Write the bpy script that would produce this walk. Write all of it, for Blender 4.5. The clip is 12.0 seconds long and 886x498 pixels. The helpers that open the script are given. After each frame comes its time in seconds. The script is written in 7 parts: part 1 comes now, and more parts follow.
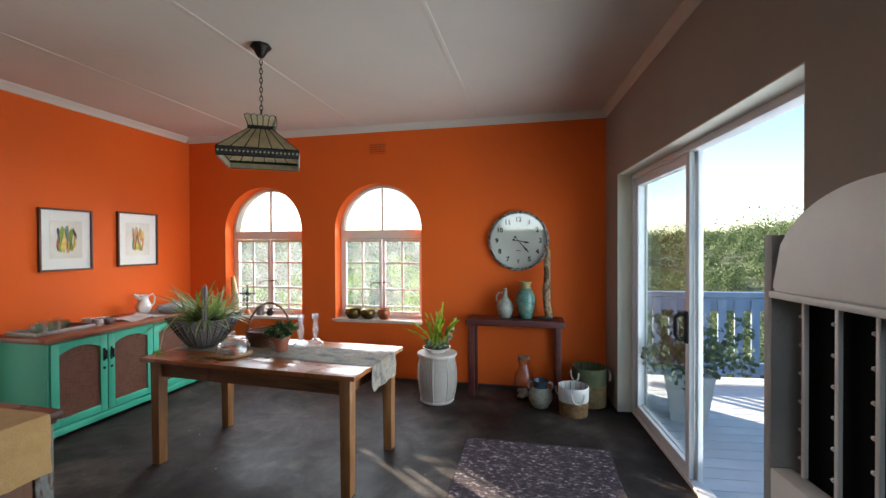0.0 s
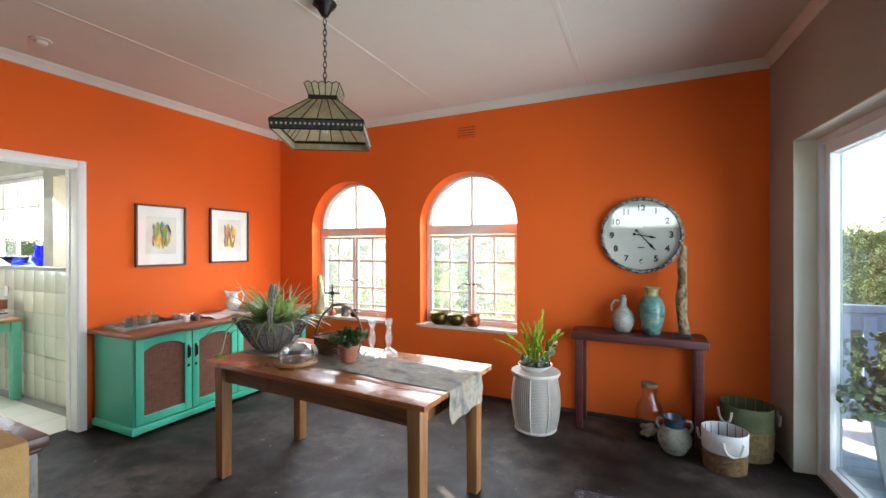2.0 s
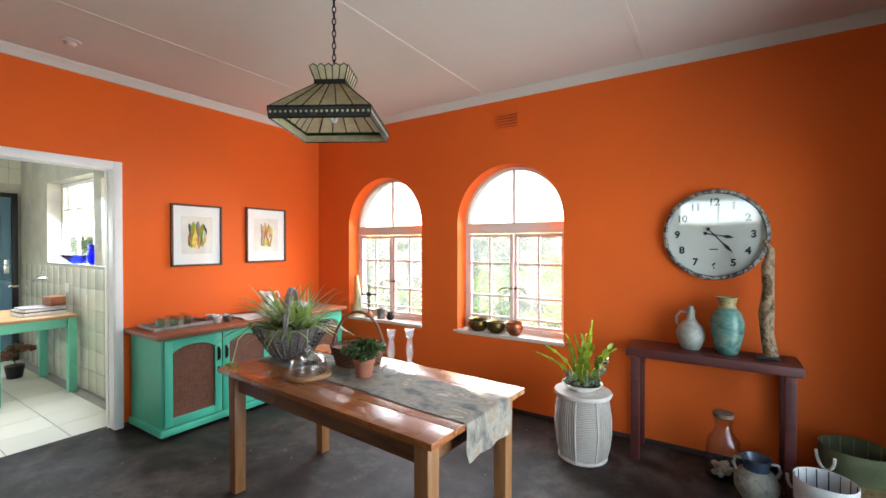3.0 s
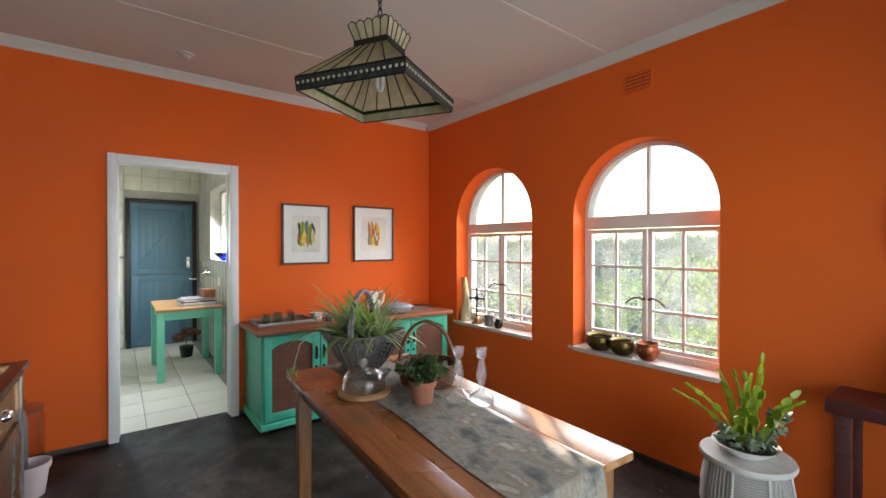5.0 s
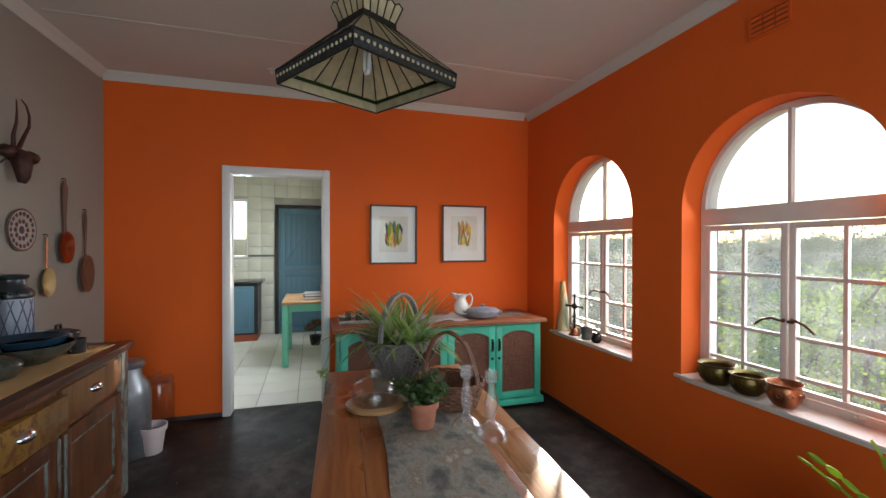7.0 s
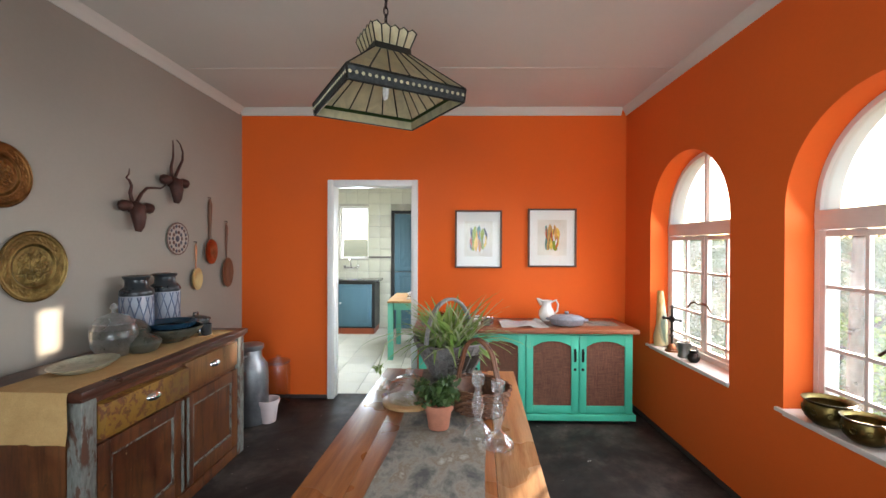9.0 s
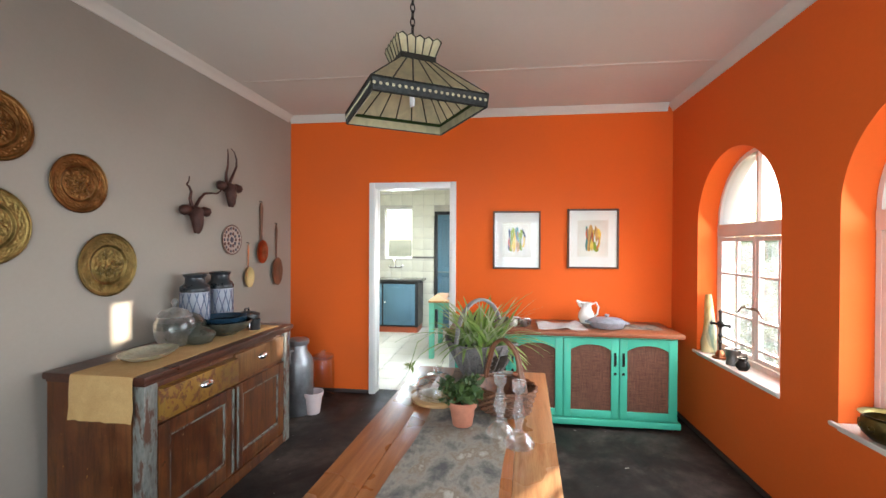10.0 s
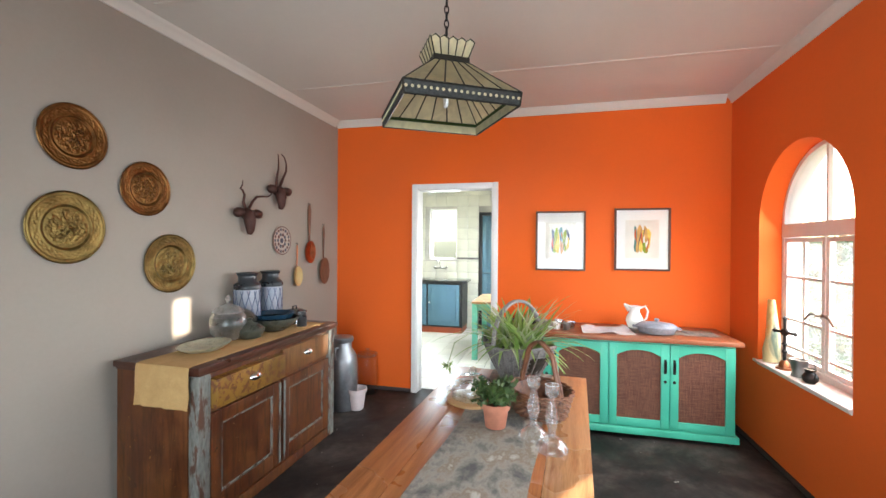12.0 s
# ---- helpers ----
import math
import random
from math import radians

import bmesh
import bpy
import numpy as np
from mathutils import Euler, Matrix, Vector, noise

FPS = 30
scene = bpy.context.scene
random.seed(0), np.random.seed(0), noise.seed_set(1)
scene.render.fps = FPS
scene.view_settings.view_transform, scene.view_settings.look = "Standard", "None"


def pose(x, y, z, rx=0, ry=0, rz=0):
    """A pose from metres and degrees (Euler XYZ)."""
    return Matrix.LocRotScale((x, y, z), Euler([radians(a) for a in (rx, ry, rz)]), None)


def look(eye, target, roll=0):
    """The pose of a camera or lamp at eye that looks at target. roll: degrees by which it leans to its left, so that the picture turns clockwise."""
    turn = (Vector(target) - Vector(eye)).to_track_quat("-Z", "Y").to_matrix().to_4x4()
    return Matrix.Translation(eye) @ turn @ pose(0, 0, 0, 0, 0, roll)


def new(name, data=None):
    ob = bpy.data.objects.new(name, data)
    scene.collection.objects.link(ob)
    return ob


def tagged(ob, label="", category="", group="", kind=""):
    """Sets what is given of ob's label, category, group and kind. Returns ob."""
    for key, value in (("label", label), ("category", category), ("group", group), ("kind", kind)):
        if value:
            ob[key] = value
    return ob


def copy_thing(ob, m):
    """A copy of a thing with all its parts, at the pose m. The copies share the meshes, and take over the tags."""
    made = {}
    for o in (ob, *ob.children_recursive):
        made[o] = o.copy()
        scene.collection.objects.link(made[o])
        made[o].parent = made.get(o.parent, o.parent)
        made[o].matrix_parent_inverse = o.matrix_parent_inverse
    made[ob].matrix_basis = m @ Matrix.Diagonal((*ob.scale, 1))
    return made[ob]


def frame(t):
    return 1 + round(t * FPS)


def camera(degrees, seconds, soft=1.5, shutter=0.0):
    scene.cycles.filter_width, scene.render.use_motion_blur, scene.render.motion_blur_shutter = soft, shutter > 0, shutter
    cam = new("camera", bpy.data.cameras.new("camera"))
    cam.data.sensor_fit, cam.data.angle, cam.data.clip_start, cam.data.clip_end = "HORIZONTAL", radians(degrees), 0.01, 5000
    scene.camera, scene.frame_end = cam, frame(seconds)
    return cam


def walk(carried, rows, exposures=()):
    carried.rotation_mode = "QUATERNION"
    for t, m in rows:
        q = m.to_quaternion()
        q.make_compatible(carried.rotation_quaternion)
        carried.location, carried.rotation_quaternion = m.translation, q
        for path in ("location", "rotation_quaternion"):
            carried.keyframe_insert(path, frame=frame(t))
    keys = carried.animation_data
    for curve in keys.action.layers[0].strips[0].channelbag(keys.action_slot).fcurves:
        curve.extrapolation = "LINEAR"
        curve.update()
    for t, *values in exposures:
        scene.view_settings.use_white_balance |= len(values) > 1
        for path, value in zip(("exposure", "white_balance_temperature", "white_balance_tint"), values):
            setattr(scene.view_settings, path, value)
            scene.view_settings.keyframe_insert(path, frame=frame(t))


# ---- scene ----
cam = camera(92.5, 12.0)
PATH = [
    (0, (0.168, -0.037, 1.483), (-0.256, 1.918, 1.464), -0.2),
    (0.5, (0.132, 0.123, 1.433), (-0.405, 2.049, 1.435), -0.3),
    (1, (0.097, 0.258, 1.432), (-0.545, 2.153, 1.43), -0.2),
    (1.5, (0.033, 0.403, 1.425), (-0.703, 2.262, 1.421), -0.1),
    (2, (0.024, 0.575, 1.42), (-0.832, 2.383, 1.417), -0.1),
    (2.5, (0.038, 0.762, 1.439), (-0.94, 2.507, 1.424), 0.0),
    (3, (0.026, 0.948, 1.453), (-1.062, 2.626, 1.434), 0.0),
    (5, (-0.044, 1.574, 1.431), (-1.63, 2.792, 1.417), -0.0),
    (5.5, (-0.051, 1.742, 1.437), (-1.739, 2.816, 1.423), -0.0),
    (6, (-0.018, 1.92, 1.44), (-1.799, 2.831, 1.427), -0.0),
    (6.5, (0.0, 2.059, 1.433), (-1.852, 2.814, 1.423), 0.1),
    (7, (-0.005, 2.236, 1.433), (-1.916, 2.825, 1.419), 0.1),
    (9, (0.125, 2.685, 1.471), (-1.875, 2.656, 1.458), 0.2),
    (9.5, (0.151, 2.746, 1.482), (-1.841, 2.577, 1.466), 0.3),
    (10, (0.167, 2.785, 1.477), (-1.817, 2.53, 1.464), 0.3),
    (10.5, (0.174, 2.824, 1.489), (-1.8, 2.498, 1.472), 0.3),
    (11, (0.172, 2.811, 1.477), (-1.793, 2.436, 1.465), 0.4),
    (11.5, (0.165, 2.83, 1.474), (-1.787, 2.393, 1.463), 0.4),
    (12, (0.159, 2.846, 1.474), (-1.783, 2.369, 1.465), 0.4),
]
walk(cam, [(t, look(eye, target, roll)) for t, eye, target, roll in PATH],
     exposures=[(0.0, 2.15), (1.0, 2.38), (2.5, 2.72), (4.0, 2.45), (5.0, 2.05), (6.5, 1.55), (7.2, 1.6), (9.0, 2.3), (9.6, 2.5), (10.5, 2.74), (12.0, 2.84)])

# ---- world, sun, exposure ----
SUN_WAY = Vector((0.794, -0.608, -0.265)).normalized()      # the way the light travels
SUN_EL = math.asin(-SUN_WAY.z)
world = bpy.data.worlds.new("world")
scene.world = world
world.use_nodes = True
wn = world.node_tree.nodes
sky = wn.new("ShaderNodeTexSky")
sky.sky_type = "NISHITA"
sky.sun_disc = False
sky.sun_elevation = SUN_EL
sky.sun_rotation = math.atan2(-SUN_WAY.x, -SUN_WAY.y)
sky.dust_density = 0.3
sky.ozone_density = 2.0
sky.air_density = 1.0
world.node_tree.links.new(sky.outputs[0], wn["Background"].inputs[0])
wn["Background"].inputs[1].default_value = 0.095
sun_data = bpy.data.lights.new("sun", "SUN")
sun_data.energy, sun_data.angle, sun_data.color = 5.0, radians(0.6), (1.0, 0.86, 0.68)
sun = new("sun", sun_data)
sun.matrix_world = look((0, 0, 20), Vector((0, 0, 20)) + SUN_WAY)


def window_light(name, eye, target, w, h, watts, spread=150):
    """Skylight that enters by an opening."""
    d = bpy.data.lights.new(name, "AREA")
    d.spread = radians(spread)
    d.shape, d.size, d.size_y, d.energy, d.color = "RECTANGLE", w, h, watts, (0.83, 0.915, 1.0)
    ob = new(name, d)
    ob.matrix_world = look(eye, target)
    return ob


window_light("skylight_window", (-2.95, 4.66, 1.42), (-2.95, 2.0, -0.6), 0.95, 1.35, 7.0, 128)
window_light("skylight_window", (-1.53, 4.66, 1.42), (-1.53, 2.0, -0.6), 0.95, 1.35, 7.0, 128)
window_light("skylight_door", (1.28, 2.72, 1.10), (-2.2, 2.75, 1.45), 2.1, 1.9, 11.0, 118)
window_light("skylight_kitchen", (-5.55, 2.74, 1.70), (-5.55, 0.9, 0.0), 1.6, 0.85, 19)
window_light("skylight_sink", (-7.62, 0.995, 1.72), (-4, 0.995, 0.6), 0.5, 0.85, 5)
window_light("skylight_rear", (0.05, -3.24, 2.3), (0.05, 0, 0.0), 1.8, 0.65, 3)


# ---- materials ----
def tree(name):
    m = bpy.data.materials.new(name)
    m.use_nodes = True
    n = m.node_tree.nodes
    return m, n, m.node_tree.links, n["Principled BSDF"]


def coords(n, l, stretch=(1, 1, 1), rnd=True):
    tc = n.new("ShaderNodeTexCoord")
    mp = n.new("ShaderNodeMapping")
    mp.inputs["Scale"].default_value = stretch
    l.new(tc.outputs["Object"], mp.inputs["Vector"])
    if rnd:
        oi = n.new("ShaderNodeObjectInfo")
        ml = n.new("ShaderNodeMath")
        ml.operation = "MULTIPLY"
        ml.inputs[1].default_value = 37.0
        l.new(oi.outputs["Random"], ml.inputs[0])
        l.new(ml.outputs[0], mp.inputs["Location"])
    return mp.outputs["Vector"]


def noise_tex(n, l, vec, scale, detail=4.0, rough=0.55, dist=0.0):
    t = n.new("ShaderNodeTexNoise")
    t.inputs["Scale"].default_value, t.inputs["Detail"].default_value = scale, detail
    t.inputs["Roughness"].default_value, t.inputs["Distortion"].default_value = rough, dist
    l.new(vec, t.inputs["Vector"])
    return t.outputs["Fac"]


def ramp(n, l, fac, stops):
    r = n.new("ShaderNodeValToRGB")
    e = r.color_ramp.elements
    while len(e) < len(stops):
        e.new(0.5)
    for k, (p, c) in zip(e, stops):
        k.position, k.color = p, (*c, 1.0)
    l.new(fac, r.inputs["Fac"])
    return r.outputs["Color"]


def mixc(n, l, fac, a, b, mode="MIX"):
    m = n.new("ShaderNodeMix")
    m.data_type, m.blend_type = "RGBA", mode
    for sock, v in ((m.inputs["Factor"], fac), (m.inputs["A"], a), (m.inputs["B"], b)):
        if isinstance(v, (int, float)):
            sock.default_value = v
        elif isinstance(v, tuple):
            sock.default_value = (*v, 1.0)
        else:
            l.new(v, sock)
    return m.outputs["Result"]


def bumped(n, l, p, height, strength, dist=0.002):
    b = n.new("ShaderNodeBump")
    b.inputs["Strength"].default_value, b.inputs["Distance"].default_value = strength, dist
    l.new(height, b.inputs["Height"])
    l.new(b.outputs["Normal"], p.inputs["Normal"])


def rough_from(n, l, p, fac, lo, hi):
    mr = n.new("ShaderNodeMapRange")
    mr.inputs["From Min"].default_value, mr.inputs["From Max"].default_value = 0.3, 0.7
    mr.inputs["To Min"].default_value, mr.inputs["To Max"].default_value = lo, hi
    l.new(fac, mr.inputs["Value"])
    l.new(mr.outputs[0], p.inputs["Roughness"])


def shade(c, k):
    return tuple(min(1.0, v * k) for v in c)


def plain(name, col, rough=0.5, metal=0.0, var=0.15, scale=5.0, fine=90.0, bump=0.15, stretch=(1, 1, 1), coat=0.0, rnd=True):
    """A painted, glazed or metal surface: broad and fine variation, light relief."""
    m, n, l, p = tree(name)
    v = coords(n, l, stretch, rnd)
    big, small = noise_tex(n, l, v, scale, 5), noise_tex(n, l, v, fine, 3)
    c = ramp(n, l, big, [(0.3, shade(col, 1 - var)), (0.7, shade(col, 1 + var))])
    f = ramp(n, l, small, [(0.3, (1 - var * 0.5,) * 3), (0.7, (1.0,) * 3)])
    l.new(mixc(n, l, 1.0, c, f, "MULTIPLY"), p.inputs["Base Color"])
    rough_from(n, l, p, big, max(0.02, rough - 0.06), min(1, rough + 0.06))
    p.inputs["Metallic"].default_value, p.inputs["Coat Weight"].default_value = metal, coat
    bumped(n, l, p, small, bump)
    return m


def wood(name, dark, light, rough=0.45, along="x", scale=3.0, knots=0.0, coat=0.0):
    m, n, l, p = tree(name)
    k = 14.0
    st = {"x": (1, k, k), "y": (k, 1, k), "z": (k, k, 1)}[along]
    v = coords(n, l, st)
    grain = noise_tex(n, l, v, scale, 6, 0.6, 0.8)
    fine = noise_tex(n, l, v, scale * 9, 3)
    broad = noise_tex(n, l, coords(n, l), 3.0, 3)
    mid = tuple((a + b) / 2 for a, b in zip(dark, light))
    c = ramp(n, l, grain, [(0.25, dark), (0.48, mid), (0.75, light)])
    c = mixc(n, l, 0.5, c, ramp(n, l, fine, [(0.3, (0.6,) * 3), (0.7, (1.0,) * 3)]), "MULTIPLY")
    c = mixc(n, l, 0.6, c, ramp(n, l, broad, [(0.3, (0.7,) * 3), (0.7, (1.0,) * 3)]), "MULTIPLY")
    if knots:
        kn = noise_tex(n, l, coords(n, l), 7.0, 2)
        c = mixc(n, l, knots, c, ramp(n, l, kn, [(0.62, (1.0,) * 3), (0.72, (0.25, 0.2, 0.15))]), "MULTIPLY")
    l.new(c, p.inputs["Base Color"])
    rough_from(n, l, p, broad, rough - 0.08, rough + 0.1)
    p.inputs["Coat Weight"].default_value = coat
    bumped(n, l, p, fine, 0.25)
    return m


def chipped(name, paint, under, amount=0.35, rough=0.5, scale=5.0, var=0.15, stretch=(1, 1, 1)):
    """Old paint worn through to what lies under it."""
    m, n, l, p = tree(name)
    v = coords(n, l, stretch)
    a, b = noise_tex(n, l, v, scale, 9, 0.68, 0.4), noise_tex(n, l, v, 3.0, 3)
    fine = noise_tex(n, l, v, 70, 3)
    pc = ramp(n, l, b, [(0.3, shade(paint, 1 - var)), (0.7, shade(paint, 1 + var))])
    uc = ramp(n, l, fine, [(0.3, shade(under, 0.6)), (0.7, shade(under, 1.2))])
    mask = ramp(n, l, a, [(1 - amount - 0.03, (0, 0, 0)), (1 - amount + 0.03, (1, 1, 1))])
    l.new(mixc(n, l, mask, pc, uc), p.inputs["Base Color"])
    rough_from(n, l, p, b, rough - 0.08, rough + 0.12)
    bumped(n, l, p, a, 0.3, 0.003)
    return m


def scuffed(name, paint, rubbed, flecks, rough=0.4):
    """Brushed-on brown paint over old wood: upright streaks, rubbed places, pale flecks and dark dents."""
    m, n, l, p = tree(name)
    v, u = coords(n, l), coords(n, l, (9, 9, 1))
    a, b = noise_tex(n, l, v, 5, 8, 0.65, 0.2), noise_tex(n, l, u, 2.6, 8, 0.65, 0.4)
    f, d = noise_tex(n, l, v, 30, 5, 0.7), noise_tex(n, l, v, 11, 4, 0.6)
    c = mixc(n, l, ramp(n, l, a, [(0.4, (0, 0, 0)), (0.68, (1, 1, 1))]), paint, rubbed)
    c = mixc(n, l, 0.8, c, ramp(n, l, b, [(0.36, (0.30,) * 3), (0.52, (0.85,) * 3), (0.66, (1.0,) * 3)]), "MULTIPLY")
    c = mixc(n, l, ramp(n, l, f, [(0.665, (0, 0, 0)), (0.70, (0.9, 0.9, 0.9))]), c, flecks)
    c = mixc(n, l, 1.0, c, ramp(n, l, d, [(0.68, (1.0,) * 3), (0.74, (0.22,) * 3)]), "MULTIPLY")
    l.new(c, p.inputs["Base Color"])
    rough_from(n, l, p, a, rough - 0.1, rough + 0.15)
    bumped(n, l, p, mixc(n, l, 0.5, b, f), 0.3, 0.003)
    return m


def glass(name, tint=(0.97, 0.99, 0.98), rough=0.0, gloss=1.0, power=4.0):
    """A thin pane: clear, with the gloss of glass."""
    m, n, l, p = tree(name)
    n.remove(p)
    tr, gl, mx = n.new("ShaderNodeBsdfTransparent"), n.new("ShaderNodeBsdfGlossy"), n.new("ShaderNodeMixShader")
    tr.inputs[0].default_value = (*tint, 1)
    gl.inputs["Roughness"].default_value = rough
    lw, pw, ma = n.new("ShaderNodeLayerWeight"), n.new("ShaderNodeMath"), n.new("ShaderNodeMath")
    pw.operation, ma.operation = "POWER", "MULTIPLY_ADD"
    pw.inputs[1].default_value, ma.inputs[1].default_value, ma.inputs[2].default_value = power, 0.7 * gloss, 0.045 * gloss
    lw.inputs["Blend"].default_value = 0.5
    l.new(lw.outputs["Facing"], pw.inputs[0])
    l.new(pw.outputs[0], ma.inputs[0])
    l.new(ma.outputs[0], mx.inputs[0])
    l.new(tr.outputs[0], mx.inputs[1])
    l.new(gl.outputs[0], mx.inputs[2])
    l.new(mx.outputs[0], n["Material Output"].inputs["Surface"])
    return m


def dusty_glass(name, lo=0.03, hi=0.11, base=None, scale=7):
    """A milky film over glass; on windows, dust standing in for glare and haze."""
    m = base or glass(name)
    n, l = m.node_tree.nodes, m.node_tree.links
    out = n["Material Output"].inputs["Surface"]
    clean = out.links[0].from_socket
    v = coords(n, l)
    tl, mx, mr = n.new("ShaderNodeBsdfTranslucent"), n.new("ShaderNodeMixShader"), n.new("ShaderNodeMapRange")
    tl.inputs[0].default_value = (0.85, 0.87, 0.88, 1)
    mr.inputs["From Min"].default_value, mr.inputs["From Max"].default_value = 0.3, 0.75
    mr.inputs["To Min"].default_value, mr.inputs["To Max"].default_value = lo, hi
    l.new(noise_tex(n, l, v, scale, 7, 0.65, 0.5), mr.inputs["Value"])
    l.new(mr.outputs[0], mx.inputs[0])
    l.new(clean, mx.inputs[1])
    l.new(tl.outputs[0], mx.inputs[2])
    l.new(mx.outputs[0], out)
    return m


def crystal(name, col=(1, 1, 1), rough=0.02, ior=1.45):
    m, n, l, p = tree(name)
    p.inputs["Base Color"].default_value = (*col, 1)
    p.inputs["Transmission Weight"].default_value, p.inputs["Roughness"].default_value, p.inputs["IOR"].default_value = 1.0, rough, ior
    return m


def blotch(name, cols, scale=6.0, rough=0.85, detail=6.0, stretch=(1, 1, 1), bump=0.4, fine=220.0, dist=0.6):
    """Several colours in ragged blotches: printed or worn cloth, foliage, stone."""
    m, n, l, p = tree(name)
    v = coords(n, l, stretch)
    a = noise_tex(n, l, v, scale, detail, 0.65, dist)
    f = noise_tex(n, l, v, fine, 2)
    k = len(cols)
    c = ramp(n, l, a, [(0.34 + 0.32 * i / max(1, k - 1), q) for i, q in enumerate(cols)])
    l.new(mixc(n, l, 0.5, c, ramp(n, l, f, [(0.3, (0.55,) * 3), (0.7, (1.0,) * 3)]), "MULTIPLY"), p.inputs["Base Color"])
    p.inputs["Roughness"].default_value = rough
    bumped(n, l, p, f, bump)
    return m


def woven_cloth(name, dark, light, count):
    """Coarse plain weave: upright and level threads, a little uneven."""
    m, n, l, p = tree(name)
    v = coords(n, l)
    broad = noise_tex(n, l, v, 7, 5)
    threads = []
    for axis in ((1, 1, 0.04), (0.04, 0.04, 1)):
        threads.append(noise_tex(n, l, coords(n, l, axis), count, 2))
    both = mixc(n, l, 0.5, threads[0], threads[1])
    c = ramp(n, l, both, [(0.38, dark), (0.62, light)])
    c = mixc(n, l, 0.7, c, ramp(n, l, broad, [(0.3, (0.72,) * 3), (0.7, (1.0,) * 3)]), "MULTIPLY")
    l.new(c, p.inputs["Base Color"])
    p.inputs["Roughness"].default_value = 0.85
    bumped(n, l, p, both, 0.6)
    return m


def leaf(name, a, b, scale=9.0, through_light=0.35, rough=0.5, single_leaf=0.5):
    m, n, l, p = tree(name)
    v = coords(n, l)
    geo = n.new("ShaderNodeNewGeometry")
    fac = mixc(n, l, single_leaf, noise_tex(n, l, v, scale, 3), geo.outputs["Random Per Island"])
    c = ramp(n, l, fac, [(0.2, a), (0.8, b)])
    l.new(c, p.inputs["Base Color"])
    p.inputs["Roughness"].default_value = rough
    tl, mx = n.new("ShaderNodeBsdfTranslucent"), n.new("ShaderNodeMixShader")
    l.new(c, tl.inputs[0])
    mx.inputs[0].default_value = through_light
    l.new(p.outputs[0], mx.inputs[1])
    l.new(tl.outputs[0], mx.inputs[2])
    l.new(mx.outputs[0], n["Material Output"].inputs["Surface"])
    return m


def screed(name):
    """Dark polished cement floor, clouded and scuffed."""
    m, n, l, p = tree(name)
    v = coords(n, l, rnd=False)
    a, b = noise_tex(n, l, v, 1.6, 9, 0.68, 0.3), noise_tex(n, l, v, 7.0, 9, 0.74, 0.2)
    f = noise_tex(n, l, v, 130, 2)
    c = ramp(n, l, a, [(0.34, (0.011, 0.008, 0.0068)), (0.49, (0.030, 0.0225, 0.0185)), (0.64, (0.09, 0.074, 0.062))])
    c = mixc(n, l, 0.95, c, ramp(n, l, b, [(0.36, (0.22,) * 3), (0.5, (0.7,) * 3), (0.62, (1.0,) * 3)]), "MULTIPLY")
    chips = ramp(n, l, noise_tex(n, l, v, 16, 3, 0.7), [(0.715, (0, 0, 0)), (0.73, (1, 1, 1))])
    c = mixc(n, l, chips, c, (0.30, 0.28, 0.25))
    l.new(c, p.inputs["Base Color"])
    rough_from(n, l, p, mixc(n, l, 0.6, b, noise_tex(n, l, v, 2.2, 8, 0.7, 0.8)), 0.34, 0.85)
    p.inputs["Specular IOR Level"].default_value = 0.24
    bumped(n, l, p, mixc(n, l, 0.3, b, f), 0.12, 0.004)
    return m


ORANGE = plain("orange_wall_paint", (0.74, 0.115, 0.006), 0.8, var=0.05, scale=1.3, fine=55, bump=0.12, rnd=False)
GREY_WALL = plain("stone_grey_wall_paint", (0.315, 0.275, 0.23), 0.7, var=0.06, scale=1.2, fine=55, bump=0.12, rnd=False)
CREAM = plain("cream_paint", (0.66, 0.63, 0.52), 0.5, var=0.05, scale=2, rnd=False)
WHITE = plain("white_gloss_paint", (0.78, 0.77, 0.74), 0.38, var=0.05, scale=3, fine=40)
# white ceiling; a warm tint, as bounced from orange walls, is in the base colour
CEIL = plain("warm_white_ceiling_paint", (0.60, 0.565, 0.50), 0.7, var=0.04, scale=0.9, fine=30, bump=0.08, rnd=False)
FLOOR = screed("dark_polished_screed")
SILL = plain("pale_sill_paint", (0.70, 0.62, 0.55), 0.35, var=0.08, scale=6)
WIN_PAINT = plain("window_frame_paint", (0.74, 0.66, 0.60), 0.45, var=0.06, scale=6)
PANE = glass("window_pane_glass")
FRONT_GLASS = glass("picture_front_glass", gloss=0.7)
CLOCK_GLASS = glass("clock_front_glass", gloss=2.2)        # two faces throw light back
# dust film made thick enough to veil the view like glare and distant haze
HAZY_PANE = dusty_glass("hazy_window_glass")
ALU = plain("white_aluminium", (0.72, 0.73, 0.74), 0.35, var=0.04)
BLACK = plain("black_plastic", (0.012, 0.012, 0.013), 0.4, var=0.2)
DARKMETAL = plain("dark_iron", (0.03, 0.027, 0.025), 0.45, 0.8, var=0.3, scale=20)
BRASS_OLD = plain("tarnished_brass", (0.155, 0.108, 0.036), 0.36, 1.0, var=0.5, scale=18, bump=0.5, fine=60)
COPPER_OLD = plain("old_copper", (0.40, 0.155, 0.075), 0.34, 1.0, var=0.35, scale=16, bump=0.4)
BRASS_RED = plain("reddish_brass", (0.145, 0.07, 0.022), 0.34, 1.0, var=0.5, scale=18, bump=0.5, fine=60)
CHROME = plain("chrome", (0.75, 0.75, 0.75), 0.15, 1.0, var=0.05)
PEWTER = plain("dull_pewter", (0.30, 0.29, 0.28), 0.4, 1.0, var=0.25, scale=14)
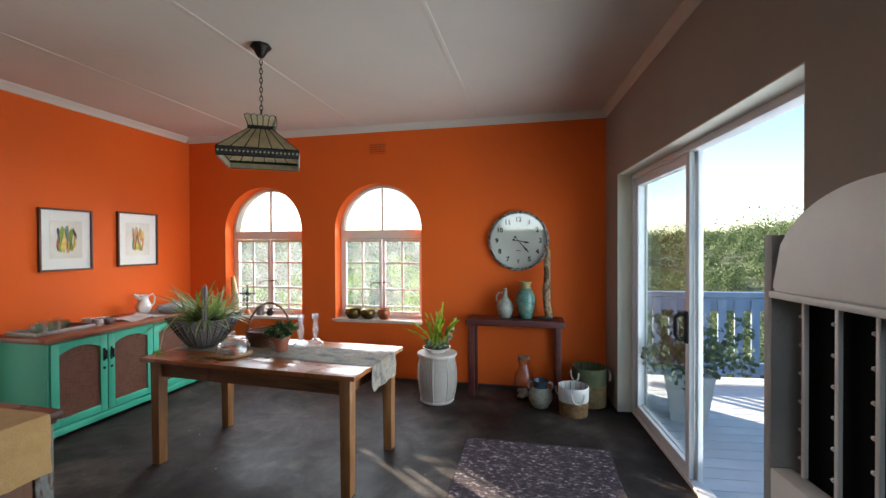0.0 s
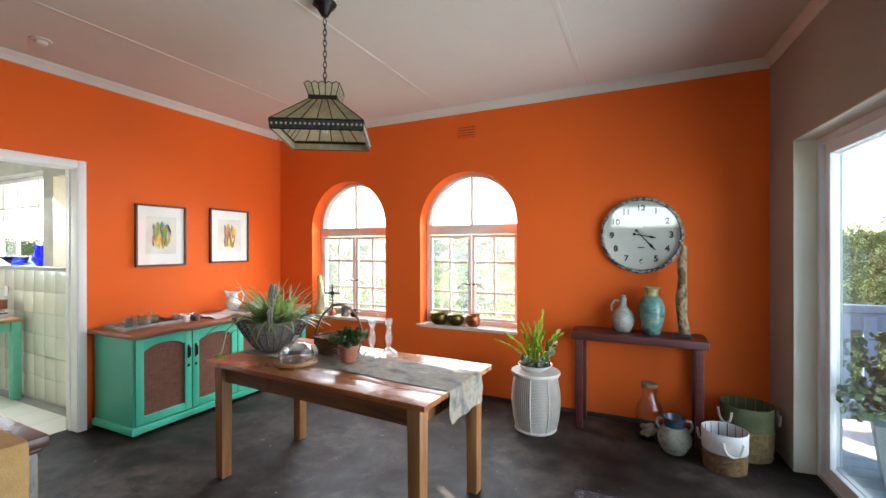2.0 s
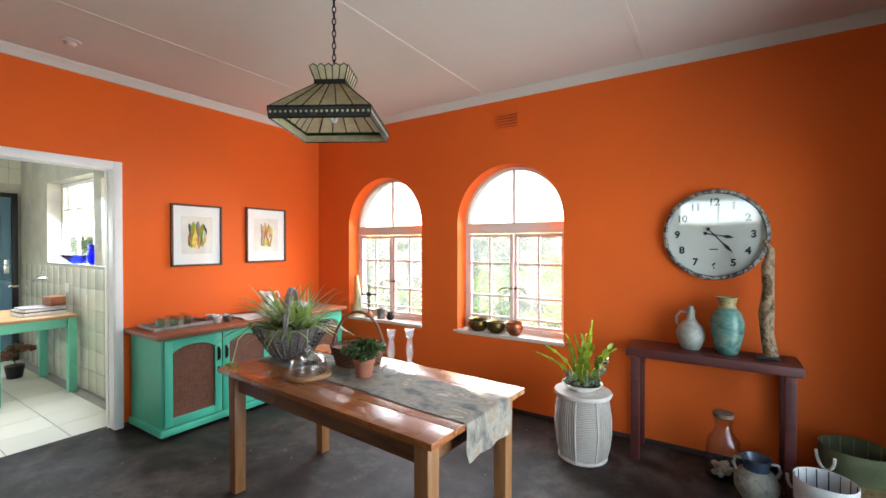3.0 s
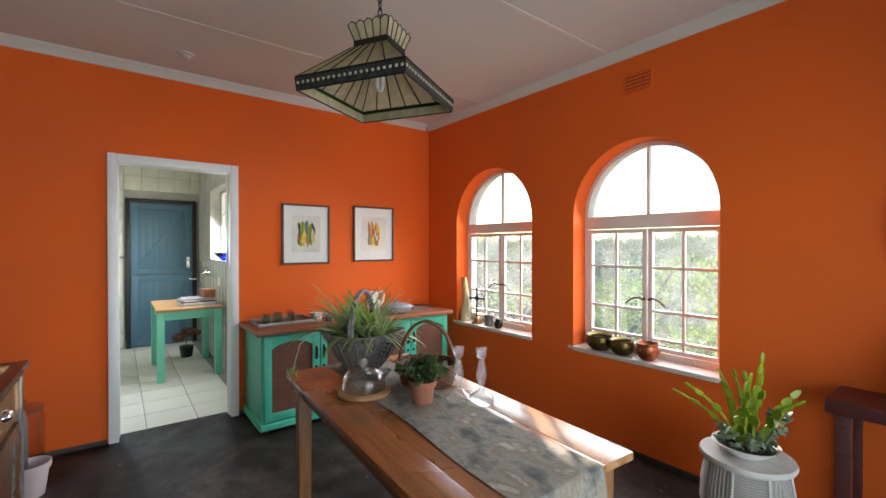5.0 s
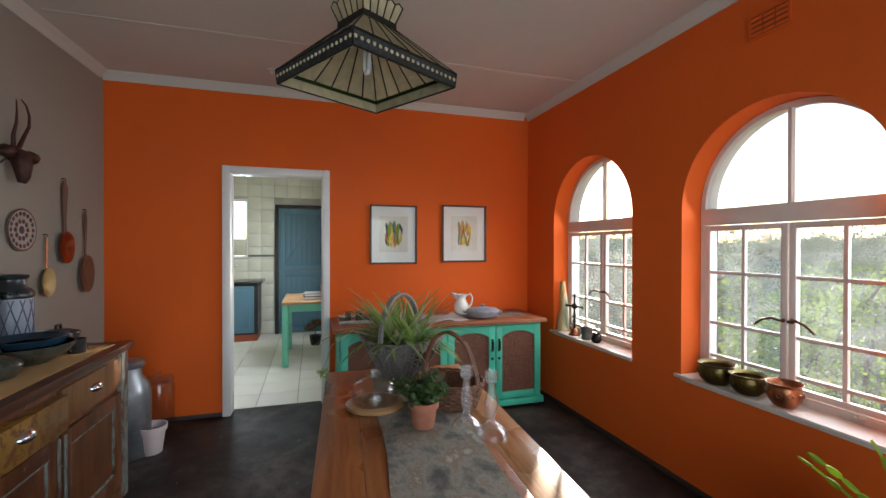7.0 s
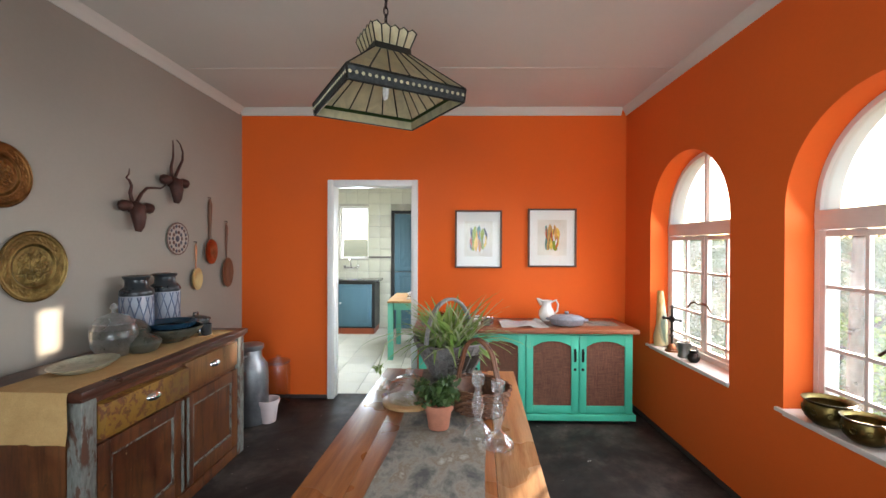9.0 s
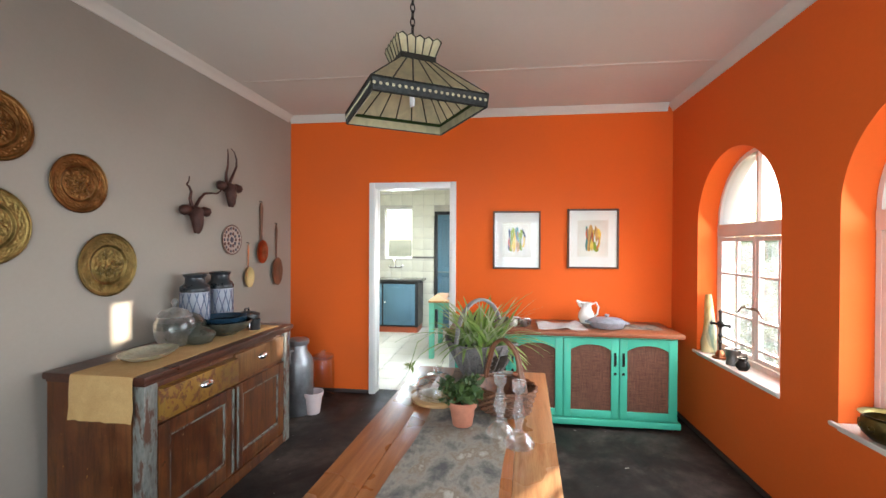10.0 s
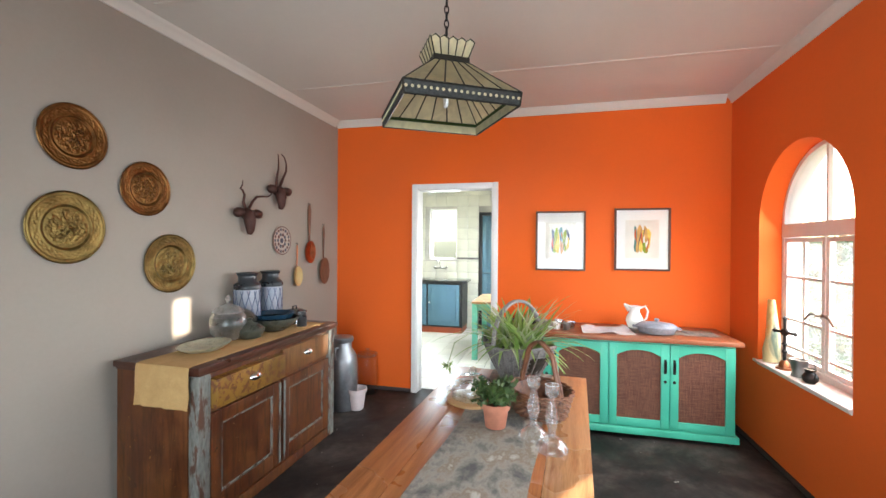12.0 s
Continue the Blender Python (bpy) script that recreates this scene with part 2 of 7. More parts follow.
TABLE_TOP = wood("varnished_pine_top", (0.20, 0.052, 0.013), (0.46, 0.17, 0.052), 0.3, "x", 2.2, coat=0.12)
TABLE_PALE = wood("pale_varnished_pine", (0.30, 0.12, 0.042), (0.58, 0.31, 0.14), 0.3, "x", 2.2, coat=0.12)
TABLE_LEG = wood("pine_leg", (0.20, 0.085, 0.03), (0.42, 0.20, 0.075), 0.42, "z", 2.2)
TABLE_APRON = wood("stained_apron", (0.05, 0.022, 0.010), (0.28, 0.12, 0.045), 0.45, "x", 2.0, knots=1.0)
CAB_TOP = wood("reddish_wood_top", (0.20, 0.055, 0.022), (0.38, 0.125, 0.05), 0.4, "y", 2.2)
GREEN = chipped("turquoise_green_paint", (0.055, 0.44, 0.29), (0.33, 0.30, 0.22), 0.30, 0.42, 6, 0.12, (1, 1, 0.35))
BURLAP = woven_cloth("brown_hessian_panel", (0.085, 0.030, 0.017), (0.20, 0.085, 0.047), 300)
DARK_RED = wood("dark_red_wood", (0.045, 0.010, 0.010), (0.12, 0.028, 0.024), 0.42, "x", 2.2)
BROWN_PAINT = scuffed("worn_brown_paint", (0.095, 0.024, 0.007), (0.19, 0.064, 0.015), (0.30, 0.22, 0.10))
BROWN_DRAWER = scuffed("worn_orange_brown_paint", (0.17, 0.06, 0.017), (0.25, 0.12, 0.035), (0.32, 0.24, 0.11))
SIDE_TOP = wood("dark_mahogany_top", (0.035, 0.012, 0.007), (0.11, 0.035, 0.018), 0.35, "x", 2)
OCHRE_DRAWER = chipped("scuffed_ochre_paint", (0.21, 0.105, 0.015), (0.14, 0.045, 0.016), 0.47, 0.4, 24, 0.3)
GREY_EDGE = chipped("worn_grey_edge", (0.085, 0.034, 0.017), (0.18, 0.18, 0.155), 0.54, 0.5, 22, 0.3, (1, 1, 0.3))
OCHRE_END = scuffed("brown_end_panel_paint", (0.105, 0.03, 0.009), (0.19, 0.066, 0.016), (0.34, 0.19, 0.03))
MUSTARD = blotch("mustard_table_runner", [(0.52, 0.31, 0.115), (0.62, 0.39, 0.16)], 8, 0.85, bump=0.6, fine=300)
RUNNER = blotch("leaf_print_runner", [(0.085, 0.082, 0.075), (0.17, 0.155, 0.13), (0.29, 0.26, 0.21), (0.23, 0.175, 0.12), (0.44, 0.40, 0.33)], 6.5, 0.85, 10, (1, 1.5, 1), 0.5, 260, 0.15)
RUG = blotch("faded_plum_rug", [(0.012, 0.007, 0.011), (0.022, 0.013, 0.018), (0.042, 0.026, 0.033), (0.085, 0.06, 0.07), (0.40, 0.34, 0.35)], 30, 0.95, 13, (1, 1.6, 1), 1.0, 150, 0.1)
PALE_GLASS = dusty_glass("pale_glassware", 0.05, 0.13, glass("pale_glassware", (0.96, 0.97, 0.97), 0.04, 1.3, 1.8), 30)
CLEAR = glass("clear_glassware", (0.95, 0.96, 0.96), 0.04, 1.2, 2.2)
# clear glass; the milky film is added only to brighten it
CRYSTAL = dusty_glass("cut_crystal", 0.06, 0.15, glass("cut_crystal", (0.97, 0.98, 0.98), 0.05, 1.3, 1.8), 40)


# ---- mesh helpers ----
def box(bm, x0, x1, y0, y1, z0, z1, bev=0.0, m=None):
    v = bmesh.ops.create_cube(bm, size=1.0)["verts"]
    t = Matrix.Translation(((x0 + x1) / 2, (y0 + y1) / 2, (z0 + z1) / 2)) @ Matrix.Diagonal((x1 - x0, y1 - y0, z1 - z0, 1))
    bmesh.ops.transform(bm, matrix=(m @ t) if m else t, verts=v)
    if bev:
        e = list({e for q in v for e in q.link_edges})
        bmesh.ops.bevel(bm, geom=e, offset=bev, segments=2, affect="EDGES", profile=0.6)
    return bm


def lathe(bm, prof, segs=28, m=None, sx=1.0, sy=1.0, wave=0.0, waves=0, ends=(True, True)):
    """Turn a profile of (radius, height) about z."""
    rings = []
    for r, z in prof:
        ring = []
        for i in range(segs):
            a = 2 * math.pi * i / segs
            k = r * (1 + wave * math.cos(waves * a)) if waves else r
            c = Vector((k * sx * math.cos(a), k * sy * math.sin(a), z))
            ring.append(bm.verts.new(m @ c if m else c))
        rings.append(ring)
    for a, b in zip(rings, rings[1:]):
        for i in range(segs):
            j = (i + 1) % segs
            bm.faces.new((a[i], a[j], b[j], b[i])).smooth = True
    for ring, flip, on in ((rings[0], True, ends[0]), (rings[-1], False, ends[1])):
        if on and (ring[0].co - ring[segs // 2].co).length > 0.002:
            bm.faces.new(ring[::-1] if flip else ring)
    return bm


def tube(bm, pts, r, segs=8, taper=None, closed=False):
    """A round bar along points; taper: a radius for each point."""
    pts = [Vector(p) for p in pts]
    rings, up = [], None
    k = len(pts)
    for i, p in enumerate(pts):
        a = pts[(i - 1) % k] if closed else pts[max(0, i - 1)]
        b = pts[(i + 1) % k] if closed else pts[min(k - 1, i + 1)]
        d = (b - a).normalized()
        if up is None:
            up = d.orthogonal().normalized()
        up = (up - d * up.dot(d))
        up = up.normalized() if up.length > 1e-6 else d.orthogonal().normalized()
        s = d.cross(up)
        q = taper[i] if taper else r
        rings.append([bm.verts.new(p + (up * math.cos(t) + s * math.sin(t)) * q) for t in [2 * math.pi * j / segs for j in range(segs)]])
    pairs = list(zip(rings, rings[1:])) + ([(rings[-1], rings[0])] if closed else [])
    for a, b in pairs:
        for j in range(segs):
            bm.faces.new((a[j], a[(j + 1) % segs], b[(j + 1) % segs], b[j])).smooth = True
    if not closed:
        bm.faces.new(rings[0][::-1])
        bm.faces.new(rings[-1])
    return bm


def prism(bm, outline, d0, d1, axis="y", m=None):
    """An outline of 2-D points drawn out from d0 to d1. axis y: points are x, z; x: y, z; z: x, y."""
    def at(p, d):
        c = {"y": Vector((p[0], d, p[1])), "x": Vector((d, p[0], p[1])), "z": Vector((p[0], p[1], d))}[axis]
        return m @ c if m else c
    a = [bm.verts.new(at(p, d0)) for p in outline]
    b = [bm.verts.new(at(p, d1)) for p in outline]
    k = len(a)
    for i in range(k):
        bm.faces.new((a[i], a[(i + 1) % k], b[(i + 1) % k], b[i]))
    bm.faces.new(a[::-1])
    bm.faces.new(b)
    bmesh.ops.recalc_face_normals(bm, faces=bm.faces[:])
    return bm


def mesh_of(name, bm, material):
    bmesh.ops.recalc_face_normals(bm, faces=bm.faces[:])
    me = bpy.data.meshes.new(name)
    bm.to_mesh(me)
    bm.free()
    me.materials.append(material)
    me.set_sharp_from_angle(angle=radians(50))
    return me


def part(name, bm, material, parent, label="", at=None):
    """Link a bmesh as one mesh object under a thing or a part."""
    ob = new(name, mesh_of(name, bm, material) if isinstance(bm, bmesh.types.BMesh) else bm)
    ob.parent = parent
    if at is not None:
        ob.matrix_basis = at
    return tagged(ob, label) if label else ob


def thing(name, m, label, category, group=""):
    ob = new(name)
    ob.empty_display_size = 0.1
    ob.matrix_basis = m
    return tagged(ob, label, category, group)


def single(name, bm, material, m, label, category, group=""):
    ob = new(name, mesh_of(name, bm, material))
    ob.matrix_basis = m
    return tagged(ob, label, category, group)


def struct(name, bm, material, label, category="", m=None):
    ob = new(name, mesh_of(name, bm, material))
    if m:
        ob.matrix_basis = m
    return tagged(ob, label, category, kind="structure")


def nb():
    return bmesh.new()


def sheet(rows, th):
    """Cloth: a grid of points, given row by row, with a real thickness."""
    bm = nb()
    g = [[Vector(p) for p in r] for r in rows]
    nr, nc = len(g), len(g[0])
    top, low = [], []
    for i in range(nr):
        ta, la = [], []
        for k in range(nc):
            a = g[min(i + 1, nr - 1)][k] - g[max(i - 1, 0)][k]
            b = g[i][min(k + 1, nc - 1)] - g[i][max(k - 1, 0)]
            n = a.cross(b).normalized()
            ta.append(bm.verts.new(g[i][k] + n * th))
            la.append(bm.verts.new(g[i][k]))
        top.append(ta)
        low.append(la)
    for i in range(nr - 1):
        for k in range(nc - 1):
            bm.faces.new((top[i][k], top[i + 1][k], top[i + 1][k + 1], top[i][k + 1])).smooth = True
            bm.faces.new((low[i][k], low[i][k + 1], low[i + 1][k + 1], low[i + 1][k]))
    for i in range(nr - 1):
        for k in (0, nc - 1):
            bm.faces.new((top[i][k], top[i + 1][k], low[i + 1][k], low[i][k]))
    for k in range(nc - 1):
        for i in (0, nr - 1):
            bm.faces.new((top[i][k], top[i][k + 1], low[i][k + 1], low[i][k]))
    return bm


def arc(cx, cz, r, a0, a1, k):
    return [(cx + r * math.cos(radians(a0 + (a1 - a0) * i / k)), cz + r * math.sin(radians(a0 + (a1 - a0) * i / k))) for i in range(k + 1)]


# ---- the shell of the dining room ----
WX, EX, SY, NY, CZ = -3.95, 0.85, 0.68, 4.37, 2.79
W_OUT = 4.62
WINDOWS = ((-3.45, -2.445), (-2.03, -1.025))
SILL_Z, SPRING = 0.66, 1.66
SLANT = 4.4                                # the east wall is not square to the others
EAST = Matrix.Translation((EX, NY, 0)) @ Matrix.Rotation(radians(SLANT), 4, "Z") @ Matrix.Translation((-EX, -NY, 0))


SOUTH = Matrix.Translation((WX, SY, 0)) @ Matrix.Rotation(radians(-1.6), 4, "Z") @ Matrix.Translation((-WX, -SY, 0))


def on_east(x, y):
    p = EAST @ Vector((x, y, 0))
    return p.x, p.y



struct("floor", prism(nb(), [(WX - 0.13, -3.1), on_east(EX + 0.22, -3.1), on_east(EX + 0.22, W_OUT), (WX - 0.13, W_OUT)], -0.12, 0.0, "z"), FLOOR, "dark grey polished cement floor, clouded and scuffed", "floor")
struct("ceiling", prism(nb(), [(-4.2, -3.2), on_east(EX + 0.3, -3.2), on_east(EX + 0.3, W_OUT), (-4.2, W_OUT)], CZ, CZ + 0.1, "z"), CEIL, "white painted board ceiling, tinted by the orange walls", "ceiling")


def north_wall():
    bm = nb()
    cols = [(-4.08, None)]
    for x0, x1 in WINDOWS:
        cx, r = (x0 + x1) / 2, (x1 - x0) / 2
        k = 24
        xs = [cx - r * math.cos(math.pi * i / k) for i in range(k + 1)]
        zs = [SPRING + r * math.sin(math.pi * i / k) for i in range(k + 1)]
        cols.append((x0, list(zip(xs, zs))))
    last = -4.08
    q = lambda *c: bm.faces.new([bm.verts.new(v) for v in c])
    for (x0, x1), (_, arch) in zip(WINDOWS, cols[1:]):
        for y in (NY, W_OUT):
            q((last, y, -0.1), (x0, y, -0.1), (x0, y, CZ), (last, y, CZ))
            q((x0, y, -0.1), (x1, y, -0.1), (x1, y, SILL_Z - 0.035), (x0, y, SILL_Z - 0.035))
            for (a, za), (b, zb) in zip(arch, arch[1:]):
                q((a, y, za), (b, y, zb), (b, y, CZ), (a, y, CZ))
        for (a, za), (b, zb) in zip(arch, arch[1:]):
            q((a, NY, za), (b, NY, zb), (b, W_OUT, zb), (a, W_OUT, za))
        for x in (x0, x1):
            q((x, NY, SILL_Z - 0.035), (x, W_OUT, SILL_Z - 0.035), (x, W_OUT, SPRING), (x, NY, SPRING))
        q((x0, NY, SILL_Z - 0.035), (x1, NY, SILL_Z - 0.035), (x1, W_OUT, SILL_Z - 0.035), (x0, W_OUT, SILL_Z - 0.035))
        last = x1
    for y in (NY, W_OUT):
        q((last, y, -0.1), (EX + 0.24, y, -0.1), (EX + 0.24, y, CZ), (last, y, CZ))
    bmesh.ops.remove_doubles(bm, verts=bm.verts[:], dist=0.0005)
    return bm


struct("wall_north", north_wall(), ORANGE, "orange painted plaster wall with two arched window openings", "wall")

DY0, DY1, DH = 1.572, 2.33, 2.055        # kitchen doorway
bm = nb()
box(bm, WX - 0.09, WX, -0.2, DY0, -0.1, CZ)
box(bm, WX - 0.09, WX, DY1, NY, -0.1, CZ)
box(bm, WX - 0.09, WX, DY0, DY1, DH, CZ)
struct("wall_west", bm, ORANGE, "orange painted plaster wall with a kitchen doorway", "wall")

SEND = -1.10
struct("wall_south", box(nb(), WX, SEND, SY - 0.13, SY, -0.1, CZ), GREY_WALL, "stone grey painted plaster wall hung with brass plates", "wall", SOUTH)

OY0, OY1, OH = 1.62, 3.96, 2.10        # sliding door opening
bm = nb()
box(bm, EX, EX + 0.24, OY1, NY, -0.1, CZ)
box(bm, EX, EX + 0.24, OY0, OY1, OH, CZ)
box(bm, EX, EX + 0.24, -3.1, OY0, -0.1, CZ)
struct("wall_east", bm, GREY_WALL, "stone grey painted plaster wall with the sliding door", "wall", EAST)
bm = nb()
box(bm, EX + 0.001, EX + 0.12, OY1 - 0.006, OY1 + 0.002, 0.0, OH)
box(bm, EX + 0.001, EX + 0.12, OY0 - 0.002, OY0 + 0.006, 0.0, OH)
box(bm, EX + 0.001, EX + 0.12, OY0 + 0.006, OY1 - 0.006, OH - 0.006, OH + 0.002)
struct("trim_reveal", bm, CREAM, "cream painted reveal of the sliding door", "trim", EAST)

# the room behind the walk, closed by plain walls and one window
bm = nb()
box(bm, -4.1, -0.9, -3.2, -3.08, -0.1, CZ)
box(bm, 1.0, EX + 0.6, -3.2, -3.08, -0.1, CZ)
box(bm, -0.9, 1.0, -3.2, -3.08, -0.1, 1.95)
box(bm, -0.9, 1.0, -3.2, -3.08, 2.65, CZ)
box(bm, 0.03, 0.07, -3.16, -3.12, 1.95, 2.65)
struct("wall_rear", bm, GREY_WALL, "stone grey painted wall with a high window", "wall")
struct("wall_rear_west", box(nb(), -4.2, -4.1, -3.2, SY - 0.13, -0.1, CZ), GREY_WALL, "stone grey painted wall", "wall")


# cornices and ceiling strips
def cornice(name, x0, y0, x1, y1, inward):
    """A small cove between wall and ceiling."""
    prof = [(0, CZ), (0, CZ - 0.068), (0.009, CZ - 0.066), (0.015, CZ - 0.045), (0.034, CZ - 0.02), (0.045, CZ - 0.012), (0.048, CZ)]
    bm = nb()
    if y0 == y1:
        prism(bm, [(y0 + inward * p, z) for p, z in prof], x0, x1, "x")
    else:
        prism(bm, [(x0 + inward * p, z) for p, z in prof], y0, y1, "y")
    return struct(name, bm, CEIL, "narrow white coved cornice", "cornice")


cornice("cornice_north", WX, NY, EX, NY, -1)
cornice("cornice_west", WX, SY, WX, NY - 0.05, 1)
cornice("cornice_east", EX, -3.0, EX, NY - 0.05, -1).matrix_basis = EAST
cornice("cornice_south", WX + 0.05, SY, SEND, SY, 1).matrix_basis = SOUTH
bm = nb()
for x in (-3.03, -1.73, -0.42):
    box(bm, x - 0.018, x + 0.018, SY + 0.07 if x < SEND else -3.0, NY - 0.07, CZ - 0.004, CZ + 0.002, 0.0015)
struct("trim_ceiling", bm, CEIL, "slim white cover strips over the ceiling joints", "trim")
bm = nb()
box(bm, WX + 0.001, EX, NY - 0.012, NY - 0.001, 0.0, 0.035, 0.003)
box(bm, WX + 0.001, WX + 0.012, SY, DY0 - 0.06, 0.0, 0.035, 0.003)
box(bm, WX + 0.001, WX + 0.012, DY1 + 0.06, NY - 0.012, 0.0, 0.035, 0.003)
struct("baseboard", bm, plain("dark_skirting", (0.05, 0.03, 0.025), 0.5, var=0.3), "low dark painted skirting", "baseboard")


bm = nb()
box(bm, WX - 0.19, WX - 0.135, 2.775, W_OUT + 0.03, -2.5, CZ + 0.1)
box(bm, WX - 0.135, EX + 0.22, W_OUT + 0.002, W_OUT + 0.03, -2.5, SILL_Z - 0.05)
struct("wall_outside", bm, WHITE, "white painted outside of the house walls", "wall")
struct("wall_outside_east", box(nb(), EX + 0.2415, EX + 0.26, OY1 + 0.03, W_OUT - 0.01, -0.3, CZ), WHITE, "white painted outside of the house walls", "wall", EAST)


# ---- arched windows ----
IRON_STAY = plain("bronze_stay", (0.12, 0.07, 0.04), 0.4, 0.9, var=0.3)


def arched_window(name, x0, x1):
    cx, r = (x0 + x1) / 2, (x1 - x0) / 2 - 0.004
    win = tagged(new(name), "arched steel-framed window with two small-paned casements", "window", kind="structure")
    win.matrix_basis = pose(cx, 4.535, SILL_Z)
    z0, zs, zt0, zt1 = 0.0, SPRING - SILL_Z, 0.90, 0.995
    bm = nb()                                        # outer frame: jambs, sill rail, transom and arch
    f = 0.028
    box(bm, -r, -r + f, -0.02, 0.02, z0, zt0)
    box(bm, r - f, r, -0.02, 0.02, z0, zt0)
    box(bm, -r + f, r - f, -0.02, 0.02, z0, 0.04)
    box(bm, -r, r, -0.024, 0.024, zt0, zt1, 0.004)
    out = arc(0, zs, r, 0, 180, 32)
    inn = arc(0, zs, r - f, 0, 180, 32)
    out = [(r, zt1)] + out + [(-r, zt1)]
    inn = [(r - f, zt1)] + inn + [(-r + f, zt1)]
    for (a, b), (c, d) in zip(zip(out, out[1:]), zip(inn, inn[1:])):
        prism(bm, [a, b, d, c], -0.02, 0.02, "y")
    part("window_frame", bm, WIN_PAINT, win)
    bm = nb()                                        # white weather lining outside the glass
    o2 = [(r, 0.0)] + out + [(-r, 0.0)]
    i2 = [(r - 0.008, 0.0)] + [(r - 0.008, zt1)] + arc(0, zs, r - 0.008, 0, 180, 32) + [(-r + 0.008, zt1)] + [(-r + 0.008, 0.0)]
    for (a, b), (c, d) in zip(zip(o2, o2[1:]), zip(i2, i2[1:])):
        prism(bm, [a, b, d, c], 0.021, 0.10, "y")
    part("outer_lining", bm, WHITE, win)
    part("mullion", box(nb(), -0.009, 0.009, -0.014, 0.014, zt1, zs + r - f + 0.004), WIN_PAINT, win)
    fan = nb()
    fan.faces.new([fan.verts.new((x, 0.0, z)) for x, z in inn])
    fp = part("pane", fan, HAZY_PANE, win)
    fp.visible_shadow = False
    rows = [0.045, 0.125, 0.32, 0.62, zt0 - 0.005]
    for s in (-1, 1):
        bm = nb()
        a, b = (0.004, r - f) if s > 0 else (-r + f, -0.004)
        st = 0.032
        box(bm, a, a + st, -0.018, 0.014, rows[0], rows[-1], 0.003)
        box(bm, b - st, b, -0.018, 0.014, rows[0], rows[-1], 0.003)
        box(bm, a + st, b - st, -0.018, 0.014, rows[0], rows[0] + 0.03, 0.003)
        box(bm, a + st, b - st, -0.018, 0.014, rows[-1] - 0.03, rows[-1], 0.003)
        cas = part("casement", bm, WIN_PAINT, win)
        mid = (a + b) / 2
        part("glazing_bar", box(nb(), mid - 0.009, mid + 0.009, -0.012, 0.008, rows[0] + 0.03, rows[-1] - 0.03), WIN_PAINT, cas)
        for z in rows[1:-1]:
            part("glazing_bar", box(nb(), a + st, b - st, -0.0125, 0.0085, z - 0.009, z + 0.009), WIN_PAINT, cas)
        lo = [rows[0] + 0.03] + rows[1:-1]
        hi = rows[1:-1] + [rows[-1] - 0.03]
        for u0, u1 in ((a + st, mid - 0.009), (mid + 0.009, b - st)):
            for v0, v1 in zip(lo, hi):
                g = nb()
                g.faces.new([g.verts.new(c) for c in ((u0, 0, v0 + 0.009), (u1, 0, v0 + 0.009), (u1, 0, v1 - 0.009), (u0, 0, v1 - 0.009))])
                p = part("pane", g, HAZY_PANE, cas)
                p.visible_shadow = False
        hx = 0.022 * s
        bm = nb()
        lathe(bm, [(0.011, 0), (0.013, 0.006), (0.007, 0.016), (0.007, 0.03)], 12, pose(hx, -0.018, 0.40, 90))
        tube(bm, [(hx, -0.045, 0.40), (hx + 0.035 * s, -0.05, 0.41), (hx + 0.08 * s, -0.052, 0.395), (hx + 0.12 * s, -0.052, 0.36)], 0.007, 8)
        part("handle", bm, IRON_STAY, cas, "bronze casement lever")
        bm = nb()
        box(bm, s * 0.3 - 0.02, s * 0.3 + 0.02, -0.034, -0.018, 0.012, 0.028, 0.003)
        tube(bm, [(s * 0.3, -0.03, 0.025), (s * 0.3, -0.045, 0.05)], 0.006)
        tube(bm, [(s * 0.12, -0.04, 0.045), (s * 0.42, -0.034, 0.045)], 0.005)
        part("stay", bm, WIN_PAINT, cas)
    return win


for i, (a, b) in enumerate(WINDOWS):
    arched_window("window_%d" % (i + 1), a, b)
    bm = nb()
    box(bm, a + 0.001, b - 0.001, NY - 0.005, W_OUT - 0.03, SILL_Z - 0.034, SILL_Z)
    box(bm, a - 0.035, b + 0.01, NY - 0.022, NY - 0.002, SILL_Z - 0.02, SILL_Z, 0.005)
    struct("window_sill_%d" % (i + 1), bm, SILL, "pale painted window sill under an arched window", "window sill")

# air vent high on the north wall
vent = thing("air_vent", pose(-1.52, NY, 2.535), "orange painted plaster air vent high on the wall", "air vent")
bm = nb()
for x0, x1, z0, z1 in ((-0.10, 0.10, 0.052, 0.062), (-0.10, 0.10, -0.062, -0.052), (-0.10, -0.09, -0.052, 0.052), (0.09, 0.10, -0.052, 0.052)):
    box(bm, x0, x1, -0.012, 0.0, z0, z1)
part("frame", bm, ORANGE, vent)
# darker orange sheet paints the shade between the slats
part("backing", box(nb(), -0.09, 0.09, -0.004, 0.0, -0.052, 0.052), plain("vent_shadow_paint", (0.30, 0.05, 0.015), 0.8), vent)
for j in range(4):
    for i in range(3):
        part("slat", box(nb(), -0.086 + i * 0.06, -0.032 + i * 0.06, -0.010, -0.003, -0.046 + j * 0.025, -0.032 + j * 0.025), ORANGE, vent)

